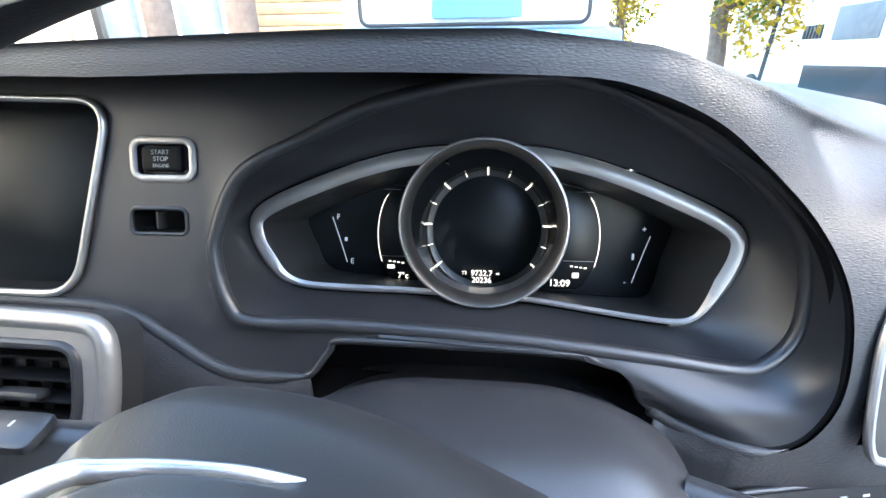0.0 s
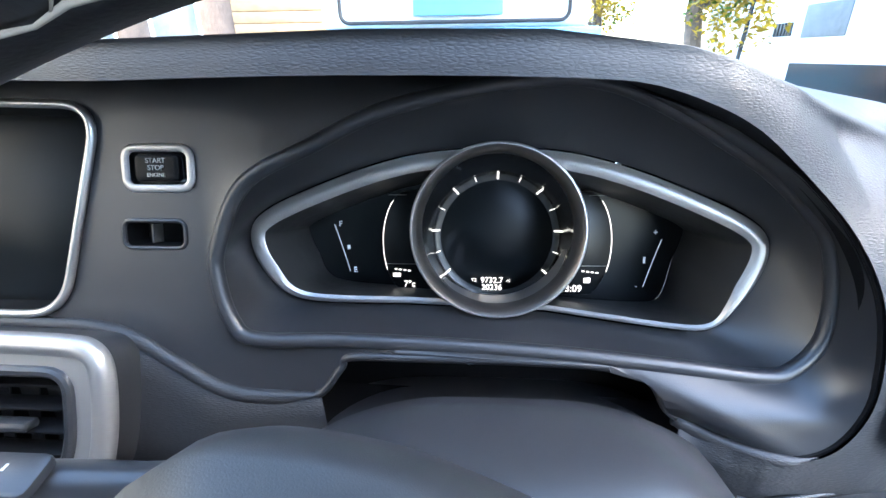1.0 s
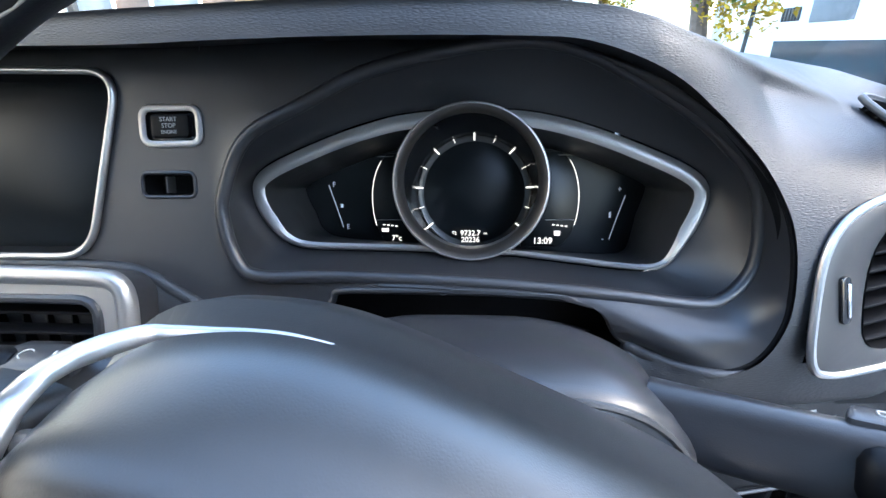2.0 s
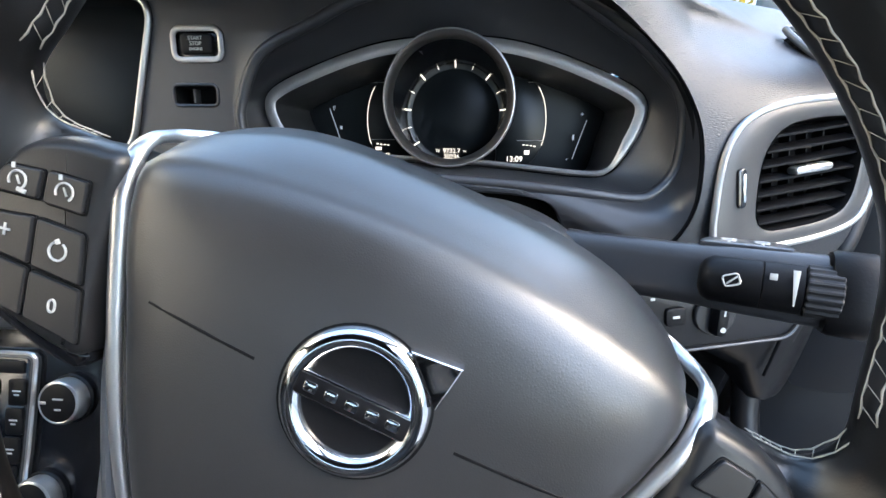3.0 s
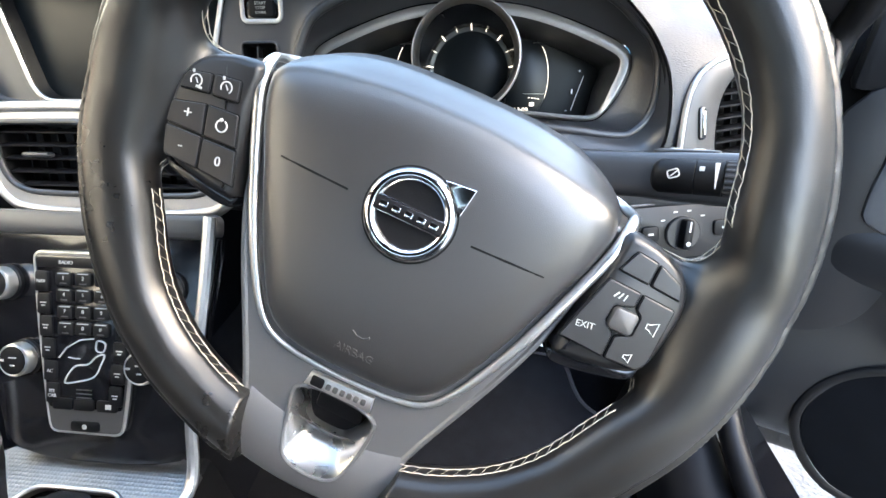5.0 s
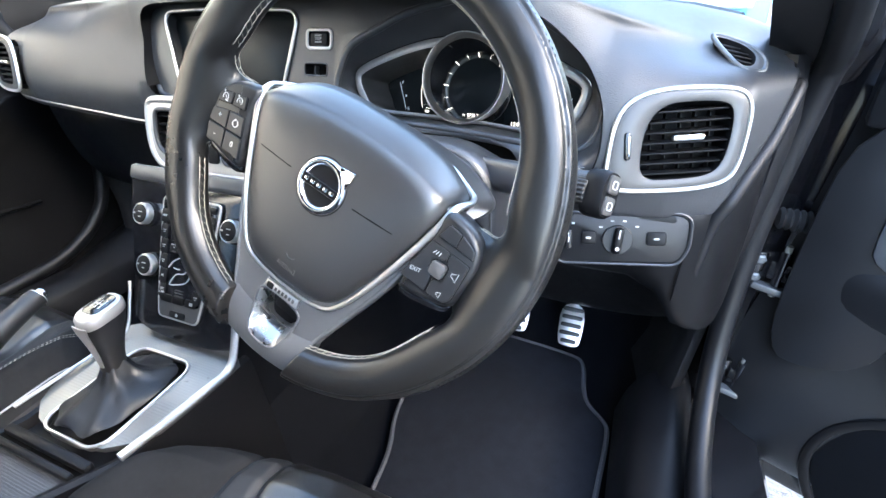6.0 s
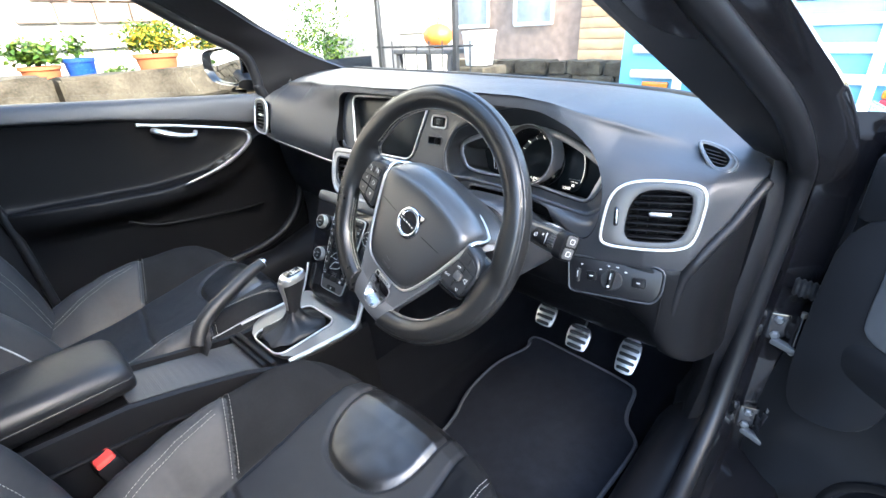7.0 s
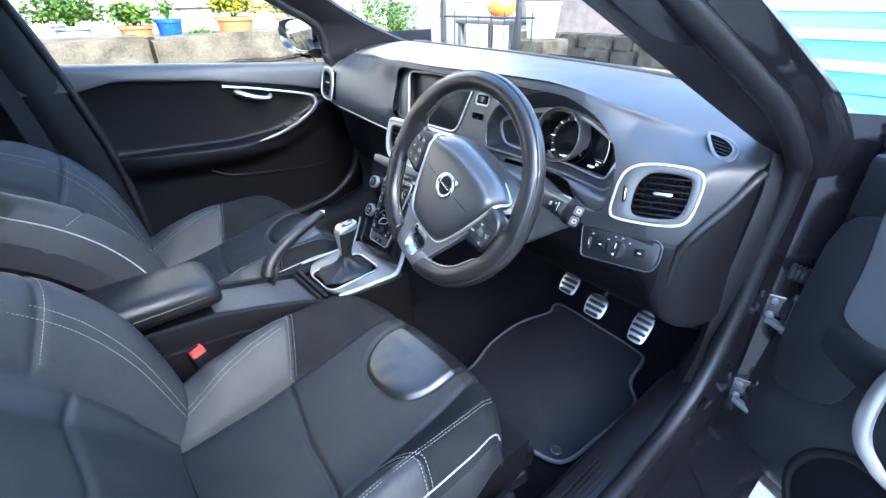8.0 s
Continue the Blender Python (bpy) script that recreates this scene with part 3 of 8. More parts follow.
bo = by_angle(bz_s)
r0 = [V(x, fy(z) + 0.001, z) for x, z in mo]
r3 = [V(x - 0.15 * near(x) * (x > 0.4), 0.288 - near(x) + 0.24 * (z - 0.87), z) for x, z in inset(bo, -0.004)]
part("funnel", loft([r0, [a.lerp(b, 0.3) + V(0, 0.004, 0) for a, b in zip(r0, r3)], [a.lerp(b, 0.7) + V(0, 0.003, 0) for a, b in zip(r0, r3)], r3], cap=(False, False)), FASCIA, clu, "dark grey funnel")
ring = []
for d, y in ((-0.004, 0.290), (-0.003, 0.2855), (0.0, 0.283), (0.004, 0.2825), (0.007, 0.284), (0.010, 0.300), (0.011, 0.320), (0.012, 0.346)):
    row_ = []
    for (x, z), (xo, zo) in zip(inset(bo, d), bo):
        f = 1 - 0.6 * max(0.0, min(1.0, (0.856 - zo) / 0.022))
        x, z = xo + (x - xo) * f, zo + (z - zo) * f
        drop = (0.3 + 0.18 * max(0.0, min(1.0, (0.875 - z) / 0.04))) * max(0.0, y - 0.285)
        n_ = near(x) * max(0.0, min(1.0, (0.346 - y) / 0.05))
        row_.append(V(x - 0.15 * n_ * (x > 0.4), y - n_ + 0.24 * (z - 0.87), z - drop))
    ring.append(row_)
bm = loft(ring[:5], cap=(False, False))
bmesh.ops.delete(bm, geom=[f for f in bm.faces if math.hypot(f.calc_center_median().x - 0.3864, f.calc_center_median().z - 0.8855) < 0.0525], context="FACES")
part("surround", bm, SATIN, clu, "satin silver surround")
bm = loft(ring[4:], cap=(False, False))
tube_out = [f for f in bm.faces if math.hypot(f.calc_center_median().x - 0.388, f.calc_center_median().z - 0.874) < 0.052]
bmesh.ops.delete(bm, geom=tube_out, context="FACES")
part("inner_wall", bm, VENTF, clu)
fp = [p + V(0, 0.001, 0) for p in ring[-1]]
part("face_plate", loft([fp, [p + V(0, 0.004, 0) for p in fp]]), SCREEN, clu, "dark face plate")
CN = V(0, -1, 0.24).normalized()
DC = V(0.3890, 0.330, 0.8633)
CM = plane_frame(DC, (1, 0, 0), CN)
RC = plane_frame(V(0.3864, 0.2765, 0.8867), (1, 0, 0), V(0, -1, 0.24))
part("dial_ring", revolve([(0.0530, -0.045), (0.0550, -0.012), (0.0558, -0.002), (0.0554, 0.0012), (0.0547, 0.0024), (0.0538, 0.0026)], 96, RC, cap=(False, False)), SATIN, clu, "thin bright outer dial ring")
part("dial_bevel", revolve([(0.0538, 0.0026), (0.0525, 0.0016), (0.0505, -0.0016), (0.0492, -0.0050), (0.0486, -0.0095)], 96, RC, cap=(False, False)), RINGM, clu, "dark bronze bevel inside the ring", sharp=0)
cone = [[RC @ V(0.0487 * math.cos(t), 0.0487 * math.sin(t), -0.0090) for t in np.linspace(0, 2 * math.pi, 72, endpoint=False)]]
cone += [[CM @ V(r * math.cos(t), r * math.sin(t), h) for t in np.linspace(0, 2 * math.pi, 72, endpoint=False)] for r, h in ((0.0486, 0.020), (0.0470, 0.0040))]
part("dial_cone", loft(cone, cap=(False, False)), GLOSSB, clu)
part("dial_band", revolve([(0.0484, 0.0150), (0.0474, 0.0070), (0.0462, 0.0030), (0.0450, 0.0024), (0.0415, 0.0020)], 72, CM, cap=(False, False)), BANDM, clu, "smoky ring that carries the marks")
part("dial_face", revolve([(0.0472, -0.002), (0.0472, 0.0009), (0.0465, 0.0013), (0.0001, 0.0013)], 64, CM), SCREEN, clu, "dark dial display")
for i in range(13):
    a = radians(216 - i * 21)
    major = i % 2 == 0
    r1, r2 = (0.0424, 0.0476) if major else (0.0432, 0.0466)
    w = 0.0013 if major else 0.0006
    h = lambda r: 0.0032 + max(0.0, r - 0.0455) * 3.2
    d, t = V(math.cos(a), math.sin(a), 0), V(-math.sin(a), math.cos(a), 0)
    bm = bmesh.new()
    q = [bm.verts.new(CM @ (d * r + t * s + V(0, 0, h(r)))) for r, s in ((r1, -w / 2), (r2, -w / 2), (r2, w / 2), (r1, w / 2))]
    bm.faces.new(q)
    part("tick", bm, LIT, clu, sharp=0)
for s, zz in (("9732.7", -0.0335), ("20236", -0.0390)):
    letters(s, 0.0062, CM @ Matrix.Translation((-0.003, zz, 0.0036)), LIT, clu)
letters("T2", 0.0036, CM @ Matrix.Translation((-0.0165, -0.0335, 0.0036)), LIT, clu)
letters("mi", 0.003, CM @ Matrix.Translation((0.0095, -0.0335, 0.0036)), LIT, clu)
# side displays
def PM(x, z, o=0.0005):
    """A place on the face plate, in the plane of its print."""
    return plane_frame(V(x, 0.346 + 0.24 * (z - 0.87), z - 0.004) + CN * o, (1, 0, 0), CN)



for s in (-1, 1):
    o = [(s * (0.066 + 0.021 * math.cos(t)), 0.041 * math.sin(t) - 0.006) for t in np.linspace(-1.3, 1.3, 15)]
    o = o + [(s * 0.04, 0.034), (s * 0.04, -0.046)]
    if s < 0:
        o = o[::-1]
    side = part("side_display", slab(o, 0.010, PM(DC.x, DC.z, 0.0), 0.001), SCREEN, clu, "dark side display")
    arc = [PM(DC.x, DC.z) @ V(s * (0.066 + 0.0208 * math.cos(t)), 0.0405 * math.sin(t) - 0.006, 0.0102) for t in np.linspace(-0.55, 0.95, 12)]
    part("light_arc", tube(arc, 0.00032, 6), LIT, side)
    part("divider", rbox((0.024, 0.0004, 0.0004), 0, PM(DC.x + s * 0.072, DC.z - 0.022, 0.0104)), MARK, side)
    part("divider", rbox((0.014, 0.0004, 0.0004), 0, PM(DC.x + s * 0.075, DC.z + 0.030, 0.0104)), MARK, side)
    for k in range(4):
        part("dash_mark", rbox((0.0020, 0.0010, 0.0004), 0, PM(DC.x + s * 0.072 + (k - 1.5) * 0.0035, DC.z - 0.026 - 0.0004 * k, 0.0104)), LIT, side)
letters("7°c", 0.0068, PM(DC.x - 0.0665, DC.z - 0.0375, 0.0108), LIT, clu)
letters("13:09", 0.0075, PM(DC.x + 0.058, DC.z - 0.0395, 0.0108), LIT, clu)
part("trunk_icon", rbox((0.006, 0.003, 0.0004), 0.0008, PM(DC.x - 0.0765, DC.z - 0.0305, 0.0104)), LIT, clu)
part("pump_icon", rbox((0.005, 0.004, 0.0004), 0.0008, PM(DC.x + 0.070, DC.z - 0.033, 0.0104)), LIT, clu)
for s, top in ((-1, 0.007), (1, -0.003)):
    arc = [PM(DC.x, DC.z) @ V(s * (0.127 - 0.0023 * k + 0.001 * (k / 5 - 0.5) ** 2), top - 0.0075 * k, 0.0006) for k in range(6)]
    part("scale_line", tube(arc, 0.0004, 5), DIML, clu)
for w, x, z, sz in (("F", -0.1225, 0.007, 0.0062), ("E", -0.1115, -0.029, 0.0062), ("+", 0.1225, 0.002, 0.0065), ("-", 0.1105, -0.039, 0.0065)):
    letters(w, sz, PM(DC.x + x, DC.z + z, 0.0008), DIML, clu)
part("fuel_icon", rbox((0.0024, 0.0032, 0.0004), 0.0006, PM(DC.x - 0.1165, DC.z - 0.011, 0.0006)), DIML, clu)
part("shift_icon", rbox((0.0018, 0.005, 0.0004), 0.0007, PM(DC.x + 0.1155, DC.z - 0.019, 0.0006)), DIML, clu)


# ---- air vents ----
def vent(name, label, m, outline, inner, slats, fins, tab=True, wheel=None, ring_mat=None, ring_r=0.003, depth=0.03, face=None):
    """A louvred air vent. outline: the bright frame; inner: the opening; both in local x, y."""
    th = thing(name, label, "air vent", m=Matrix.Translation(m.translation))
    if outline:
        part("frame", hoop(outline, ring_r, m, 10, z=0.0015), ring_mat or SILVER, th, "bright silver frame")
        mx_, my_ = sum(p[0] for p in inner) / len(inner), sum(p[1] for p in inner) / len(inner)
        a_, b_ = by_angle(outline, 96, mx_, my_), by_angle(inner, 96, mx_, my_)
        part("face", loft([[m @ V(x, y, 0.001) for x, y in a_], [m @ V(x, y, 0.0026) for x, y in inset(a_, 0.003)], [m @ V(x, y, 0.0026) for x, y in inset(b_, -0.002)], [m @ V(x, y, 0.0016) for x, y in b_]], cap=(False, False)), face or GREYTRIM, th, "warm grey face")
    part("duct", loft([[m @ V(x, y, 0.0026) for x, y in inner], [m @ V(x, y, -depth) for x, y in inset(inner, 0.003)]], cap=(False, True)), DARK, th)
    xs, ys = [p[0] for p in inner], [p[1] for p in inner]

    def span(y):
        c = []
        for (x1, y1), (x2, y2) in zip(inner, inner[1:] + inner[:1]):
            if (y1 > y) != (y2 > y):
                c.append((x2 - x1) * (y - y1) / (y2 - y1) + x1)
        return min(c), max(c)

    for k in range(slats):
        y = min(ys) + (max(ys) - min(ys)) * (k + 0.7) / (slats + 0.4)
        a, b = span(y)
        part("slat", rbox((b - a - 0.001, 0.0022, 0.011), 0.0009, m @ Matrix.Translation(((a + b) / 2, y, -0.006)) @ pose(0, 0, 0, 18)), FASCIA if ring_mat is SATIN else BLACK, th)
    for k in range(fins):
        x = min(xs) + (max(xs) - min(xs)) * (k + 1) / (fins + 1)
        part("fin", rbox((0.0015, (max(ys) - min(ys)) * 0.86, 0.009), 0.0005, m @ Matrix.Translation((x, (max(ys) + min(ys)) / 2, -0.019))), BLACK, th)
    if tab:
        cx, cy = sum(xs) / len(xs), (max(ys) + min(ys)) / 2 + 0.003
        part("tab", rbox((0.030, 0.006, 0.010), 0.0025, m @ Matrix.Translation((cx, cy, -0.001))), tab, th, "grip tab")
    if wheel:
        part("thumb_wheel", slab(rr(0.0065, 0.028, 0.003), 0.004, m @ Matrix.Translation((wheel[0], wheel[1], 0.001)), 0.0015), GLOSSB, th)
        part("wheel_edge", rbox((0.0025, 0.020, 0.003), 0.001, m @ Matrix.Translation((wheel[0] + 0.001, wheel[1], 0.0046))), CHROME, th)
    return th


vent("driver_vent", "large black louvred air vent in a bright silver frame", VM, vo_s, vi_s, 7, 5, SILVER, (-0.048, -0.004), SILVER, 0.0024, face=VENTF)
vent("side_vent", "small black slatted demister vent with a grey rim", SM, so, [(x * 0.80 - 0.0035, y * 0.80 + 0.002) for x, y in inset(so, 0.002)], 5, 0, None, None, SPOKE, 0.0026, 0.015, face=SPOKE)
vent("passenger_vent", "black louvred air vent in a silver frame beside the passenger door", LM, vp_s, vpi_s, 7, 5, SILVER, None, SILVER, 0.003, face=VENTF)

# centre vents in one satin housing
cv = thing("vent_housing", "satin grey housing that holds the centre air vents", "dashboard trim", (CX, 0.18, 0.73))
HM = plane_frame(V(CX + 0.004, 0.182, 0.798), (1, 0, 0), V(0, -1, 0.3))
ho = round_out([(-0.120, 0.059), (0.120, 0.059), (0.137, 0.053), (0.141, 0.036), (0.138, -0.006), (0.126, -0.036), (0.098, -0.052), (-0.098, -0.052), (-0.126, -0.036), (-0.138, -0.006), (-0.141, 0.036), (-0.137, 0.053)], 3)
vL = soft([(-0.120, 0.002), (-0.121, 0.041), (-0.016, 0.042), (-0.016, -0.030), (-0.092, -0.028), (-0.112, -0.018)], 0.013, 5)
vR = [(-x, y) for x, y in vL[::-1]]
part("housing", plate(ho, [vL, vR], 0.0, HM), SATIN, cv, "satin grey housing")
part("side_wall", loft([[HM @ V(x, y, 0) for x, y in ho], [HM @ V(x * 0.98, y * 0.95, -0.03) for x, y in ho], [HM @ V(x * 0.95, y * 0.9, -0.10) for x, y in ho]], cap=(False, False)), FASCIA, cv)
part("edge", hoop(inset(ho, 0.003), 0.0062, HM, 12, z=-0.0035), SATIN, cv)
for o in (vL, vR):
    part("inner_frame", hoop(o, 0.0032, HM, 10, z=0.0), FASCIA, cv, "dark grey inner frame")
for o in (vL, vR):
    vent("centre_vent", "black louvred air vent with a wide grip tab", HM @ Matrix.Translation((0, 0, -0.003)), None, o, 5, 5, FASCIA)
hz = thing("hazard_button", "black hazard light button between the vents", "button", tuple(HM @ V(0, 0, 0)))
part("base", slab(rr(0.020, 0.060, 0.005), 0.004, HM, 0.0015), BLACK, hz)
part("triangle", slab([(-0.005, -0.004), (0.005, -0.004), (0, 0.005)], 0.0006, HM @ Matrix.Translation((0, 0.006, 0.004)), 0.0002), REDP, hz)


# ---- centre stack and console ----
SL = 0.52
SN = V(0, -1, SL).normalized()
stack = thing("centre_stack", "gloss black floating centre stack with chrome side rails", "centre console", (CX, 0.1, 0.55))
TM = plane_frame(V(CX, 0.1145, 0.711), (1, 0, 0), SN)
so_ = [(-0.135, 0.062), (0.135, 0.062), (0.128, 0.0), (0.118, -0.07), (0.110, -0.14), (0.106, -0.185), (-0.086, -0.185), (-0.096, -0.14), (-0.110, -0.07), (-0.126, 0.0)]
part("panel", slab(round_out(so_, 2), 0.012, TM @ Matrix.Translation((0, 0, -0.012)), 0.004), GLOSSB, stack, "gloss black panel")
part("cross_bar", slab(rr(0.262, 0.024, 0.008, 5, 0, 0.050), 0.018, TM @ Matrix.Translation((0, 0, -0.012)), 0.006), GREYTRIM, stack, "grey cross bar")
for s, rail in ((1, [(0.128, 0.06), (0.124, 0.0), (0.117, -0.07), (0.112, -0.13)]), (-1, [(0.101, -0.115), (0.0985, -0.125), (0.096, -0.14)])):
    P = [TM @ V(s * x, y, 0.006) for x, y in rail] + [V(CX + s * (0.115 if s > 0 else 0.092), 0.02, 0.548), V(CX + s * (0.112 if s > 0 else 0.095), -0.02, 0.541), V(CX + s * 0.098, -0.13, 0.537)]
    part("rail", tube(crom(P, 8), 0.0055 if s > 0 else 0.0025, 10), SILVER, stack, "bright silver side rail")
# keypad
kp = thing("control_panel", "black keypad control panel with silver edge and white symbols", "control panel", tuple(TM @ V(0, -0.04, 0)))
KX = 0.004
KO = [(-0.055 + KX, 0.022), (0.055 + KX, 0.022), (0.0495 + KX, -0.05), (0.041 + KX, -0.128), (0.037 + KX, -0.152), (-0.037 + KX, -0.152), (-0.041 + KX, -0.128), (-0.0495 + KX, -0.05)]
part("edge", slab(soft(KO, 0.008), 0.006, TM, 0.002), GREYTRIM, kp, "grey silver edge")
part("edge_line", hoop(soft(KO, 0.008), 0.0016, TM, 6, z=0.0045), SILVER, kp)
KI = soft([(-0.052 + KX, 0.019), (0.052 + KX, 0.019), (0.0465 + KX, -0.05), (0.0385 + KX, -0.128), (-0.0385 + KX, -0.128), (-0.0465 + KX, -0.05)], 0.004)
part("face", slab(KI, 0.0025, TM @ Matrix.Translation((0, 0, 0.0045)), 0.001), GLOSSB, kp)
KT = TM @ Matrix.Translation((KX, 0, 0.007))
digits = ["1", "2", "3", "4", "5", "6", "7", "8", "9", "*", "0", "#"]
for i, dg in enumerate(digits):
    x, y = (i % 3 - 1) * 0.0205, -0.003 - (i // 3) * 0.0158
    x *= 1 + 2.2 * y
    key = part("key", slab(rr(0.0165, 0.0125, 0.002, 3, x, y), 0.0022, KT, 0.0007), BLACK, kp)
    part("underline", rbox((0.0115, 0.0008, 0.0003), 0, KT @ Matrix.Translation((x, y + 0.0052, 0.0024))), MARK, key)
    letters(dg, 0.005, KT @ Matrix.Translation((x, y + 0.0008, 0.0024)), MARK, key)
    part("sub_mark", rbox((0.007, 0.0012, 0.0003), 0, KT @ Matrix.Translation((x, y - 0.0042, 0.0024))), GREYTRIM, key)
names_ = {(-1, 0): "NAV", (-1, 4): "AC", (-1, 5): "MY CAR"}
for s in (-1, 1):
    for k in range(6):
        y = -0.006 - k * 0.0215
        x = s * (0.0445 + 0.105 * y)
        key = part("side_key", slab(rr(0.0135, 0.0195, 0.002, 3, x, y), 0.0018, KT, 0.0007), BLACK, kp)
        w = names_.get((s, k))
        if w:
            letters(w.replace(" ", "\n"), 0.0046, KT @ Matrix.Translation((x, y - (0.0 if len(w) < 4 else 0.0), 0.002)), MARK, key)
        else:
            part("icon", rbox((0.0065, 0.0012, 0.0003), 0.0004, KT @ Matrix.Translation((x, y + 0.0012, 0.002))), MARK, key)
            part("icon", rbox((0.004, 0.0012, 0.0003), 0.0004, KT @ Matrix.Translation((x, y - 0.0016, 0.002))), MARK, key)
part("top_keys", slab(rr(0.098, 0.0095, 0.002, 3, 0, 0.0125), 0.0018, KT, 0.0007), BLACK, kp)
letters("RADIO", 0.0048, KT @ Matrix.Translation((-0.018, 0.0125, 0.002)), MARK, kp)
letters("MEDIA", 0.0048, KT @ Matrix.Translation((0.016, 0.0125, 0.002)), MARK, kp)
# seat-shaped airflow key
fig = [crom([(-0.020, -0.102, 0), (-0.010, -0.102, 0), (0.010, -0.096, 0), (0.018, -0.083, 0), (0.021, -0.074, 0), (0.013, -0.076, 0), (0.004, -0.084, 0), (-0.010, -0.087, 0)], 5, True), crom([(0.013, -0.070, 0), (0.020, -0.071, 0), (0.022, -0.063, 0), (0.014, -0.061, 0)], 5, True)]
for f in fig:
    part("air_key", hoop([(p.x, p.y) for p in f], 0.0008, KT, 6, z=0.001), MARK, kp, "white outline of a seat")
part("windscreen_line", tube([KT @ V(x, y, 0.001) for x, y in ((-0.026, -0.079), (-0.018, -0.069), (-0.004, -0.061), (0.010, -0.059))], 0.0007, 6), MARK, kp)
part("windscreen_line", tube([KT @ V(x, y, 0.001) for x, y in ((-0.016, -0.078), (-0.010, -0.079), (-0.004, -0.079))], 0.0006, 6), MARK, kp)
for k in range(3):
    part("bar_mark", rbox((0.016, 0.0009, 0.0003), 0, KT @ Matrix.Translation((0, -0.109 - 0.0038 * k, 0.001))), GREYTRIM, kp)
for x in (-0.022, 0.0, 0.024):
    part("foot_key", slab(rr(0.021, 0.011, 0.002, 3, x, -0.1235), 0.0018, KT, 0.0006), BLACK, kp)
part("icon", rbox((0.006, 0.0045, 0.0003), 0.001, KT @ Matrix.Translation((0.026, -0.1235, 0.002))), MARK, kp)
part("lower_key", slab(rr(0.030, 0.010, 0.003, 3, KX, -0.145), 0.003, TM @ Matrix.Translation((0, 0, 0.0045)), 0.0008), BLACK, kp)
part("icon", revolve([(0.0025, 0), (0.0025, 0.0004), (0.0001, 0.0004)], 10, TM @ Matrix.Translation((KX, -0.145, 0.0074))), MARK, kp)


def knob(x, y, label):
    th = thing("rotary_knob", label, "knob", tuple(TM @ V(x, y, 0)), group="stack knobs")
    m = TM @ Matrix.Translation((x, y, 0))
    part("skirt", revolve([(0.0180, 0), (0.0180, 0.003), (0.0170, 0.004)], 32, m), BLACK, th)
    bm = revolve([(0.0160, 0.003), (0.0162, 0.0115), (0.0155, 0.0135), (0.0142, 0.0142), (0.0136, 0.0138)], 40, m)
    part("grip", bm, SILVER, th, "silver grip")
    part("cap", revolve([(0.0137, 0.012), (0.0137, 0.0140), (0.012, 0.0146), (0.0001, 0.0148)], 32, m), BLACK, th)
    part("mark", rbox((0.008, 0.0014, 0.0004), 0.0003, m @ Matrix.Translation((0.001, 0.003, 0.015))), MARK, th)
    part("mark", rbox((0.005, 0.0014, 0.0004), 0.0003, m @ Matrix.Translation((0.001, -0.0045, 0.015))), MARK, th)
    part("pointer", rbox((0.005, 0.0022, 0.0006), 0.0003, m @ Matrix.Translation((-0.0105, 0.0, 0.015))), SILVER, th)


for s in (-1, 1):
    knob(s * 0.085, -0.010, "silver rotary knob with a black cap, upper of its pair")
    knob(s * 0.065, -0.083, "silver rotary knob with a black cap, lower of its pair")

# gear surround
CZ = 0.537
con = thing("centre_console", "black centre console with a ribbed open tray", "centre console", (CX, -0.25, 0.25))
so = round_out([(CX - 0.112, 0.055), (CX + 0.112, 0.055), (CX + 0.112, 0.0), (CX + 0.094, -0.135), (CX - 0.094, -0.135), (CX - 0.112, 0.0)], 2)
sur = thing("gear_surround", "satin silver gear surround plate with a fine square texture", "console trim", (CX, -0.04, CZ))
TEX = material("textured_silver", (0.22, 0.217, 0.21), 0.34, metal=0.85, bump=0.8, bscale=260, kind="weave", vary=0.06)
gm = plane_frame(V(0, 0, CZ), (1, 0, 0), (0, -0.06, 1))
gf = rr(0.108, 0.142, 0.022, 5, CX + 0.004, -0.062)
part("plate", plate(so, [gf], 0.008, gm @ Matrix.Translation((0, 0, -0.008))), TEX, sur)
part("gaiter_frame", hoop(gf, 0.0022, gm, 10, z=0.001), SILVER, sur, "bright gaiter frame")
# console body: side walls rise towards the armrest
CC = 0.026
rows = []
for y, w, z, c in ((0.06, 0.105, 0.525, CX), (0.0, 0.107, 0.524, CX), (-0.13, 0.094, 0.525, CX), (-0.20, 0.080, 0.545, 0.03), (-0.30, 0.074, 0.570, CC), (-0.38, 0.072, 0.590, CC), (-0.50, 0.072, 0.60, CC), (-0.66, 0.072, 0.60, CC)):
    rows.append([V(c + s * (w + o), y, zz) for s, o, zz in ((-1, 0.03, 0.27), (-1, 0.012, 0.42), (-1, 0.002, z - 0.02), (-1, -0.002, z - 0.004), (-1, -0.008, z), (-1, -0.015, z - 0.002), (-1, -0.018, z - 0.014), (1, -0.018, z - 0.014), (1, -0.015, z - 0.002), (1, -0.008, z), (1, -0.002, z - 0.004), (1, 0.002, z - 0.02), (1, 0.012, 0.42), (1, 0.03, 0.27))])
part("body", loft(rows), BLACK, con, sharp=40)
RIB = material("ribbed_tray_rubber", (0.036, 0.037, 0.04), 0.5, bump=0.9, bscale=330, kind="weave", vary=0.1)
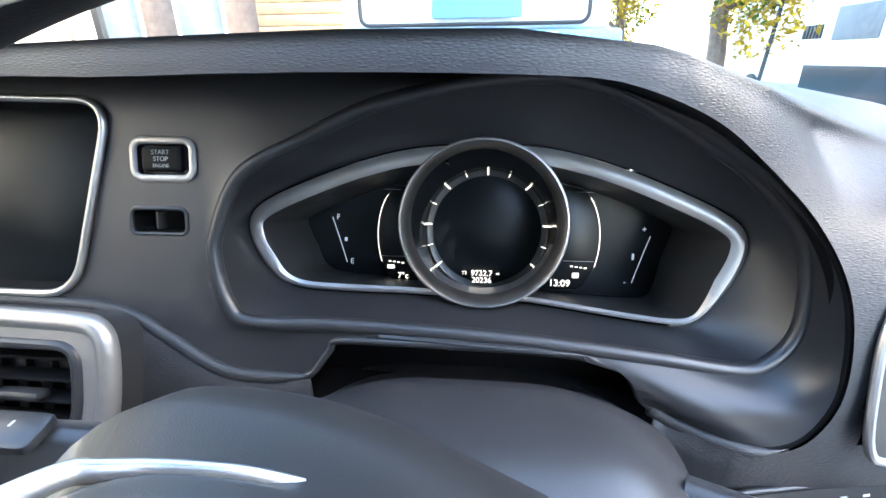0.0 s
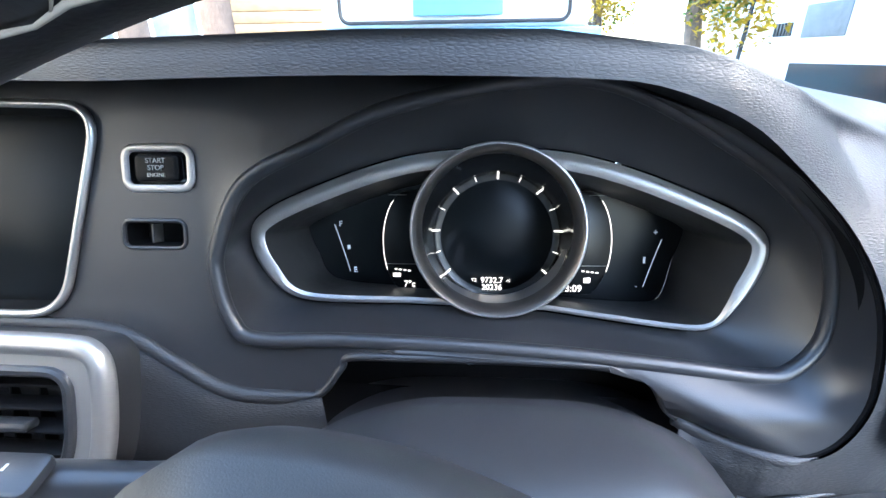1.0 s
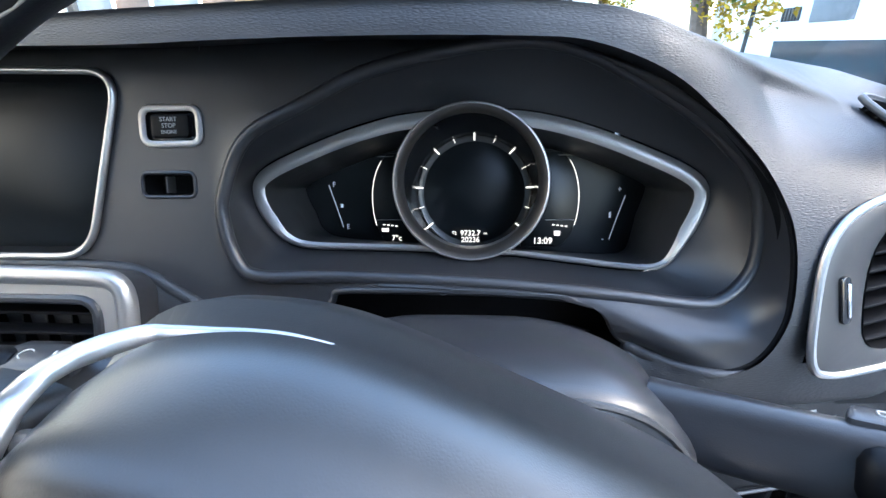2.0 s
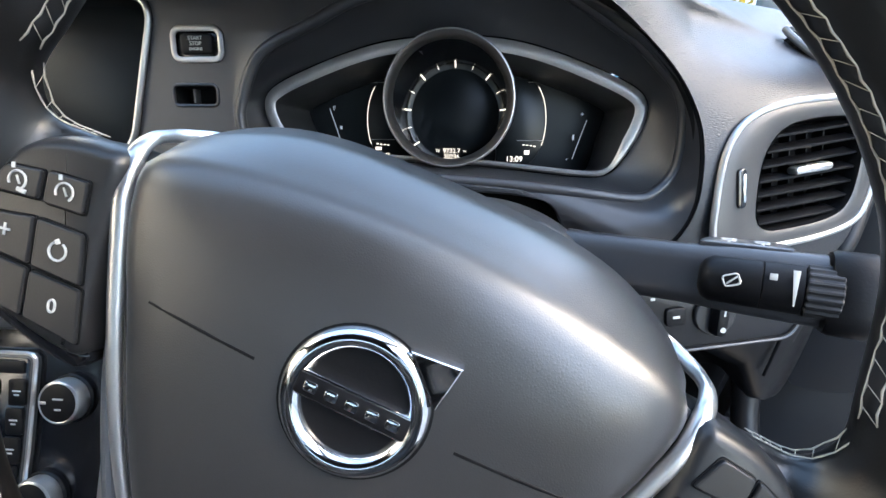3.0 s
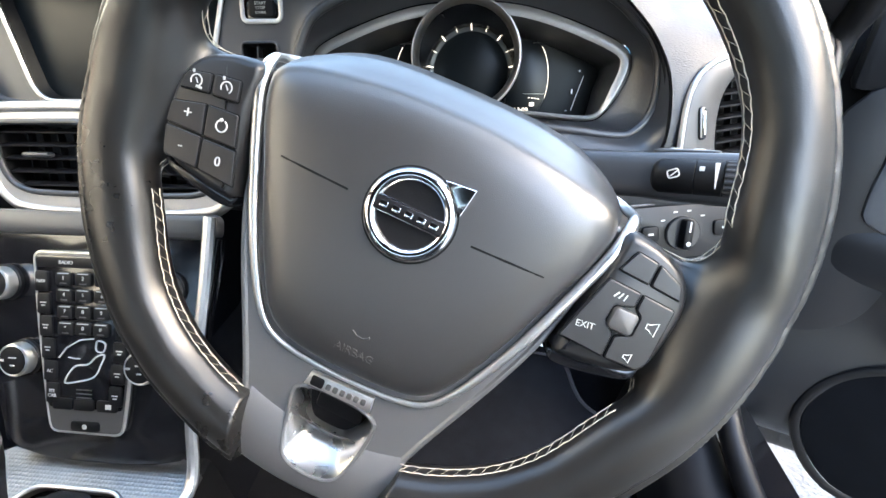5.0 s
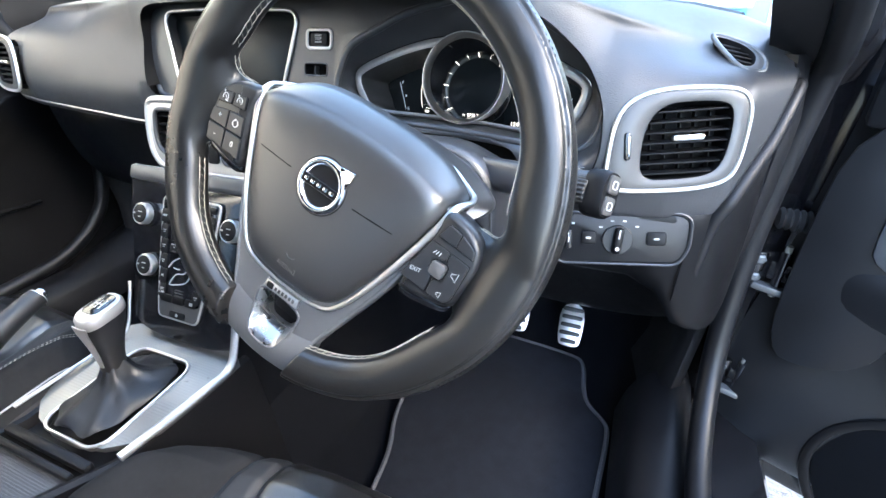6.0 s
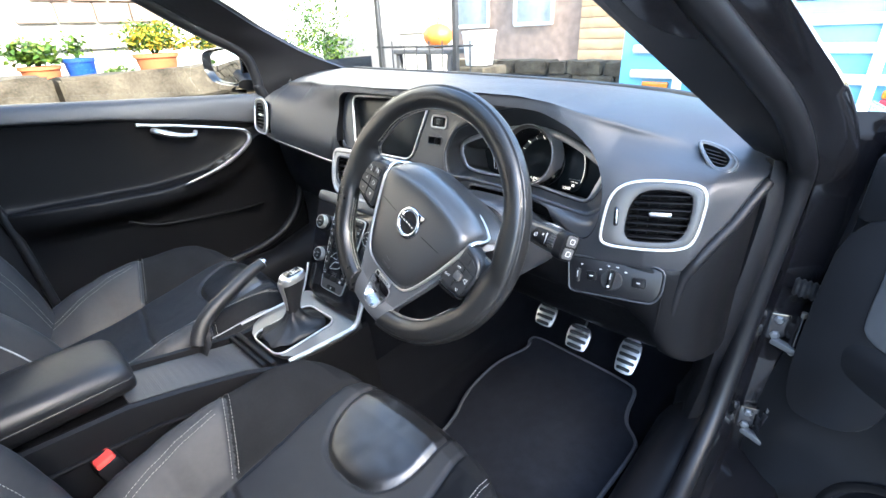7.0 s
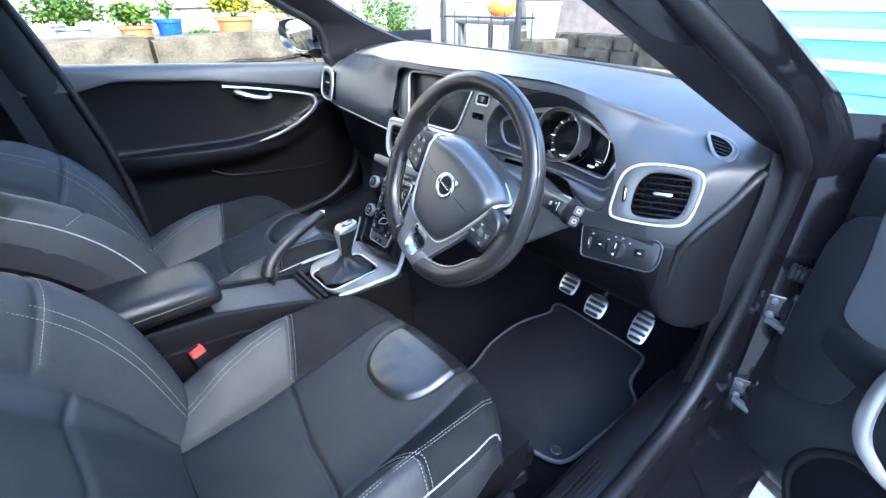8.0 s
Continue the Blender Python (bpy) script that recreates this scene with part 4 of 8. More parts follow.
rows = [[V(c + x, y, z - 0.011) for x in (-w, -0.02, 0.02, w)] for y, z, c, w in ((-0.165, 0.535, 0.031, 0.062), (-0.20, 0.545, 0.03, 0.058), (-0.30, 0.57, CC, 0.054), (-0.375, 0.588, CC, 0.052))]
part("tray_mat", skin(rows, 0.003), RIB, con, "ribbed grey tray mat")
part("tray_step", rbox((0.15, 0.012, 0.012), 0.004, pose(CX, -0.150, 0.531)), BLACK, con)
part("tray_step", rbox((0.14, 0.008, 0.010), 0.003, pose(CX, -0.166, 0.534)), BLACK, con)
part("side_groove", tube([V(CC + 0.083, -0.20, 0.49), V(CC + 0.08, -0.35, 0.535), V(CC + 0.08, -0.5, 0.55)], 0.004, 8), DARK, con)
# armrest
AX = 0.016
arm = thing("armrest", "black leather padded centre armrest with a piped seam", "armrest", (AX, -0.5, 0.6))
rows = []
for y, k, top in ((-0.352, 0.50, 0.632), (-0.353, 0.70, 0.640), (-0.357, 0.86, 0.647), (-0.365, 0.95, 0.653), (-0.380, 0.99, 0.658), (-0.41, 1.0, 0.661), (-0.52, 1.0, 0.664), (-0.62, 1.0, 0.664), (-0.70, 0.98, 0.659), (-0.71, 0.9, 0.649)):
    w = 0.071 * k
    h = (top - 0.594) / 2 * (0.80 + 0.20 * min(1.0, (k - 0.5) / 0.4))
    mid_z = (top + 0.594) / 2
    rows.append([V(AX + w * math.copysign(abs(math.cos(t)) ** 0.5, math.cos(t)), y, mid_z + h * math.copysign(abs(math.sin(t)) ** 0.75, math.sin(t))) for t in np.linspace(0, 2 * math.pi, 48, endpoint=False)])
part("cushion", loft(rows), LEATHER, arm, sharp=60)
seam = crom([V(AX + 0.0712, -0.68, 0.631), V(AX + 0.0712, -0.41, 0.630), V(AX + 0.0697, -0.380, 0.629), V(AX + 0.0665, -0.365, 0.627), V(AX + 0.058, -0.3562, 0.626), V(AX + 0.030, -0.3520, 0.625), V(AX - 0.030, -0.3520, 0.625), V(AX - 0.058, -0.3562, 0.626)], 8)
part("seam", tube(seam, 0.0012, 6), RUBBER, arm)

# gear lever
gl = thing("gear_lever", "leather and silver gear lever rising from a black gaiter", "gear lever", (CX + 0.004, -0.06, CZ))
rings = []
for k, (h, sx, sy, ox, oy) in enumerate(((0.0, 0.050, 0.067, 0.004, -0.062), (0.003, 0.048, 0.064, 0.004, -0.062), (0.007, 0.038, 0.049, 0.003, -0.060), (0.013, 0.026, 0.033, 0.001, -0.056), (0.021, 0.0185, 0.022, -0.001, -0.053), (0.030, 0.0145, 0.0165, -0.003, -0.051), (0.040, 0.0115, 0.0125, -0.004, -0.050))):
    ring_ = []
    for j in range(48):
        t = 2 * math.pi * j / 48
        f = 1 + 0.07 * math.sin(5 * t + k * 1.1) * (0.2 if k < 2 else 1) + 0.04 * math.sin(9 * t - k)
        c, s = math.cos(t), math.sin(t)
        ring_.append(V(CX + ox + sx * f * math.copysign(abs(c) ** 0.7, c), oy + sy * f * math.copysign(abs(s) ** 0.7, s), CZ + h + 0.002 * math.sin(7 * t + k)))
    rings.append(ring_)
part("gaiter", loft(rings), LEATHER, gl, "folded black leather gaiter", sharp=70)
rings = []
GT = lambda h: CX - 0.004 + 0.05 * (h - 0.03)
for h, sx, sy, oy in ((0.030, 0.0120, 0.014, -0.052), (0.048, 0.0125, 0.0150, -0.050), (0.062, 0.0138, 0.0170, -0.048), (0.076, 0.0158, 0.0200, -0.046), (0.090, 0.0180, 0.0235, -0.044), (0.102, 0.0192, 0.0258, -0.043), (0.110, 0.0192, 0.0262, -0.042), (0.115, 0.0185, 0.0255, -0.042)):
    rings.append([V(GT(h) + sx * math.copysign(abs(math.cos(t)) ** 0.7, math.cos(t)), oy + sy * math.copysign(abs(math.sin(t)) ** 0.7, math.sin(t)), CZ + h + 0.16 * (sy * math.sin(t))) for t in np.linspace(0, 2 * math.pi, 40, endpoint=False)])
part("grip", loft(rings), LEATHER, gl, "black leather grip", sharp=60)
# satin spine down the driver's face and round the top
face_ = [(0.046, 0.0050, -0.0652), (0.060, 0.0062, -0.0655), (0.076, 0.0078, -0.0668), (0.090, 0.0095, -0.0685), (0.102, 0.0112, -0.0700), (0.112, 0.0125, -0.0700)]
part("spine", skin([[V(GT(h) + u * w, y - 0.0012 * (1 - u * u), CZ + h - 0.004) for u in np.linspace(-1, 1, 9)] for h, w, y in face_], 0.0015), SATIN, gl, "satin silver spine", sharp=60)
rings = []
for h, k in ((0.107, 1.005), (0.1115, 1.03), (0.117, 1.02), (0.1205, 0.94), (0.1218, 0.80), (0.1222, 0.0)):
    rings.append([V(GT(0.12) + 0.0192 * k * math.copysign(abs(math.cos(t)) ** 0.7, math.cos(t)), -0.042 + 0.0262 * k * math.copysign(abs(math.sin(t)) ** 0.7, math.sin(t)), CZ + h + 0.16 * k * 0.0262 * math.sin(t)) for t in np.linspace(0, 2 * math.pi, 40, endpoint=False)])
part("cap", loft(rings), SATIN, gl, "satin silver cap")
gt = plane_frame(V(GT(0.12), -0.042, CZ + 0.1222), (1, 0, 0), (0, -0.16, 1))
part("gate_plate", slab(rr(0.026, 0.034, 0.008, 5, 0, 0.003), 0.0010, gt, 0.0003), GLOSSB, gl, "gloss black gate plate")
for x in (-0.007, 0, 0.007):
    part("gate_line", rbox((0.0011, 0.014, 0.0004), 0.0001, gt @ Matrix.Translation((x, 0.003, 0.0011))), MARK, gl)
part("gate_line", rbox((0.0151, 0.0011, 0.0004), 0.0001, gt @ Matrix.Translation((0, 0.003, 0.0012))), MARK, gl)

# handbrake on the passenger's side of the console
hb = thing("handbrake", "black leather handbrake lever with a chrome release button", "handbrake", (-0.05, -0.2, 0.55))
hp = crom([V(-0.036, -0.228, 0.553), V(-0.045, -0.212, 0.580), V(-0.052, -0.180, 0.606), V(-0.062, -0.125, 0.629), V(-0.070, -0.085, 0.642), V(-0.0765, -0.050, 0.650)], 6)
part("lever", tube(hp, [float(np.interp(i / (len(hp) - 1), [0, 0.3, 0.6, 1], [0.0165, 0.0165, 0.0145, 0.0125])) for i in range(len(hp))], 16), LEATHER, hb)
d = (hp[-1] - hp[-3]).normalized()
part("button", tube([hp[-1] - d * 0.001, hp[-1] + d * 0.008, hp[-1] + d * 0.010], [0.0075, 0.0072, 0.005], 14), CHROME, hb, "chrome release button")
part("collar", tube([hp[-1] - d * 0.006, hp[-1] + d * 0.0012], 0.0122, 16), SILVER, hb)
rings = []
for k, f in enumerate((0.0, 0.10, 0.2, 0.3, 0.4)):
    c = hp[int(f * (len(hp) - 1))]
    r = (0.040, 0.031, 0.025, 0.021, 0.0175)[k]
    rings.append([c + V(r * math.cos(t) * 0.8 * (1 + 0.09 * math.sin(4 * t + 2 * k)), r * math.sin(t) * 0.7, r * math.sin(t) * 0.9 - 0.012 * (1 - f) + 0.003 * math.sin(6 * t + k)) for t in np.linspace(0, 2 * math.pi, 28, endpoint=False)])
part("gaiter", loft(rings), LEATHER, hb, "creased leather gaiter", sharp=70)


# ---- steering column, stalk, switches ----
col = thing("column_cowl", "matt black steering column cowl", "steering column", (WX, 0.14, 0.78))
rows = []
for y, w0, top, tp in ((0.096, 0.088, 0.846, 0.012), (0.099, 0.097, 0.854, 0.012), (0.106, 0.101, 0.857, 0.014), (0.14, 0.104, 0.851, 0.022), (0.17, 0.108, 0.843, 0.038), (0.185, 0.110, 0.836, 0.044), (0.20, 0.111, 0.815, 0.03), (0.22, 0.111, 0.795, 0.02), (0.30, 0.10, 0.775, 0.02)):
    ring_ = []
    for t in np.linspace(0, 2 * math.pi, 56, endpoint=False):
        c, s = math.cos(t), math.sin(t)
        w = w0 - (tp * s * s if s > 0 else 0)
        ring_.append(V(WX + w * math.copysign(abs(c) ** 0.4, c), y, 0.765 + ((top - 0.765) if s > 0 else 0.040) * math.copysign(abs(s) ** 0.45, s) - 0.008 * (c * c if s > 0 else 0)))
    rows.append(ring_)
part("shell", loft(rows), FASCIA, col, sharp=60)
# highlight on the cowl's front lip, laid on as a paler tube
part("seam_edge", tube(rows[1] + rows[1][:1], 0.0016, 6), GREYTRIM, col, "paler front edge")
part("parting_line", tube([V(WX + s_, y, 0.7955) for s_, y in ((0.0965, 0.10), (0.0985, 0.12), (0.0955, 0.16))], 0.001, 6), DARK, col)

st = thing("wiper_stalk", "black wiper stalk with white symbols and a ribbed ring", "stalk", (0.47, 0.11, 0.82))
sa, sb = V(0.466, 0.126, 0.823), V(0.589, 0.066, 0.838)
sx = (sb - sa).normalized()
sn = V(0.0, -0.88, 0.42)
SMX = plane_frame(sa, sx, sn - sn.dot(sx) * sx)
L = (sb - sa).length


def bar_ring(f, h, w, dy=0.0):
    return [SMX @ V(f * L, dy + h * math.copysign(abs(math.sin(t)) ** 0.6, math.sin(t)), w * math.copysign(abs(math.cos(t)) ** 0.7, math.cos(t))) for t in np.linspace(0, 2 * math.pi, 28, endpoint=False)]


part("arm", loft([bar_ring(*q) for q in ((0.0, 0.0165, 0.010), (0.10, 0.016, 0.010), (0.45, 0.0155, 0.0095), (0.60, 0.0165, 0.0105), (0.86, 0.017, 0.011))]), FASCIA, st, "dark grey arm", sharp=50)
# barrel let into the front of the arm
rings = []
for f, k in ((0.50, 0.55), (0.515, 0.85), (0.54, 1.0), (0.685, 1.02), (0.688, 0.97), (0.691, 1.02), (0.80, 1.02)):
    rings.append([SMX @ V(f * L, 0.0115 * k * math.sin(t) - 0.0005, 0.0065 + 0.0105 * k * math.cos(t)) for t in np.linspace(0, 2 * math.pi, 32, endpoint=False)])
part("barrel", loft(rings), BLACK, st, "black turning barrel", sharp=40)
rings = []
for f, kk in ((0.805, 0.96), (0.81, 1.04), (0.895, 1.04), (0.90, 0.96)):
    rings.append([SMX @ V(f * L, 0.012 * kk * (1.0 if i % 4 < 2 else 0.93) * math.sin(t) - 0.0005, 0.0065 + 0.0112 * kk * (1.0 if i % 4 < 2 else 0.93) * math.cos(t)) for i, t in enumerate(np.linspace(0, 2 * math.pi, 80, endpoint=False))])
part("ribbed_ring", loft(rings), RUBBER, st, "ribbed ring", sharp=20)
part("end_cap", loft([bar_ring(*q) for q in ((0.87, 0.0185, 0.0135), (0.885, 0.0195, 0.0145), (0.975, 0.0195, 0.0145), (1.0, 0.0178, 0.0128))]), BLACK, st, "black end cap", sharp=50)
ec = SMX @ Matrix.Translation((L * 1.0, 0, 0)) @ pose(0, 0, 0, 0, 90, 0)
for y in (-0.0085, 0.0085):
    key = part("end_key", slab(rr(0.016, 0.0145, 0.003, 3, 0, y), 0.0018, ec, 0.0006), GREYTRIM, st, "rocker key")
    part("icon", hoop(rr(0.007, 0.006, 0.0015, 3, 0, y), 0.0006, ec, 5, z=0.0019), MARK, key)
part("symbol", hoop(rr(0.0065, 0.005, 0.0012, 2, 0, 0), 0.0005, SMX @ Matrix.Translation((0.60 * L, 0.0, 0.0172)) @ pose(0, 0, 0, 0, 0, 20), 5), MARK, st)
part("symbol", rbox((0.006, 0.0008, 0.0004), 0.0001, SMX @ Matrix.Translation((0.602 * L, 0.0, 0.0173)) @ pose(0, 0, 0, 0, 0, 45)), MARK, st)
part("symbol", rbox((0.003, 0.003, 0.0004), 0.0008, SMX @ Matrix.Translation((0.715 * L, 0.004, 0.0172))), MARK, st)
part("wedge_mark", slab([(0.0006, -0.008), (0.0012, 0.008), (-0.0016, 0.008), (0.0, -0.008)], 0.0003, SMX @ Matrix.Translation((0.775 * L, 0, 0.0172)), 0.0001), MARK, st)
ts = SMX @ Matrix.Translation((0.63 * L, 0.0168, -0.001)) @ pose(0, 0, 0, -78)
part("top_pad", slab(soft([(-0.021, -0.006), (0.021, -0.006), (0.018, 0.009), (-0.017, 0.009)], 0.004), 0.004, ts @ Matrix.Translation((0, 0, -0.002)), 0.0015), FASCIA, st, "grey top pad with symbols")
for x in (-0.007, 0.007):
    part("top_symbol", hoop(rr(0.006, 0.004, 0.001, 2, x, 0.003), 0.0005, ts, 5, z=0.0021), MARK, st)
    part("top_symbol", rbox((0.0014, 0.002, 0.0004), 0.0004, ts @ Matrix.Translation((x, -0.003, 0.0021))), MARK, st)

ist = thing("indicator_stalk", "black indicator stalk with white symbols behind the wheel", "stalk", (0.30, 0.12, 0.82))
ia, ib = V(0.304, 0.138, 0.821), V(0.160, 0.116, 0.836)
ix = (ib - ia).normalized()
IMX = plane_frame(ia, ix, sn - sn.dot(ix) * ix)
ILN = (ib - ia).length


def ind_ring(f, h, w):
    return [IMX @ V(f * ILN, h * math.copysign(abs(math.sin(t)) ** 0.6, math.sin(t)), w * math.copysign(abs(math.cos(t)) ** 0.7, math.cos(t))) for t in np.linspace(0, 2 * math.pi, 28, endpoint=False)]


part("arm", loft([ind_ring(*q) for q in ((0.0, 0.0165, 0.010), (0.10, 0.016, 0.010), (0.45, 0.0155, 0.0095), (0.60, 0.0165, 0.0105), (0.86, 0.017, 0.011))]), FASCIA, ist, "dark grey arm", sharp=50)
part("end_cap", loft([ind_ring(*q) for q in ((0.86, 0.0185, 0.0135), (0.88, 0.0195, 0.0145), (0.975, 0.0195, 0.0145), (1.0, 0.0178, 0.0128))]), BLACK, ist, "black end cap", sharp=50)
it = plane_frame(ia.lerp(ib, 0.75) + V(0, 0, 0.0178), (1, 0, 0), (0, -0.1, 1))
part("top_pad", slab(soft([(-0.024, -0.010), (0.020, -0.010), (0.018, 0.008), (-0.020, 0.008)], 0.004), 0.004, it @ Matrix.Translation((0, 0, -0.002)), 0.0015), FASCIA, ist, "grey top pad with symbols")
part("top_symbol", tube([it @ V(-0.009 + 0.003 * math.cos(a), 0.003 * math.sin(a), 0.0022) for a in np.linspace(0.6, 4.6, 12)], 0.0004, 5), MARK, ist)
part("top_symbol", rbox((0.0012, 0.003, 0.0004), 0.0002, it @ Matrix.Translation((0.004, 0.001, 0.0021))), MARK, ist)

# light switch panel
lp = thing("light_switch_panel", "black light switch panel with a rotary knob under the vent", "switch panel", (0.61, 0.2, 0.70))
PN = V(0.12, -1, 0.30).normalized()
LPM = plane_frame(V(0.605, 0.197, 0.7385), V(1, 0.12, 0.09), PN)
lo_ = soft([(-0.074, 0.028), (0.060, 0.027), (0.070, 0.020), (0.068, -0.012), (0.058, -0.028), (-0.068, -0.029)], 0.009, 5)
part("plate", slab(lo_, 0.008, LPM @ Matrix.Translation((0, 0, -0.008)), 0.002), DOORP, lp)
part("edge", hoop(inset(lo_, -0.0012), 0.0016, LPM, 8, z=0.0004), FASCIA, lp, "raised dark grey edge")
part("gap", hoop(inset(lo_, 0.0008), 0.0010, LPM, 6, z=0.0002), DARK, lp)
kn = LPM @ Matrix.Translation((-0.004, -0.002, 0))
part("dial", revolve([(0.0165, 0), (0.0165, 0.003), (0.0155, 0.004), (0.0001, 0.004)], 36, kn), RUBBER, lp)
part("dial_grip", rbox((0.009, 0.029, 0.013), 0.003, kn @ Matrix.Translation((0, 0, 0.008)) @ pose(0, 0, 0, 0, 0, -8)), BLACK, lp)
part("dial_mark", rbox((0.0014, 0.010, 0.0004), 0, kn @ Matrix.Translation((0.001, 0.008, 0.0147)) @ pose(0, 0, 0, 0, 0, -8)), MARK, lp)
part("dial_mark", revolve([(0.0022, 0), (0.0022, 0.0004), (0.0001, 0.0004)], 10, kn @ Matrix.Translation((-0.001, -0.008, 0.0145))), MARK, lp)
for x, w in ((-0.035, 0.016), (0.036, 0.020)):
    k_ = part("rocker", slab(rr(w, 0.015, 0.003, 3, x, 0), 0.003, LPM, 0.001), BLACK, lp)
    part("icon", rbox((0.0055, 0.0022, 0.0004), 0.0008, LPM @ Matrix.Translation((x, 0, 0.0031))), MARK, k_)
part("thumb_wheel", rbox((0.006, 0.022, 0.006), 0.002, LPM @ Matrix.Translation((-0.056, -0.002, 0.001))), RUBBER, lp)
part("thumb_mark", rbox((0.0012, 0.011, 0.0004), 0, LPM @ Matrix.Translation((-0.0565, 0.0, 0.0043))), MARK, lp)
part("lamp_icon", rbox((0.0035, 0.0025, 0.0004), 0.0008, LPM @ Matrix.Translation((-0.052, 0.016, 0.0002))), MARK, lp)
for x, y in ((-0.022, 0.012), (-0.010, 0.019), (0.003, 0.019), (0.016, 0.013)):
    part("lamp_icon", rbox((0.004, 0.0016, 0.0004), 0.0006, LPM @ Matrix.Translation((x, y, 0.0002))), MARK, lp)

# lower dash round the switch panel and knees
kn_ = thing("lower_dash", "black lower dash and knee panel under the steering column", "dashboard", (0.45, 0.25, 0.5))
rows = []
for x, y0, b in ((0.18, 0.232, 0.0), (0.24, 0.225, 0.0), (0.32, 0.222, 0.0), (0.45, 0.216, 0.0), (0.53, 0.212, 0.0), (0.62, 0.214, 0.0), (0.655, 0.218, 0.02), (0.68, 0.225, 0.06), (0.70, 0.234, 0.07), (0.715, 0.245, 0.075), (0.727, 0.262, 0.08), (0.737, 0.280, 0.08), (0.748, 0.315, 0.08), (0.752, 0.40, 0.08)):
    te = max(0.778, end_z(x)) if x < 0.75 else 0.90
    ye = y0 if x < 0.69 else face_y(x, te) + 0.014 if x < 0.75 else 0.40
    rows.append(crom([V(x, ye + 0.03, te + 0.008), V(x, ye - 0.006, te - 0.010), V(x, y0 - 0.008, 0.72), V(x, y0 - b * 0.05, 0.69 - b), V(x, y0 + 0.02, 0.672 - b), V(x, y0 + 0.06, 0.665 - b), V(x, y0 + 0.10, 0.63 - b * 0.9), V(x, y0 + 0.16, 0.55 - b * 0.5), V(x, y0 + 0.21, 0.48), V(x, y0 + 0.28, 0.46)], 6))
bead = [V(x + 0.004, face_y(x, end_z(x)) + 0.006, end_z(x) - 0.010) for x in np.linspace(0.690, 0.748, 20)]
bead = [bead[0] + V(-0.006, 0.004, -0.10), bead[0] + V(-0.005, 0.0, -0.05), bead[0] + V(-0.003, 0, -0.02)] + bead
part("end_roll", tube(crom(bead, 3), 0.0085, 12), PILLAR, kn_, "soft rolled edge of the dash end", sharp=0)
part("end_slit", tube([V(0.672, 0.213, 0.762), V(0.673, 0.212, 0.72), V(0.672, 0.213, 0.66)], 0.0014, 6), DARK, kn_)
part("knee_panel", skin(rows), BLACK, kn_, sharp=60)
# block added behind the arch; its near-black colour stands for the gap's shade
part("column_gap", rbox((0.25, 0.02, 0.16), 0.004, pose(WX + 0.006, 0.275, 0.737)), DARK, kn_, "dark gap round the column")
gb = thing("glove_box", "black glove box under the passenger side of the dash", "glove box", (-0.4, 0.3, 0.55))
rows = []
for x, y0 in ((-0.70, 0.355), (-0.62, 0.315), (-0.45, 0.29), (-0.25, 0.27), (-0.14, 0.262), (-0.11, 0.27)):
    rows.append(crom([V(x, y0 + 0.05, 0.83), V(x, y0 + 0.03, 0.80), V(x, y0 + 0.02, 0.77), V(x, y0 + 0.03, 0.70), V(x, y0 + 0.05, 0.64), V(x, y0 + 0.09, 0.585), V(x, y0 + 0.17, 0.56)], 6))
part("lid", skin(rows), BLACK, gb, sharp=60)
part("chrome_line", tube([V(x, float(np.interp(x, [-0.69, -0.6, -0.5, -0.35, -0.2, -0.12], [0.353, 0.283, 0.260, 0.243, 0.226, 0.220])), float(np.interp(x, [-0.69, -0.12], [0.818, 0.806]))) for x in np.linspace(-0.66, -0.13, 24)], 0.0018, 6), SATIN, gb, "thin satin trim line")


# ---- steering wheel ----
TL = radians(24)
WN = V(0, -math.cos(TL), math.sin(TL))
WMX = plane_frame(V(0.383, -0.002, 0.856), (1, 0, 0), WN) @ pose(0, 0, 0, 0, 0, -23)
sw = thing("steering_wheel", "black leather steering wheel with pale stitching and silver spokes, slightly turned", "steering wheel", m=WMX)
I4 = Matrix.Identity(4)
mm = lambda o: [(x / 1000, y / 1000) for x, y in o]


def mir(o):
    """A half outline from top middle to bottom middle, closed by its mirror."""
    return o + [(-x, y) for x, y in o[::-1] if abs(x) > 1e-6]


def rim_at(a):
    """Middle radius and the rim's half-widths at an angle from the right, in degrees."""
    d = lambda c, w: math.exp(-(((a - c + 180) % 360 - 180) / w) ** 2)
    R = 0.1695 - 0.004 * d(270, 28)
    bulge = d(20, 12) + d(160, 12)
    low = d(-28, 14) + d(208, 14)
    return R - 0.0008 - 0.0035 * bulge - 0.003 * low, 0.0174 + 0.004 * bulge + 0.0035 * low, 0.0158 + 0.001 * bulge


def lift(a):
    """The upper rim stands a little nearer the driver."""
    return 0.0125 * max(0.0, math.cos(radians(a - 95))) ** 0.7


def rim_point(a, t, out=0.0):
    """A place on the rim: angle round the wheel in degrees, angle round the tube, and how far off the skin."""
    R, w, h = rim_at(a)
    r = R + (w + out) * math.cos(t)
    return V(r * math.cos(radians(a)), r * math.sin(radians(a)), (h + out) * math.sin(t) + lift(a))


def rim_skin(a, t):
    """The leather: a soft crease near the outer edge and one at the stitched inner seam."""
    crease = 0.0021 * math.exp(-((t - 0.78) / 0.075) ** 2)
    welt = 0.0011 * math.exp(-((t - 0.62) / 0.07) ** 2)
    seam_ = 0.0009 * math.exp(-((t - 3.03) / 0.10) ** 2)
    n_ = noise.noise(V(a * 0.12, t * 2.2, 3.0))
    return rim_point(a, t, welt - crease - seam_ + 0.00035 * n_)


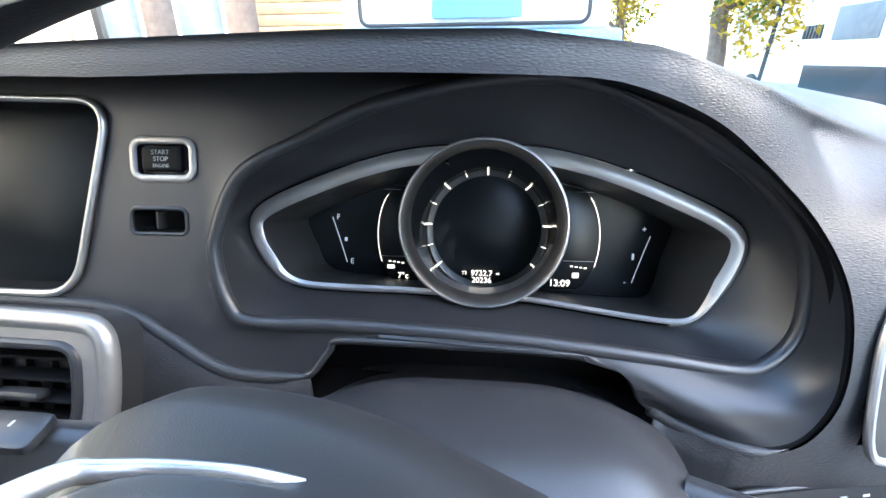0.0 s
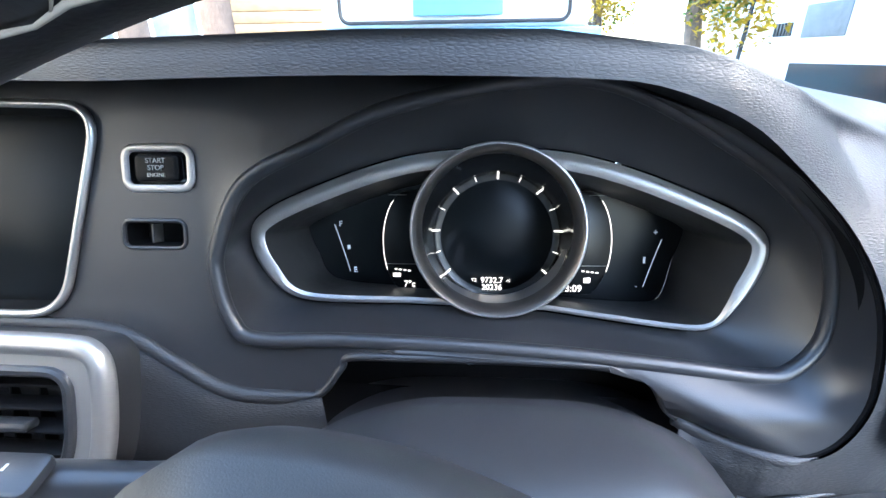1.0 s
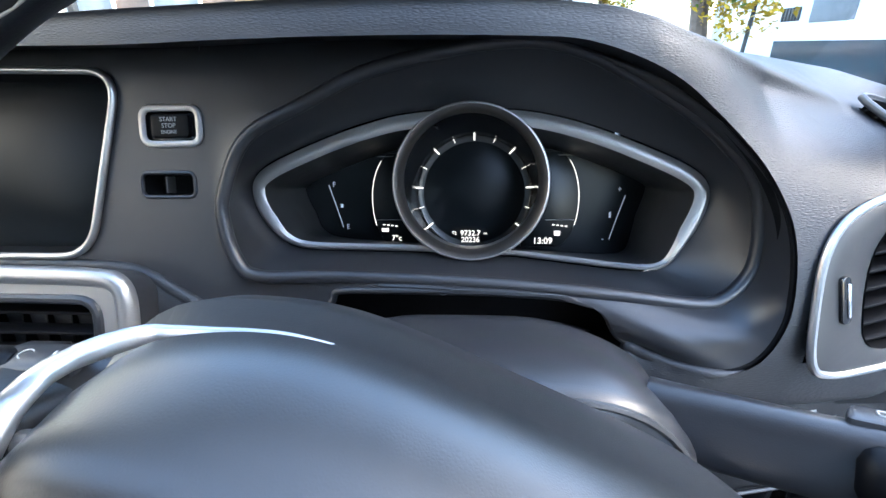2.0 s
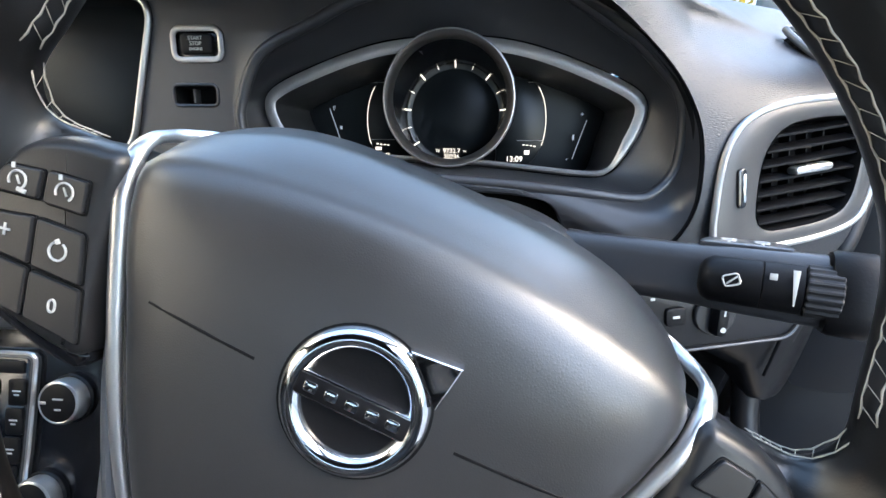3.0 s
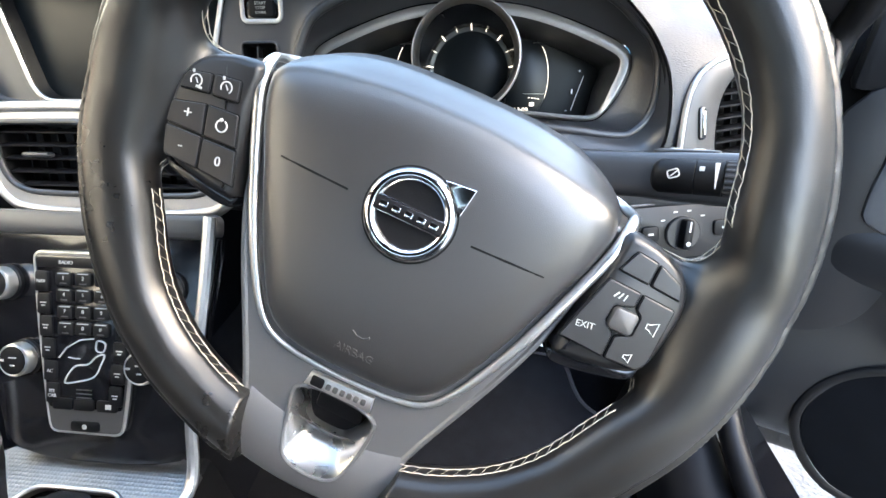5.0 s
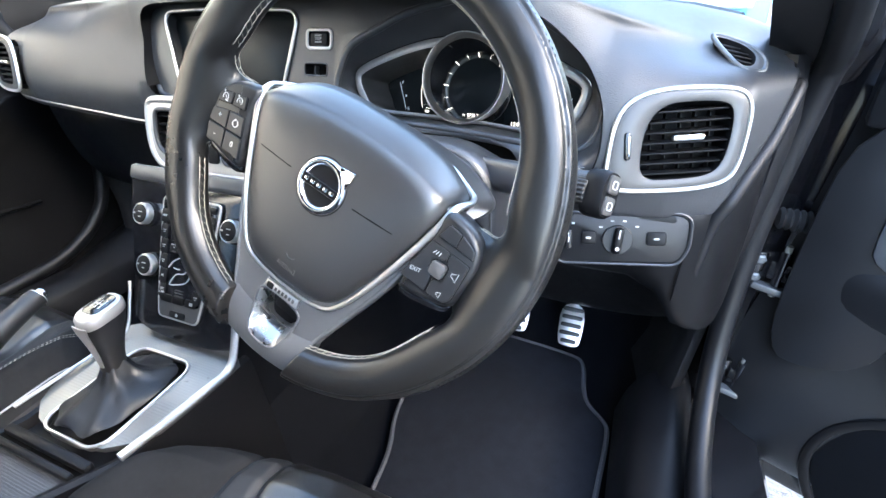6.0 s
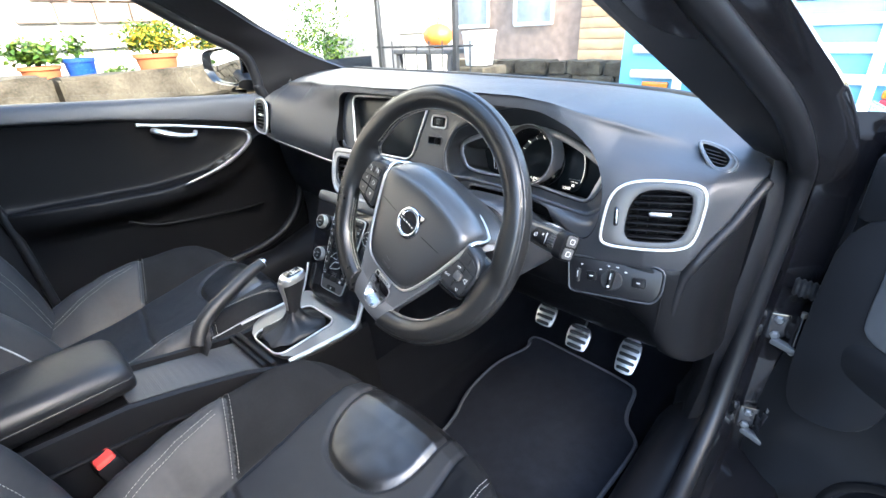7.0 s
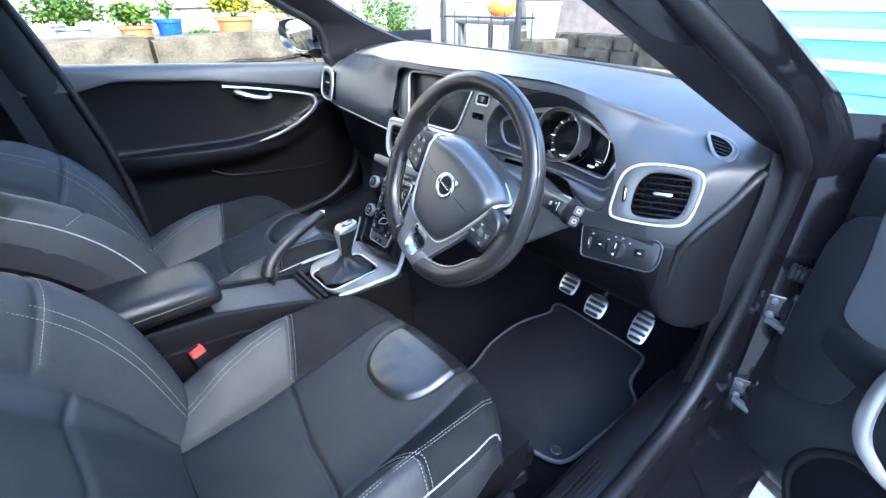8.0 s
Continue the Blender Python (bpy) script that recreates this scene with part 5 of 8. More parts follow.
TT = sorted(set([2 * math.pi * j / 32 for j in range(32)] + [0.55, 0.62, 0.69, 0.74, 0.78, 0.82, 0.87, 2.9, 2.98, 3.03, 3.08, 3.17]))
foot_w = lambda r: float(np.interp(r, [0.146, 0.166, 0.186], [0.0475, 0.043, 0.036]))      # half-width of the spoke's foot at a radius
bm = loft([[rim_skin(i, t) for t in TT] for i in range(360)], loop=True)
bmesh.ops.delete(bm, geom=[f for f in bm.faces if f.calc_center_median().y < -0.12 and abs(f.calc_center_median().x - 0.003) < foot_w(f.calc_center_median().xy.length)], context="FACES")
cut = [e for e in bm.edges if e.is_boundary]
for v in {v for e in cut for v in e.verts}:
    r = v.co.xy.length
    v.co.x = 0.003 + math.copysign(foot_w(r), v.co.x - 0.003)
    v.co.y = -math.sqrt(r * r - v.co.x ** 2)
bmesh.ops.holes_fill(bm, edges=cut, sides=0)
rim_bm = bm
rng_l = random.Random(5)


def ladder(fa, fb, n, bm):
    """Two pale threads either side of a seam with slanted bars between; fa and fb give the places for k in 0 to 1."""
    for f in (fa, fb):
        g = fb if f is fa else fa
        tube([f(k / (n * 2)).lerp(g(k / (n * 2)), 0.10 * (k % 2) + rng_l.uniform(-0.04, 0.04)) for k in range(n * 2 + 1)], [0.00036 if k % 2 else 0.00022 for k in range(n * 2 + 1)], 5, bm=bm)
    for k in range(n):
        p, q = fa(k / n), fb(min(1, (k + 0.75 + rng_l.uniform(-0.12, 0.12)) / n))
        tube([p, p.lerp(q, 0.5), q], [0.00012, 0.00017, 0.00012], 4, bm=bm)


# leather arms from the button pods, flaring into the rim
ARM = [(0.086, 0.024, -0.046, -0.014, 0.009), (0.100, 0.024, -0.045, -0.014, 0.010), (0.125, 0.0225, -0.041, -0.014, 0.010), (0.134, 0.0222, -0.041, -0.013, 0.011), (0.138, 0.0235, -0.042, -0.011, 0.012), (0.141, 0.027, -0.045, -0.0085, 0.012), (0.144, 0.034, -0.050, -0.0055, 0.012), (0.147, 0.042, -0.055, -0.0030, 0.012), (0.150, 0.048, -0.061, -0.0010, 0.0120), (0.155, 0.055, -0.071, 0.0002, 0.0140), (0.160, 0.061, -0.080, 0.0004, 0.0150), (0.165, 0.066, -0.087, 0.0003, 0.0153), (0.170, 0.070, -0.093, 0.0, 0.0150)]


def arm_at(x, k):
    return float(np.interp(x, [q[0] for q in ARM], [q[k] for q in ARM]))


def arm_place(s, x, y, z):
    """Bends the arm's outer end round the wheel and lifts it with the rim."""
    b = max(0.0, min(1.0, (x - 0.138) / 0.012))
    k = max(0.0, min(1.0, (x - 0.13) / 0.03))
    return V(s * (x + (math.sqrt(x * x - y * y) - x) * b), y, z + k * lift(math.degrees(math.atan2(y, s * x))))


def arm_section(s, x):
    yt, yb, zc, hz = (arm_at(x, k) for k in (1, 2, 3, 4))
    soft_ = max(0.0, min(1.0, (x - 0.128) / 0.018))
    out = []
    for t in np.linspace(0, 2 * math.pi, 56, endpoint=False):
        c, s_ = math.cos(t), math.sin(t)
        y = (yt + yb) / 2 + (yt - yb) / 2 * math.copysign(abs(c) ** (0.62 + 0.33 * soft_), c)
        out.append(arm_place(s, x, y, zc + hz * math.copysign(abs(s_) ** (0.7 + 0.2 * soft_), s_)))
    return out


def fuse(bm, voxel):
    """One closed skin round all that the bmesh holds."""
    me = bpy.data.meshes.new("skin")
    bm.to_mesh(me)
    ob = bpy.data.objects.new("skin", me)
    bpy.context.scene.collection.objects.link(ob)
    mod = ob.modifiers.new("skin", "REMESH")
    mod.mode, mod.voxel_size = "VOXEL", voxel
    out = bmesh.new()
    out.from_object(ob, bpy.context.evaluated_depsgraph_get())
    bpy.data.objects.remove(ob)
    bpy.data.meshes.remove(me)
    return out


for s in (-1, 1):
    merge(rim_bm, loft([arm_section(s, x) for x in np.linspace(0.100, 0.170, 40)]))
bmesh.ops.recalc_face_normals(rim_bm, faces=rim_bm.faces)
rim_bm = fuse(rim_bm, 0.0011)
# the leather is drawn smooth where the arms flare into the rim
rim_bm.verts.ensure_lookup_table()
co = np.array([v.co for v in rim_bm.verts])
ed = np.array([[v.index for v in e.verts] for e in rim_bm.edges])
ang = np.degrees(np.arctan2(co[:, 1], np.abs(co[:, 0])))
rad = np.hypot(co[:, 0], co[:, 1])
zone = np.clip((ang + 46) / 12, 0, 1) * np.clip((36 - ang) / 10, 0, 1) * np.clip((rad - 0.132) / 0.006, 0, 1) * np.clip((0.177 - rad) / 0.008, 0, 1)
deg = np.bincount(ed.ravel(), minlength=len(co))[:, None]
for k in range(90):
    acc = np.zeros_like(co)
    np.add.at(acc, ed[:, 0], co[ed[:, 1]])
    np.add.at(acc, ed[:, 1], co[ed[:, 0]])
    co += (acc / deg - co) * (0.6 * np.maximum(zone, 0.25 if k < 2 else 0))[:, None]
for v, c in zip(rim_bm.verts, co):
    v.co = c
rim = part("rim", rim_bm, RIML, sw, "worn black leather rim with arms that flare from it", local=True, sharp=0)
# row of small sunk stitches along the outer welt
bm = bmesh.new()
for i in range(230):
    a = i * 360 / 230
    if 252 < a < 288:
        continue
    tube([rim_point(a, 0.50, 0.0001), rim_point(a + 0.35, 0.495, 0.0003), rim_point(a + 0.7, 0.49, 0.0001)], [0.0002, 0.0003, 0.0002], 4, bm=bm)
part("welt_stitching", bm, DARK, rim, "small dark stitches along the outer welt", local=True, sharp=0, kind="stuff")


bm = bmesh.new()
for a0, a1 in ((17.5, 162.5), (204, 251), (289, 336)):
    ladder(lambda k: rim_point(a0 + (a1 - a0) * k, 2.86, 0.0002), lambda k: rim_point(a0 + (a1 - a0) * k, 3.20, 0.0002), round((a1 - a0) / 2.8), bm)

for s in (-1, 1):
    e = lambda x, z0, k: arm_place(s, x, arm_at(x, k) + math.copysign(0.0009, arm_at(x, k)), arm_at(x, 3) + z0)
    ladder(lambda k: e(0.123 + 0.029 * k, 0.0040, 1) + V(0, -0.0004, 0.0), lambda k: e(0.123 + 0.029 * k, -0.001, 1), 9, bm)
    ladder(lambda k: e(0.139 + 0.013 * k, 0.0040, 2) + V(0, 0.0004, 0.0), lambda k: e(0.139 + 0.013 * k, -0.001, 2), 5, bm)
part("stitching", bm, THREAD, rim, "pale ladder stitching on the inner seam", local=True, sharp=0, kind="stuff")

# airbag pad: a dome whose top edge rolls far back towards the column
pad_half = [(0, 42), (30, 41), (60, 37), (84, 31.5), (93.5, 25.5), (95.5, 14), (91, -4), (84, -20), (75, -45), (65, -68), (54, -90), (44, -100), (30, -104.5), (0, -106)]
po = round_out(mm(mir(pad_half)), 2)
sh_half = [(0, 60), (40, 59), (66, 54.5), (88, 44), (100, 33.5), (100.5, 22), (98, 10), (93, -10), (84, -30), (74, -55), (60, -80), (30, -100), (0, -104)]
hub_half = [(0, 58), (46, 58), (70, 55), (92, 48), (116, 38), (140, 22), (148, 4), (130, -8), (100, -16), (86, -34), (74, -57), (60, -82), (30, -101), (0, -105)]
sh, hub = round_out(mm(mir(sh_half)), 2), round_out(mm(mir(hub_half)), 2)
PCY = -0.022
NP = 200
po_a, sh_a, hub_a = (by_angle(o, NP, 0.0, PCY) for o in (po, sh, hub))
UPPER = [(0.70, -0.092), (0.92, -0.078), (0.94, -0.060), (0.62, -0.043), (1.0, -0.025), (0.66, -0.0100), (0.22, -0.0005), (0.0, 0.0042), (-0.04, 0.0075), (-0.08, 0.0092), (-0.15, 0.0108), (-0.30, 0.0122), (-0.50, 0.0128), (-0.80, 0.0130)]
LOWER = [(0.0, -0.022), (0.0, -0.019), (0.0, -0.016), (0.0, -0.012), (0.0, -0.008), (0.0, -0.004), (-0.004, -0.001), (-0.013, 0.0022), (-0.03, 0.0048), (-0.06, 0.0072), (-0.12, 0.0096), (-0.25, 0.0116), (-0.50, 0.0127), (-0.80, 0.0130)]
rings = []
for (ku, zu), (kl, zl) in zip(UPPER, LOWER):
    ring_ = []
    for p, q, q2 in zip(po_a, sh_a, hub_a):
        kb = max(0.0, min(1.0, (-0.034 - zu) / 0.018))
        q = (q[0] + (q2[0] - q[0]) * kb, q[1] + (q2[1] - q[1]) * kb)
        low = max(0.0, min(1.0, (0.033 - p[1]) / 0.030))
        low = low * low * (3 - 2 * low)
        at_ = lambda k: V(p[0] + (q[0] - p[0]) * k, p[1] + (q[1] - p[1]) * k, 0) if k >= 0 else V(p[0] * (1 + k), PCY + (p[1] - PCY) * (1 + k), 0)
        c = at_(ku).lerp(at_(kl), low)
        ring_.append(V(c.x, c.y, zu + (zl - zu) * low))
    rings.append(ring_)
part("airbag_pad", loft(rings), PADL, sw, "smooth black airbag pad", local=True, sharp=50)
for s in (-1, 1):
    line = [V(s * (0.033 + 0.038 * k), -0.0148 + 0.001 * k, 0.0126 - 0.0016 * k ** 2.5) for k in np.linspace(0, 1, 10)]
    # thin near-black tube draws the shade of a line pressed into the pad
    part("pressed_line", tube(line, [0.0004 + 0.0004 * (1 - k) for k in np.linspace(0, 1, 10)], 6, flat=0.5, up=(0, 0, 1)), DARK, sw, "pressed line", local=True)
letters("AIRBAG", 0.0062, WMX @ pose(0.002, -0.0895, 0.0119, 8), GREYTRIM, sw)
part("horn_mark", tube([V(-0.003, -0.0785, 0.0121), V(0.0, -0.0806, 0.0118), V(0.004, -0.0806, 0.0118), V(0.0065, -0.0785, 0.0121)], 0.0005, 6), FASCIA, sw, local=True)
# ring emblem with an arrow and a bar
em = pose(0, -0.0135, 0.0128)
part("emblem_back", revolve([(0.0240, -0.002), (0.0240, 0.0003), (0.0001, 0.0004)], 48, em), BLACK, sw, local=True)
part("emblem_ring", revolve([(0.0234, -0.001), (0.0232, 0.0010), (0.0222, 0.0026), (0.0207, 0.0034), (0.0192, 0.0036), (0.0178, 0.0031), (0.0166, 0.0018), (0.0160, -0.001)], 72, em), EMB, sw, "chrome ring emblem", local=True)
part("emblem_arrow", slab([(0.0090, 0.0225), (0.0125, 0.0190), (0.0190, 0.0125), (0.0225, 0.0090), (0.0252, 0.0240)], 0.0036, em, 0.0009), EMB, sw, local=True)
part("emblem_bar_edge", slab(rr(0.0375, 0.0082, 0.0008), 0.0030, em, 0.0005), EMB, sw, local=True)
part("emblem_bar", slab(rr(0.0360, 0.0068, 0.0006), 0.0034, em, 0.0004), BLACK, sw, local=True)
for k in range(5):
    part("emblem_bar_mark", slab(rr(0.0042, 0.0034, 0.0008, 3, -0.0132 + k * 0.0066, 0), 0.0006, em @ Matrix.Translation((0, 0, 0.0033)), 0.0002), EMB, sw, local=True)

# satin lower spoke: two legs that run down from the pod ends and meet over the rim
sp_half = [(0, 24), (60, 24), (92, 25), (100.5, 22), (101, 10), (96, -8), (91, -28), (88, -46), (78, -74), (66, -102), (54, -130), (47, -150), (42, -166), (36, -168), (0, -168)]
so_ = round_out(mm(mir(sp_half)), 2)
th_o = round_out(mm([(-22, -122.5), (26, -122.5), (27, -136), (24, -154), (18, -169), (-11, -169), (-17, -156), (-21, -138)]), 3)
spk = part("lower_spoke", plate(so_, [th_o], 0.012, pose(0, 0, -0.015)), SPOKE, sw, "satin silver spoke", local=True)
part("spoke_edge", hoop(inset(so_, 0.0016), 0.0022, I4, 10, z=-0.0042), SPOKE, spk, local=True)
# bright flat strip between pad and spoke, widest over the shoulder
strip = crom([V(-0.0320, 0.0500, -0.0500), V(-0.0467, 0.0497, -0.0490), V(-0.0579, 0.0485, -0.0470), V(-0.0674, 0.0474, -0.0440), V(-0.0752, 0.0453, -0.0420), V(-0.0861, 0.0413, -0.0400), V(-0.0953, 0.0383, -0.0360), V(-0.1000, 0.0366, -0.0330), V(-0.1033, 0.0337, -0.0230), V(-0.1034, 0.0315, -0.0130), V(-0.1023, 0.0290, -0.0070), V(-0.1007, 0.0240, -0.0020), V(-0.0985, 0.012, 0.0008), V(-0.0950, 0.000, 0.001), V(-0.0885, -0.020, 0.001), V(-0.0795, -0.045, 0.001), V(-0.069, -0.070, 0.0005), V(-0.0575, -0.0915, 0), V(-0.0465, -0.1035, -0.0005), V(-0.031, -0.1085, -0.001), V(-0.015, -0.1100, -0.001), V(0.0, -0.1104, -0.001)], 6)
sr = [float(np.interp(i, [0, 18, 36, 66, 84, 102, 114, 126], [0.0014, 0.0020, 0.0026, 0.0034, 0.0029, 0.0021, 0.0014, 0.0012])) for i in range(len(strip))]
for s in (-1, 1):
    part("bright_strip", tube([V(-s * p.x, p.y, p.z + 0.0006) for p in strip], sr, 14, flat=0.75, up=(0, 0, 1)), SILVER, spk, "bright silver strip", local=True)
# scooped bright throat round the opening
th_i = round_out(mm([(-18, -126), (21, -126), (21, -136), (14, -148), (9, -150.5), (-6, -150.5), (-11, -148), (-17, -136)]), 3)
lip_z = lambda y: float(np.interp(-y, [0.122, 0.140, 0.150, 0.160, 0.170], [-0.0024, -0.0022, -0.0014, 0.0006, 0.0014]))
scoop = []
for k, z in ((-0.04, -0.0016), (0.0, 0.0006), (0.05, 0.0003), (0.2, -0.0012), (0.45, -0.0052), (0.7, -0.0100), (0.9, -0.0155), (1.0, -0.0205)):
    scoop.append([V(a[0] + (b[0] - a[0]) * k, a[1] + (b[1] - a[1]) * k, z + lip_z(a[1]) * (1 - max(0.0, k))) for a, b in zip(th_o, th_i)])
part("throat", loft(scoop, cap=(False, False)), THROAT, spk, "bright scooped opening", local=True, sharp=60)
part("throat_lip", tube([V(x, y, lip_z(y) + 0.0004) for x, y in inset(th_o, -0.0004)], 0.0012, 8, closed=True, up=(0, 0, 1)), SPOKE, spk, local=True)
part("opening_back", rbox((0.052, 0.036, 0.003), 0.001, pose(0.001, -0.138, -0.0225)), DARK, spk, local=True)
part("opening_block", rbox((0.030, 0.020, 0.006), 0.003, pose(0.004, -0.132, -0.0195)), BLACK, spk, local=True)
part("badge", slab([(-0.0180, -0.1222), (0.0215, -0.1215), (0.0205, -0.1128), (-0.0165, -0.1145)], 0.0036, pose(0, 0, -0.0032), 0.0006), SILVER, spk, "plain silver badge with dark bars", local=True)
part("badge_mark", slab(rr(0.0075, 0.0058, 0.0012, 3, -0.0112, -0.1183), 0.0003, pose(0, 0, 0.0003), 0.0001), BLACK, spk, local=True)
for k in range(6):
    part("badge_mark", slab(rr(0.0028, 0.0034, 0.0006, 2, -0.0045 + k * 0.0041, -0.1184 + 0.0002 * k), 0.0003, pose(0, 0, 0.0003), 0.0001), GREYTRIM, spk, local=True)
# the spoke's foot wraps the rim, narrowing outwards, with the opening cut through its front
cov = []
R, w, h = rim_at(270)
for u in np.linspace(-1, 1, 49):
    u = float(u)
    ring_ = []
    for t in np.linspace(0, 2 * math.pi, 72, endpoint=False):
        r = R + (w + 0.0010) * math.cos(t)
        x = 0.003 + u * (foot_w(r) + 0.0004)
        hz = 0.0062 if math.sin(t) > 0 else 0.0120 + 0.0045 * abs(u) ** 3
        z = -0.0045 + hz * math.copysign(abs(math.sin(t)) ** 0.8, math.sin(t))
        if math.sin(t) > 0 and math.cos(t) < 0:
            z = -0.0030 + (hz - 0.0015) * math.sin(t) ** 1.8
        ring_.append(V(x, -math.sqrt(r * r - x * x), z))
    cov.append(ring_)
bm = loft(cov)
bmesh.ops.delete(bm, geom=[f for f in bm.faces if f.calc_center_median().z > -0.006 and inside(inset(th_o, -0.0008), f.calc_center_median().x, f.calc_center_median().y)], context="FACES")
part("rim_cover", bm, SPOKE, spk, "satin silver foot of the spoke round the rim", local=True)


def arc_icon(c, r, a0, a1, key, w=0.00032):
    part("icon", tube([c + V(r * math.cos(radians(a)), r * math.sin(radians(a)), 0) for a in np.linspace(a0, a1, 14)], w, 5), MARK, key, local=True)


def bar_icon(c, dx, dy, w, h, turn, key):
    part("icon", rbox((w, h, 0.0004), 0.0001, Matrix.Translation(c + V(dx, dy, 0)) @ pose(0, 0, 0, 0, 0, turn)), MARK, key, local=True)


# button pods
POD = [(96, 26), (112, 25), (123, 22), (132, 17.5), (139, 9), (142, -4), (141, -18), (138.5, -34), (132, -42), (96, -49), (89.5, -45), (93, -30), (97, 0)]
KEYS_L = [((-136, 1, -134, 6, -121, 9, -119.5, -1, -135.5, -4), "limit"), ((-119.8, 9.6, -105.5, 11.6, -103.5, 0.5, -118, -1.2), "dial"), ((-137, -11, -118.7, -6.1, -115.5, -22.0, -136.5, -22.6), "+"), ((-136.3, -23.6, -115.3, -22.6, -112.3, -39, -132, -38.8), "-"), ((-118, -6, -101.0, -4.7, -96.3, -21.2, -114.8, -22.0), "back"), ((-114.6, -22.9, -95.8, -22.0, -90.8, -40, -111.6, -39), "0")]
KEYS_R = [((102, 4.5, 106.5, 16.5, 118, 15.0, 118, 3.6), None), ((118.8, 15, 132.0, 9.8, 134.6, 2.3, 118.8, 3.5), None), ((90, -36.5, 100, -0.6, 117, -1.4, 117, -9, 108, -12, 107.5, -20, 113.4, -25, 113.6, -37.5), "EXIT"), ((118, -1.5, 134.7, -2.4, 134.7, -31.5, 131, -37, 114.6, -37.5, 114.4, -25.5, 121.5, -22, 121.5, -12, 118, -9.5), "sound")]
for s, keys in ((-1, KEYS_L), (1, KEYS_R)):
    o = mm([(s * x, y) for x, y in POD])
    o = round_out(o if area2(o) > 0 else o[::-1], 2)
    bm = loft([[V(x, y, z) for x, y in (inset(o, d) if d else o)] for d, z in ((0, -0.018), (0, -0.0045), (0.0003, -0.0020), (0.0010, 0.0008), (0.0020, 0.0028), (0.0032, 0.0044), (0.0046, 0.0054), (0.0060, 0.0058))])
    pod = part("button_pod", bm, POD_M, sw, "black button pod with rolled edges", local=True, sharp=50)
    foot = mm([(s * x, y) for x, y in ((90, -43), (131, -40), (136, -36), (136, -42), (131, -47), (97, -54), (90, -50))])
    part("pod_foot", slab(round_out(foot if area2(foot) > 0 else foot[::-1], 2), 0.016, pose(0, 0, -0.016), 0.002), GLOSSB, pod, "gloss black lower lip", local=True)
    for q, w in keys:
        o = mm(list(zip(q[::2], q[1::2])))
        if area2(o) < 0:
            o = o[::-1]
        part("key_gap", slab(soft(inset(o, -0.0004), 0.0016), 0.0004, pose(0, 0, 0.0058), 0.0001), DARK, pod, local=True)
        key = part("key", slab(soft(inset(o, 0.0004), 0.0014), 0.0016, pose(0, 0, 0.0058), 0.0006), POD_M, pod, local=True, sharp=15)
        c = V((min(p[0] for p in o) + max(p[0] for p in o)) / 2, (min(p[1] for p in o) + max(p[1] for p in o)) / 2, 0.0076)
        if w in ("+", "-", "0"):
            letters(w, {"+": 0.0085, "-": 0.0085, "0": 0.0068}[w], WMX @ Matrix.Translation(c) @ pose(0, 0, 0, 0, 0, 12), MARK, key)
        elif w == "EXIT":
            letters(w, 0.0046, WMX @ Matrix.Translation(V(0.0995, -0.0265, c.z)) @ pose(0, 0, 0, 0, 0, 10), MARK, key)
            for dx, tr_ in ((-0.0022, 60), (0.0, 70), (0.0024, 80)):
                bar_icon(V(0.1085, -0.0065, c.z), dx, 0.0, 0.0034, 0.0007, tr_, key)
        elif w == "sound":
            for cx_, cy_, k in ((0.1285, -0.0145, 1.0), (0.1245, -0.0325, 0.66)):
                sp_ = [(-0.0028, -0.0012), (-0.0028, 0.0012), (-0.0012, 0.0014), (0.0022, 0.0036), (0.0022, -0.0036), (-0.0012, -0.0014)]
                part("icon", hoop([(cx_ + x * k, cy_ + y * k) for x, y in sp_], 0.0003, I4, 5, z=c.z), MARK, key, local=True)
        elif w == "back":
            arc_icon(c, 0.0030, 130, 430, key, 0.00042)
            bar_icon(c, -0.0010, 0.0030, 0.0016, 0.0016, 40, key)
        elif w:
            arc_icon(c, 0.0030, -40, 220, key, 0.0004)
            bar_icon(c, 0.0002, 0.0002, 0.0030, 0.0006, 130, key)
            bar_icon(c, -0.0028, 0.0040, 0.0012, 0.0018, 20, key)
            if w == "limit":
                bar_icon(c, 0.0024, -0.0026, 0.0034, 0.0014, 0, key)
    if s > 0:
        part("joy_key", slab(rr(0.0128, 0.0118, 0.003, 4, 0.1146, -0.0172), 0.0042, pose(0, 0, 0.0058), 0.002), GREYTRIM, pod, "grey centre key", local=True)


# ---- seats ----
def seg_d(px, py, ax, ay, bx_, by_):
    dx, dy = bx_ - ax, by_ - ay
    t = max(0, min(1, ((px - ax) * dx + (py - ay) * dy) / (dx * dx + dy * dy)))
    return math.hypot(px - ax - t * dx, py - ay - t * dy)


def line_d(px, py, L):
    return min(seg_d(px, py, *a, *b) for a, b in zip(L, L[1:]))


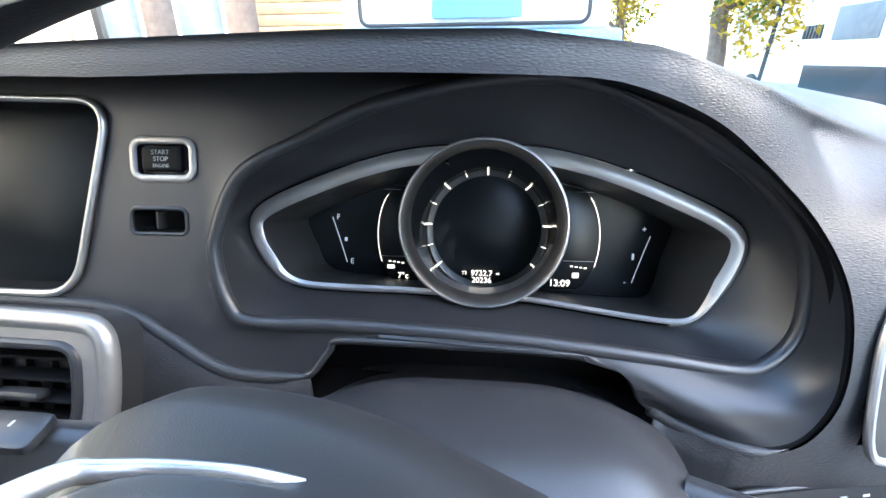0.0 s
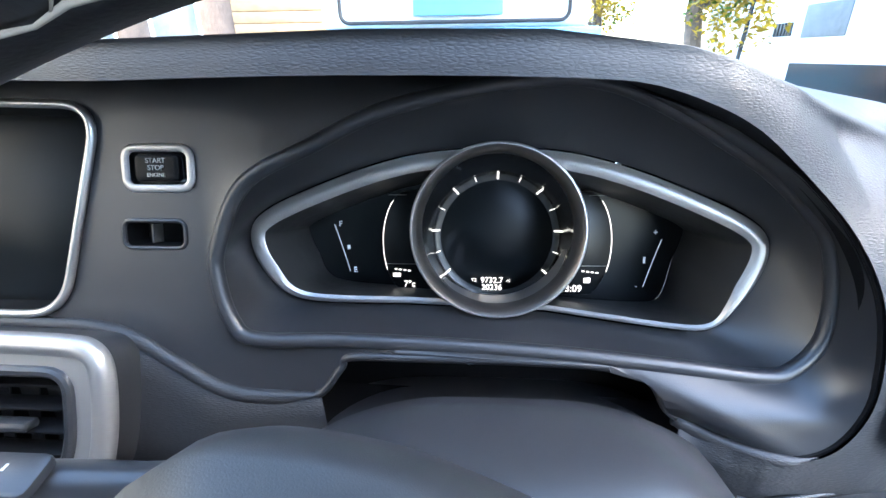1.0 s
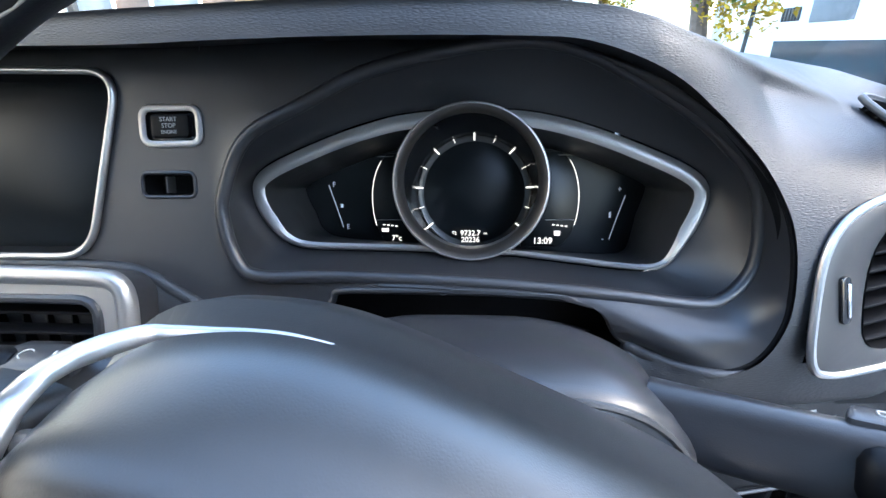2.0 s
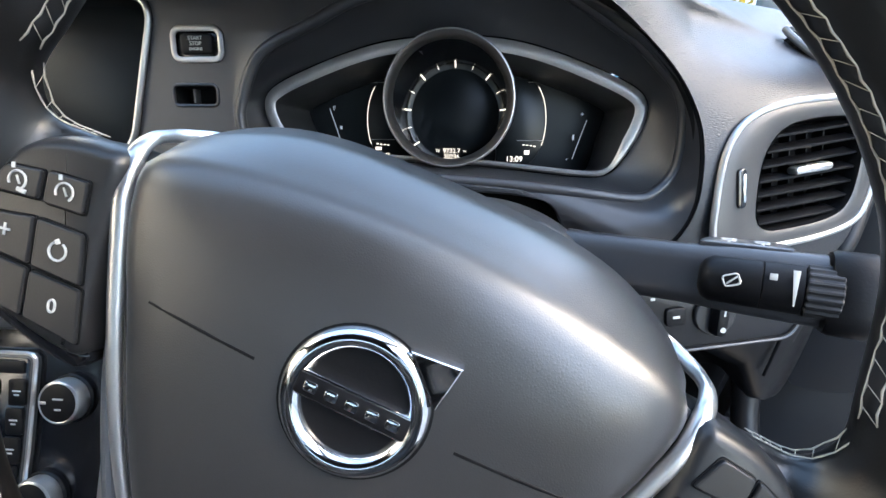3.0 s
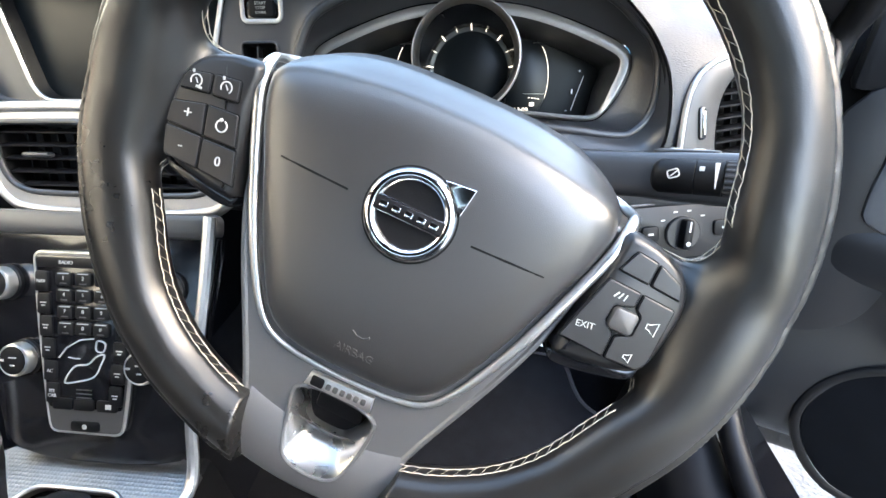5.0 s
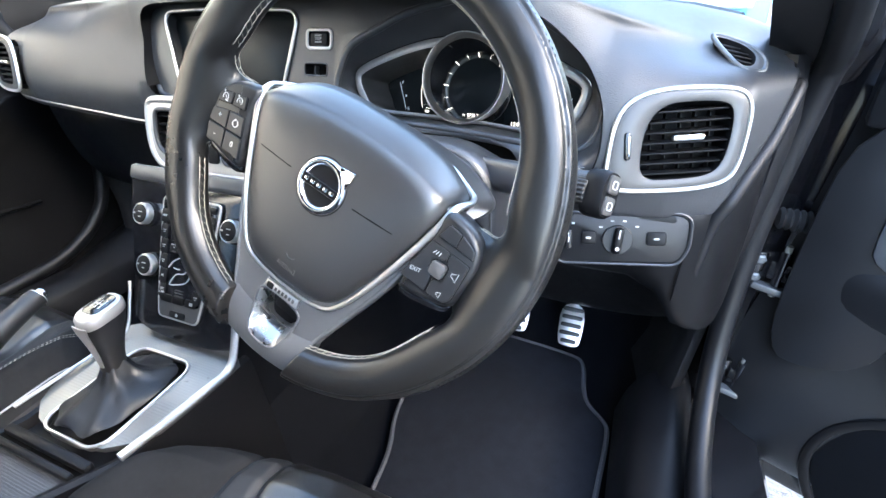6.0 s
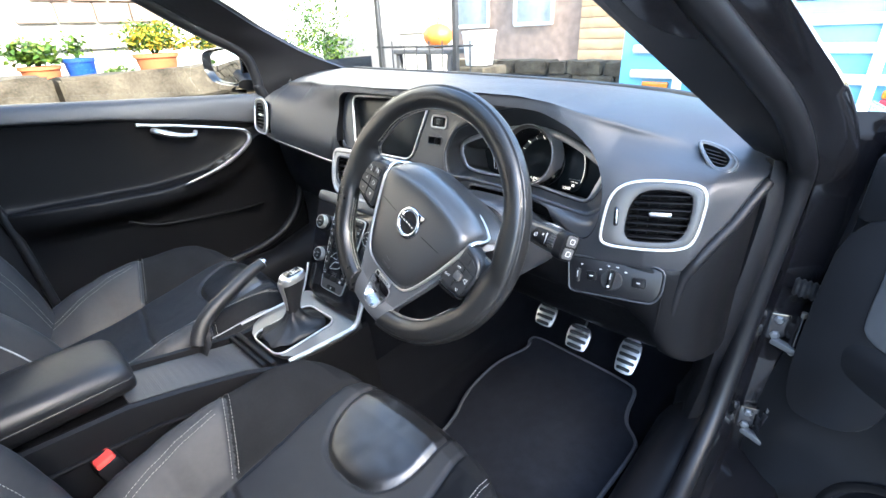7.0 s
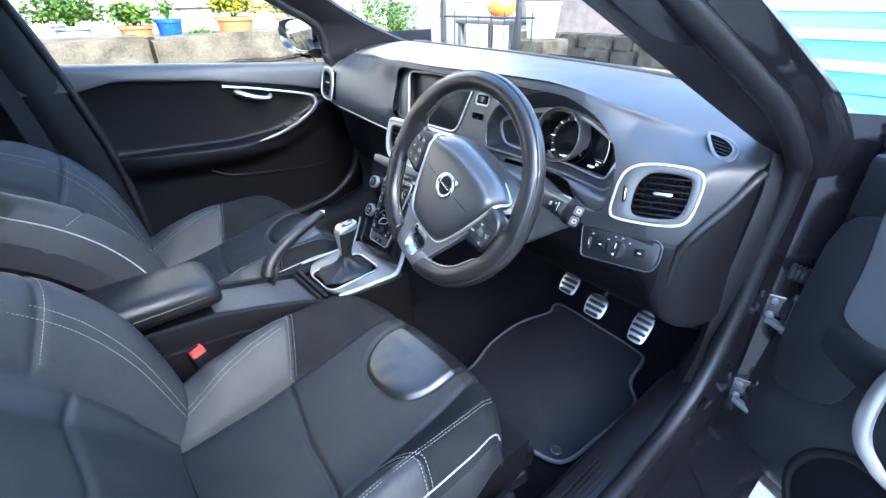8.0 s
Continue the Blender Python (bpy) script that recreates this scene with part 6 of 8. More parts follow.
def panels(fn, nu, nv, region, seams, parent, mats, names, thick, depth=0.006, width=0.0055):
    """One padded surface cut into sewn panels. fn(u, v) gives point and outward normal; region names the panel."""
    pts = []
    for j in range(nv + 1):
        row = []
        for i in range(nu + 1):
            u, v = -1 + 2 * i / nu, j / nv
            p, n = fn(u, v)
            d = min(line_d(u * 0.27, v * 0.55, S) for S in seams)
            row.append(p - n * depth * math.exp(-(d / width) ** 2) + n * (0.0022 * noise.noise(V(p.x * 14, p.y * 14, p.z * 14)) + 0.0007 * noise.noise(V(p.x * 45, p.y * 45, p.z * 45))))
        pts.append(row)
    faces = {}
    for j in range(nv):
        for i in range(nu):
            u, v = -1 + 2 * (i + 0.5) / nu, (j + 0.5) / nv
            faces.setdefault(region(u, v), []).append((i, j))
    for k, fl in faces.items():
        bm = bmesh.new()
        vm = {}

        def vert(i, j):
            if (i, j) not in vm:
                vm[i, j] = bm.verts.new(pts[j][i])
            return vm[i, j]

        for i, j in fl:
            bm.faces.new((vert(i, j), vert(i + 1, j), vert(i + 1, j + 1), vert(i, j + 1)))
        part(names[k], bm, mats[k], parent, sharp=0)


SX = 0.383
PIPING = material("worn_piping", (0.30, 0.30, 0.30), 0.5, vary=0.3, scale=30)


def build_seat():
    th = thing("car_seat", "black sports seat with leather bolsters, suede centre and pale stitching", "car seat", (SX, -0.3, 0.27), group="front seats")

    # cushion: v = 0 at the front nose, 1 at the back
    def cushion(u, v):
        au = abs(u)
        w = 0.258 * (1 - 0.12 * (max(0, 0.25 - v) / 0.25) ** 1.5)
        x = SX + u * w
        y = -0.005 - 0.515 * v - 0.085 * au ** 3.2 * (1 - v)
        z = float(np.interp(v, [0, 0.02, 0.04, 0.07, 0.1, 0.15, 0.2, 0.4, 0.7, 1], [0.40, 0.445, 0.475, 0.504, 0.518, 0.525, 0.522, 0.497, 0.465, 0.45]))
        k = min(1, max(0, (au - 0.52) / 0.36))
        rise = math.sin(k * math.pi / 2) ** 1.15
        roll = max(0, (au - 0.79) / 0.21)
        f = float(np.interp(v, [0, 0.1, 0.25, 0.5, 0.65, 0.8, 1], [0.1, 0.3, 0.65, 1.02, 1.10, 0.98, 0.6]))
        e_ = ((u * 0.27) / 0.10) ** 2 + ((v * 0.55 - 0.115) / 0.092) ** 2
        z += 0.007 * max(0.0, 1 - e_) ** 0.7
        z += 0.085 * f * rise - (0.02 + 0.035 * f) * roll ** 2.2 - 0.008 * (1 - au) ** 2 * v
        return V(x, y, z), V(0.35 * -u if 0.55 < au < 0.85 else 0.5 * u if au > 0.93 else 0, 0.5 if v < 0.06 else 0, 1).normalized()

    CUT = lambda au: float(np.interp(au, [0.525, 0.85, 1.0], [0.575, 0.445, 0.425]))
    seam_b = [(0.142, 0.03), (0.142, 0.55)]
    sL = [(-x, y) for x, y in seam_b]
    cross = [(-0.142, 0.316), (-0.2295, 0.245), (-0.27, 0.234)], [(0.142, 0.316), (0.2295, 0.245), (0.27, 0.234)]
    thigh = crom([(-0.100, 0.028, 0), (-0.099, 0.09, 0), (-0.088, 0.155, 0), (-0.055, 0.196, 0), (0.0, 0.207, 0), (0.055, 0.196, 0), (0.088, 0.155, 0), (0.099, 0.09, 0), (0.100, 0.028, 0)], 5)
    thigh = [(p.x, p.y) for p in thigh]
    mid = [(-0.142, 0.328), (0.0, 0.362), (0.142, 0.372)]
    nose = [(-0.27, 0.03), (0.27, 0.03)]

    def region(u, v):
        x, y = u * 0.27, v * 0.55
        if abs(x) > 0.142 and v > CUT(abs(u)):
            return "b" + ("l" if x < 0 else "r")
        if abs(x) > 0.142 and y >= 0.03:
            return "s" + ("l" if x < 0 else "r")
        if inside(thigh, x, y):
            return "t"
        if y < 0.03:
            return "n"
        return "c"

    panels(cushion, 216, 200, region, [seam_b, sL, *cross, thigh, mid, nose], th, {"bl": SEATL, "br": SEATL, "t": WORNL, "n": SUEDE, "c": CENTRE, "sl": SUEDE, "sr": SUEDE}, {"bl": "side_bolster", "br": "side_bolster", "sl": "bolster_front", "sr": "bolster_front", "t": "thigh_panel", "n": "nose_panel", "c": "cushion_centre"}, 0.02)
    # skirts under the cushion
    edge = [cushion(-1, v)[0] for v in np.linspace(1, 0, 24)] + [cushion(u, 0)[0] for u in np.linspace(-1, 1, 30)][1:-1] + [cushion(1, v)[0] for v in np.linspace(0, 1, 24)]
    low = [V(SX + (p.x - SX) * 0.97, p.y - (0.02 if p.y > -0.1 else 0), 0.42 if p.y < -0.05 else 0.425) for p in edge]
    part("skirt", skin([edge, [a.lerp(b, 0.5) + V((a.x - SX) * 0.04, 0.004, 0) for a, b in zip(edge, low)], low]), SEATL, th, sharp=50)
    part("base_frame", loft([[V(SX + sx * 0.235, y, z) for sx, y in ((-1, -0.03), (1, -0.03), (1, -0.52), (-1, -0.52))] for z in (0.33, 0.43)]), BLACK, th)
    for s in (-1, 1):
        part("seat_rail", rbox((0.035, 0.56, 0.05), 0.008, pose(SX + s * 0.19, -0.24, 0.295)), BLACK, th)
    for s in (-1, 1):
        for o in (-0.013, 0.013):
            if s < 0:
                P = [cushion(-float(np.interp(v, [0.5, 0.74, 0.96], [0.79, 0.75, 0.67])) + o, v)[0] + V(0, 0, 0.0006) for v in np.linspace(0.52, 0.99, 80)]
            else:
                P = [cushion(0.80 + o, v)[0] + V(0, 0, 0.0004) for v in np.linspace(0.10, 0.99, 80)]
            stitches(P, THREADS, th, 0.0056, 0.0038, 0.0005)
        for o in (-0.011, 0.011):
            P = [cushion(s * u, CUT(u) + o)[0] + V(0, 0, 0.0007) for u in np.linspace(0.54, 0.97, 40)]
            stitches(P, THREADS, th, 0.0056, 0.0038, 0.0005)
        # piping along the outer edge of the bolster
        part("piping", tube([cushion(s * 0.97, v)[0] + V(0, 0, 0.001) for v in np.linspace(0.05, 0.98, 40)], 0.0013, 6), PIPING, th, "worn pale piping")

    # backrest: v = 0 at the bottom
    lean = radians(42.7)
    bd, bn = V(0, -math.sin(lean), math.cos(lean)), V(0, math.cos(lean), math.sin(lean))

    def backrest(u, v):
        au = abs(u)
        w = 0.252 + 0.032 * math.sin(math.pi * min(1, v * 1.25)) - 0.11 * max(0, v - 0.62) / 0.38
        h = 0.62 * v
        k = min(1, max(0, (au - 0.42) / 0.42))
        bol = 0.136 * k * k * (3 - 2 * k) * math.sin(math.pi * (0.16 + 0.80 * v))
        o = 0.035 * math.sin(math.pi * min(1, v * 1.1)) - 0.05 * max(0, v - 0.9) / 0.1
        o += bol - 0.075 * max(0, (au - 0.84) / 0.16) ** 2.2
        p = V(SX + u * w, -0.521, 0.461) + bd * h + bn * o
        return p, (bn + V(-0.35 * u if au > 0.6 else 0, 0, 0)).normalized()

    sb_ = [(0.144, 0.0), (0.150, 0.10), (0.152, 0.20), (0.152, 0.28), (0.147, 0.36), (0.13, 0.47), (0.10, 0.55)]
    sbl = [(-x, y) for x, y in sb_]
    cr = [(-0.158, 0.22), (-0.243, 0.275), (-0.27, 0.28)], [(0.158, 0.22), (0.243, 0.275), (0.27, 0.28)]
    mid_ = [(-0.155, 0.17), (0, 0.15), (0.155, 0.17)]

    def bregion(u, v):
        x, y = u * 0.27, v * 0.55
        lim = float(np.interp(y, [p[1] for p in sb_], [p[0] for p in sb_]))
        if abs(x) < lim:
            return "c"
        return "b" + ("l" if x < 0 else "r")

    panels(backrest, 180, 160, bregion, [sb_, sbl, *cr, mid_], th, {"bl": SEATL, "br": SEATL, "c": CENTRE}, {"bl": "back_bolster", "br": "back_bolster", "c": "back_centre"}, 0.02)
    rear = []
    for u in np.linspace(-1, 1, 25):
        rear.append([backrest(u, v)[0] - bn * (0.09 * (1 - 0.5 * abs(u) ** 4)) if 0 < v < 1 else backrest(u, v)[0] - bn * 0.05 for v in np.linspace(0, 1, 30)])
    part("back_shell", skin(rear), SEATL, th, sharp=60)
    for s in (-1, 1):
        part("back_side", skin([[backrest(s, v)[0] for v in np.linspace(0, 1, 30)], [backrest(s, v)[0] - bn * 0.045 for v in np.linspace(0, 1, 30)]]), SEATL, th)
        for o in (-0.0042, 0.0042):
            P = []
            for k in range(90):
                y = 0.005 + 0.50 * k / 89
                lim = float(np.interp(y, [p[1] for p in sb_], [p[0] for p in sb_]))
                q, nn = backrest(s * min(0.92, (lim + 0.039 + o) / 0.27), y / 0.55)
                P.append(q + nn * 0.0005)
            stitches(P, THREADS, th, 0.0056, 0.0038, 0.00045)
        P = []
        for k in range(26):
            q, nn = backrest(s * (0.160 + 0.095 * k / 25) / 0.27, (0.217 + 0.06 * k / 25) / 0.55)
            P.append(q + nn * 0.0004)
        stitches(P, THREADS, th, 0.0056, 0.0038, 0.00045)
        part("piping", tube([backrest(s * 0.955, v)[0] + bn * 0.001 for v in np.linspace(0.03, 0.95, 50)], 0.0013, 6), PIPING, th, "worn pale piping")
    # headrest
    hc = V(SX, -0.521, 0.461) + bd * 0.70 + bn * 0.02
    bm = rbox((0.25, 0.09, 0.17), 0.04, Matrix.Translation(hc) @ pose(0, 0, 0, 22), 4)
    part("headrest", bm, SEATL, th)
    for s in (-1, 1):
        part("headrest_post", tube([hc + V(s * 0.06, 0, 0) - bd * 0.13, hc + V(s * 0.06, 0, 0) - bd * 0.06], 0.006, 10), CHROME, th)
    part("adjust_lever", rbox((0.022, 0.10, 0.03), 0.008, pose(SX + 0.262, -0.15, 0.37)), BLACK, th)
    return th


seat = build_seat()
p_seat = copy_thing(seat, Matrix.Translation((2 * CX - SX, -0.215, 0.27)))
tagged(p_seat, "black leather and suede sports seat beside the passenger door")
bk = thing("seat_belt_buckle", "black seat belt buckle with a red release button", "seat belt buckle", (0.108, -0.43, 0.5))
bkm = pose(0.108, -0.43, 0.520, 12, -4, 6)
part("housing", rbox((0.046, 0.034, 0.075), 0.007, bkm @ Matrix.Translation((0, 0, -0.02))), BLACK, bk)
part("release_button", rbox((0.040, 0.027, 0.014), 0.004, bkm @ Matrix.Translation((0, 0, 0.018))), REDP, bk, "red release button")
part("stalk", rbox((0.02, 0.03, 0.12), 0.004, bkm @ Matrix.Translation((0, 0, -0.11))), BLACK, bk)
lv = thing("seat_lever", "black plastic seat rail end cover by the sill", "seat lever", (0.60, -0.02, 0.3))
part("cover", rbox((0.055, 0.05, 0.035), 0.008, pose(0.595, -0.045, 0.325, 12, 0, -15)), BLACK, lv)
part("clip", rbox((0.03, 0.03, 0.02), 0.004, pose(0.60, -0.075, 0.312)), SATIN, lv)


# ---- pedals and floor ----
def pedal(x, y, z, w, h, ribs, label):
    th = thing("pedal", label, "pedal", (x, y, z), group="foot pedals")
    m = plane_frame(V(x, y, z), (1, 0, 0), V(0.05, -0.75, 0.66))
    o = round_out([(-w / 2, h / 2), (-w * 0.42, -h * 0.42), (-w * 0.2, -h / 2), (w * 0.3, -h / 2), (w / 2, -h * 0.40), (w / 2, h / 2)], 2)
    part("plate", slab(o, 0.006, m, 0.002), SILVER, th, "brushed metal plate")
    for k in range(ribs):
        yy = h * 0.36 - k * h * 0.74 / (ribs - 1)
        part("rib", slab(rr(w * (0.80 if k < ribs - 1 else 0.62), 0.0094, 0.004, 3, 0.001, yy), 0.004, m @ Matrix.Translation((0, 0, 0.005)), 0.0012), RUBBER, th, "black rubber rib")
    part("arm", tube([m @ V(0, 0, -0.002), m @ V(0, 0.02, -0.03), V(x, y + 0.10, z + 0.10), V(x, y + 0.12, z + 0.22)], 0.008, 8), BLACK, th)
    return th


pedal(0.315, 0.530, 0.375, 0.058, 0.066, 4, "brushed metal clutch pedal with black rubber ribs")
pedal(0.428, 0.495, 0.370, 0.062, 0.066, 4, "brushed metal brake pedal with black rubber ribs")
pedal(0.542, 0.548, 0.335, 0.055, 0.095, 5, "tall brushed metal accelerator pedal with rubber ribs")
mat_ = thing("floor_mat", "black carpet floor mat with an edge binding and stitching", "floor mat", (0.45, 0.3, 0.255))
mo_ = [(0.290, 0.165), (0.262, 0.23), (0.252, 0.30), (0.250, 0.40), (0.285, 0.50), (0.262, 0.535), (0.275, 0.56), (0.40, 0.55), (0.565, 0.535), (0.585, 0.515), (0.592, 0.44), (0.606, 0.40), (0.640, 0.372), (0.650, 0.345), (0.640, 0.20), (0.636, 0.10), (0.60, 0.07), (0.50, 0.060), (0.46, -0.02), (0.33, -0.03), (0.30, 0.06)]
mo_s = round_out(mo_, 3)
MATC = material("mat_carpet", (0.0095, 0.0105, 0.0135), 0.95, bump=0.9, bscale=1100, vary=0.3, scale=40, spec=0.1)
part("carpet", slab(mo_s, 0.012, pose(0, 0, 0.251), 0.003), MATC, mat_)
part("binding", hoop(mo_s, 0.005, pose(0, 0, 0.2605), 8), material("mat_binding", (0.04, 0.04, 0.044), 0.7, vary=0.15, bump=0.3, bscale=900), mat_, "bound edge")
stitches([V(x, y, 0.2655) for x, y in mo_s], material("dark_thread", (0.10, 0.10, 0.11), 0.8), mat_, 0.007, 0.0045, 0.0006)
part("fixing", revolve([(0.012, 0), (0.012, 0.003), (0.009, 0.0045), (0.004, 0.003), (0.0001, 0.003)], 20, pose(0.60, 0.105, 0.261)), RUBBER, mat_)


# ---- car shell ----
def slab_box(name, size, at, mat, label, category, kind="structure", rot=(0, 0, 0), r=0.01):
    ob = part(name, rbox(size, r, pose(*at, *rot)), mat)
    return tagged(ob, label, category, kind=kind)


# carpeted floor pan with toe board and tunnel
rows = []
for y, z in ((-1.6, 0.225), (-0.6, 0.225), (0.45, 0.225), (0.60, 0.245), (0.70, 0.32), (0.80, 0.50), (0.82, 0.70), (0.80, 0.80)):
    rows.append([V(x, y, z + dz) for x, dz in ((-0.70, 0.10), (-0.66, 0.02), (-0.60, 0.0), (-0.12, 0.0), (-0.08, 0.02), (-0.05, 0.17), (0.12, 0.17), (0.15, 0.02), (0.19, 0.0), (0.64, 0.0), (0.685, 0.02), (0.72, 0.10))])
fl = part("floor", skin(rows, 0.02), CARPET, sharp=60)
tagged(fl, "black carpeted car floor and toe board", "floor", kind="structure")


def mirror_x(p):
    """The passenger's side: mirrored in the car's middle plane, which stands a little askew."""
    x = 2 * CX - p.x
    return V(x, p.y + 0.055 * (0.4 - x), p.z + 0.03 * (0.4 - x))


def roof_line(y):
    """Right edge of the roof opening: x and height."""
    return float(np.interp(y, [-1.6, -0.9, -0.55, -0.3], [0.50, 0.53, 0.535, 0.525])), float(np.interp(y, [-1.6, -0.9, -0.55, -0.3], [1.30, 1.37, 1.38, 1.335]))


rows = []
for y in np.linspace(-1.6, -0.28, 14):
    x, z = roof_line(y)
    rows.append([V(CX + (x - CX) * t, y, z + 0.055 * (1 - t * t)) for t in np.linspace(-1, 1, 15)])
ceil = part("ceiling", skin(rows, 0.03), HEAD, sharp=60)
tagged(ceil, "charcoal fabric car headliner", "ceiling", kind="structure")
rows = []
for y in np.linspace(-1.62, -0.26, 14):
    x, z = roof_line(y)
    rows.append([V(CX + (x + 0.045 - CX) * t, y, z + 0.05 + 0.065 * (1 - t * t)) for t in np.linspace(-1, 1, 15)])
rf = part("roof", skin(rows, 0.01), PAINT, sharp=60)
tagged(rf, "black painted car roof", "roof", kind="structure")

# front pillars: trim, rubber door seal and painted outer skin
for s, nm in ((1, "driver"), (-1, "passenger")):
    f = (lambda p: p) if s > 0 else mirror_x
    pil = thing("front_pillar", "dark windscreen pillar trim with rubber door seal and black paint outside, on the %s side" % nm, "car pillar", tuple(f(V(0.74, 0.3, 0.95))), kind="structure")
    if s > 0:
        front = [V(0.748, 0.445, 0.878), V(0.735, 0.40, 0.903), V(0.706, 0.30, 0.958), V(0.677, 0.20, 1.013), V(0.648, 0.10, 1.068), V(0.619, 0.0, 1.123), V(0.590, -0.10, 1.178), V(0.561, -0.20, 1.232), V(0.532, -0.30, 1.287), V(0.503, -0.40, 1.335), V(0.505, -0.6, 1.35)]
        rear = [V(0.782, 0.385, 0.86), V(0.783, 0.352, 0.912), V(0.758, 0.28, 0.99), V(0.722, 0.20, 1.05), V(0.675, 0.10, 1.122), V(0.625, 0.0, 1.192), V(0.577, -0.10, 1.262), V(0.535, -0.20, 1.325), V(0.515, -0.30, 1.36), V(0.512, -0.40, 1.375), V(0.51, -0.6, 1.385)]
        o = 1
    else:
        front = [V(-0.69, 0.74, 0.955), V(-0.662, 0.68, 0.979), V(-0.657, 0.60, 1.008), V(-0.655, 0.502, 1.047), V(-0.653, 0.42, 1.09), V(-0.648, 0.341, 1.132), V(-0.61, 0.22, 1.195), V(-0.56, 0.06, 1.27), V(-0.51, -0.10, 1.335), V(-0.48, -0.3, 1.37), V(-0.47, -0.6, 1.39)]
        rear = [V(-0.715, 0.365, 0.92), V(-0.715, 0.358, 0.95), V(-0.716, 0.352, 0.99), V(-0.716, 0.327, 1.052), V(-0.715, 0.26, 1.092), V(-0.712, 0.18, 1.134), V(-0.685, 0.05, 1.21), V(-0.65, -0.10, 1.285), V(-0.60, -0.25, 1.345), V(-0.55, -0.4, 1.39), V(-0.53, -0.6, 1.41)]
        o = -1
    front, rear = crom(front, 5), crom(rear, 5)
    rows, outer = [], []
    for i, (p, q) in enumerate(zip(front, rear)):
        inn = V(-o * 0.45, -0.7, 0.2) * 0.012
        rows.append([p + V(o * 0.004, 0.03, -0.004), p + V(0, 0.004, 0), p + inn * 0.7, p.lerp(q, 0.25) + inn * 1.5, p.lerp(q, 0.5) + inn * 1.7, p.lerp(q, 0.75) + inn * 1.3, q + inn * 0.3, q + V(o * 0.016, 0.012, 0.006)])
        if s > 0:
            outer.append([q + V(0.014, 0.012, 0.006), q + V(0.022, 0.016, 0.014), q + V(0.031, 0.017, 0.018), q + V(0.048, 0.031, 0.023), q + V(0.053, 0.052, 0.018), p + V(0.037, 0.055, 0.0), p + V(0.012, 0.034, -0.004)])
        else:
            outer.append([q + V(-0.014, 0.012, 0.006), q + V(-0.03, 0.02, 0.012), q + V(-0.05, 0.05, 0.01), p.lerp(q, 0.5) + V(-0.06, 0.06, 0.0), p + V(-0.03, 0.05, -0.01), p + V(-0.006, 0.034, -0.006)])
    part("trim", skin(rows), PILLAR, pil, "dark grey pillar trim", sharp=60)
    part("outer_skin", skin(outer), PAINT, pil, "glossy black painted skin", sharp=50)
    body = [V(0.768, -0.55, 0.365), V(0.768, -0.2, 0.36), V(0.768, 0.05, 0.362), V(0.77, 0.22, 0.385), V(0.775, 0.33, 0.46), V(0.778, 0.375, 0.58), V(0.782, 0.385, 0.72)]
    line = crom([f(p) for p in body] + [q + V(o * 0.006, -0.006, 0.002) for q in rear[2::4]], 5)
    part("door_seal", tube([q + f(V(-0.006, 0, 0)) - f(V(0, 0, 0)) for q in line], 0.0165, 16), PILLAR, pil, "black rubber door seal", sharp=0)
    # trim below the dash end, down to the sill
    rows = []
    for z, x0, y0 in ((0.915, 0.742, 0.345), (0.85, 0.748, 0.33), (0.76, 0.745, 0.322), (0.66, 0.738, 0.332), (0.56, 0.733, 0.352), (0.47, 0.728, 0.36), (0.40, 0.72, 0.35), (0.33, 0.70, 0.36)):
        rows.append([f(V(x0 - 0.03, y0 + 0.16, z)), f(V(x0 - 0.012, y0 + 0.05, z)), f(V(x0 - 0.004, y0 + 0.012, z)), f(V(x0 + 0.008, y0 + 0.004, z)), f(V(x0 + 0.022, y0 + 0.012, z)), f(V(x0 + 0.030, y0 + 0.045, z)), f(V(x0 + 0.03, y0 + 0.12, z))])
    part("kick_panel", skin(rows), PILLAR, pil, sharp=60)
    # painted inner body with the hinge face
    rows = []
    for z in (0.28, 0.45, 0.65, 0.85, 0.93, 0.97):
        rows.append([f(V(x, y, z)) for x, y in ((0.752, 0.40), (0.768, 0.372), (0.785, 0.40), (0.800, 0.455), (0.835, 0.475), (0.87, 0.48), (0.905, 0.50), (0.92, 0.60), (0.925, 0.9))])
    part("hinge_face", skin(rows), PAINT, pil, "black painted door frame", sharp=30)
    # sill
    sill = thing("sill", "black ribbed plastic sill trim with painted step", "car sill", tuple(f(V(0.72, 0, 0.35))), kind="structure")
    rows = []
    for y in np.linspace(-0.75, 0.40, 24):
        k = max(0, (y - 0.2) / 0.2)
        rows.append([f(V(x, y, z)) for x, z in ((0.655, 0.27), (0.668, 0.33), (0.685, 0.352 + 0.02 * k), (0.72, 0.358 + 0.05 * k), (0.748, 0.356 + 0.06 * k), (0.762, 0.345 + 0.05 * k))])
    part("sill_trim", skin(rows), PILLAR, sill, sharp=60)
    for k in range(5):
        part("groove", tube([f(V(0.700 + 0.008 * k, y, 0.3585)) for y in (-0.3, -0.05, 0.08)], 0.0012, 6), DARK, sill)
    rows = []
    for y in np.linspace(-0.85, 0.45, 12):
        rows.append([f(V(x, y, z)) for x, z in ((0.775, 0.365), (0.79, 0.35), (0.80, 0.30), (0.84, 0.29), (0.89, 0.28), (0.915, 0.23), (0.90, 0.17), (0.80, 0.16))])
    part("painted_step", skin(rows), PAINT, sill, sharp=40)
    # centre pillar
    bp = thing("centre_pillar", "grey and black trimmed centre pillar between the doors", "car pillar", tuple(f(V(0.72, -0.75, 0.4))), kind="structure")
    rings = []
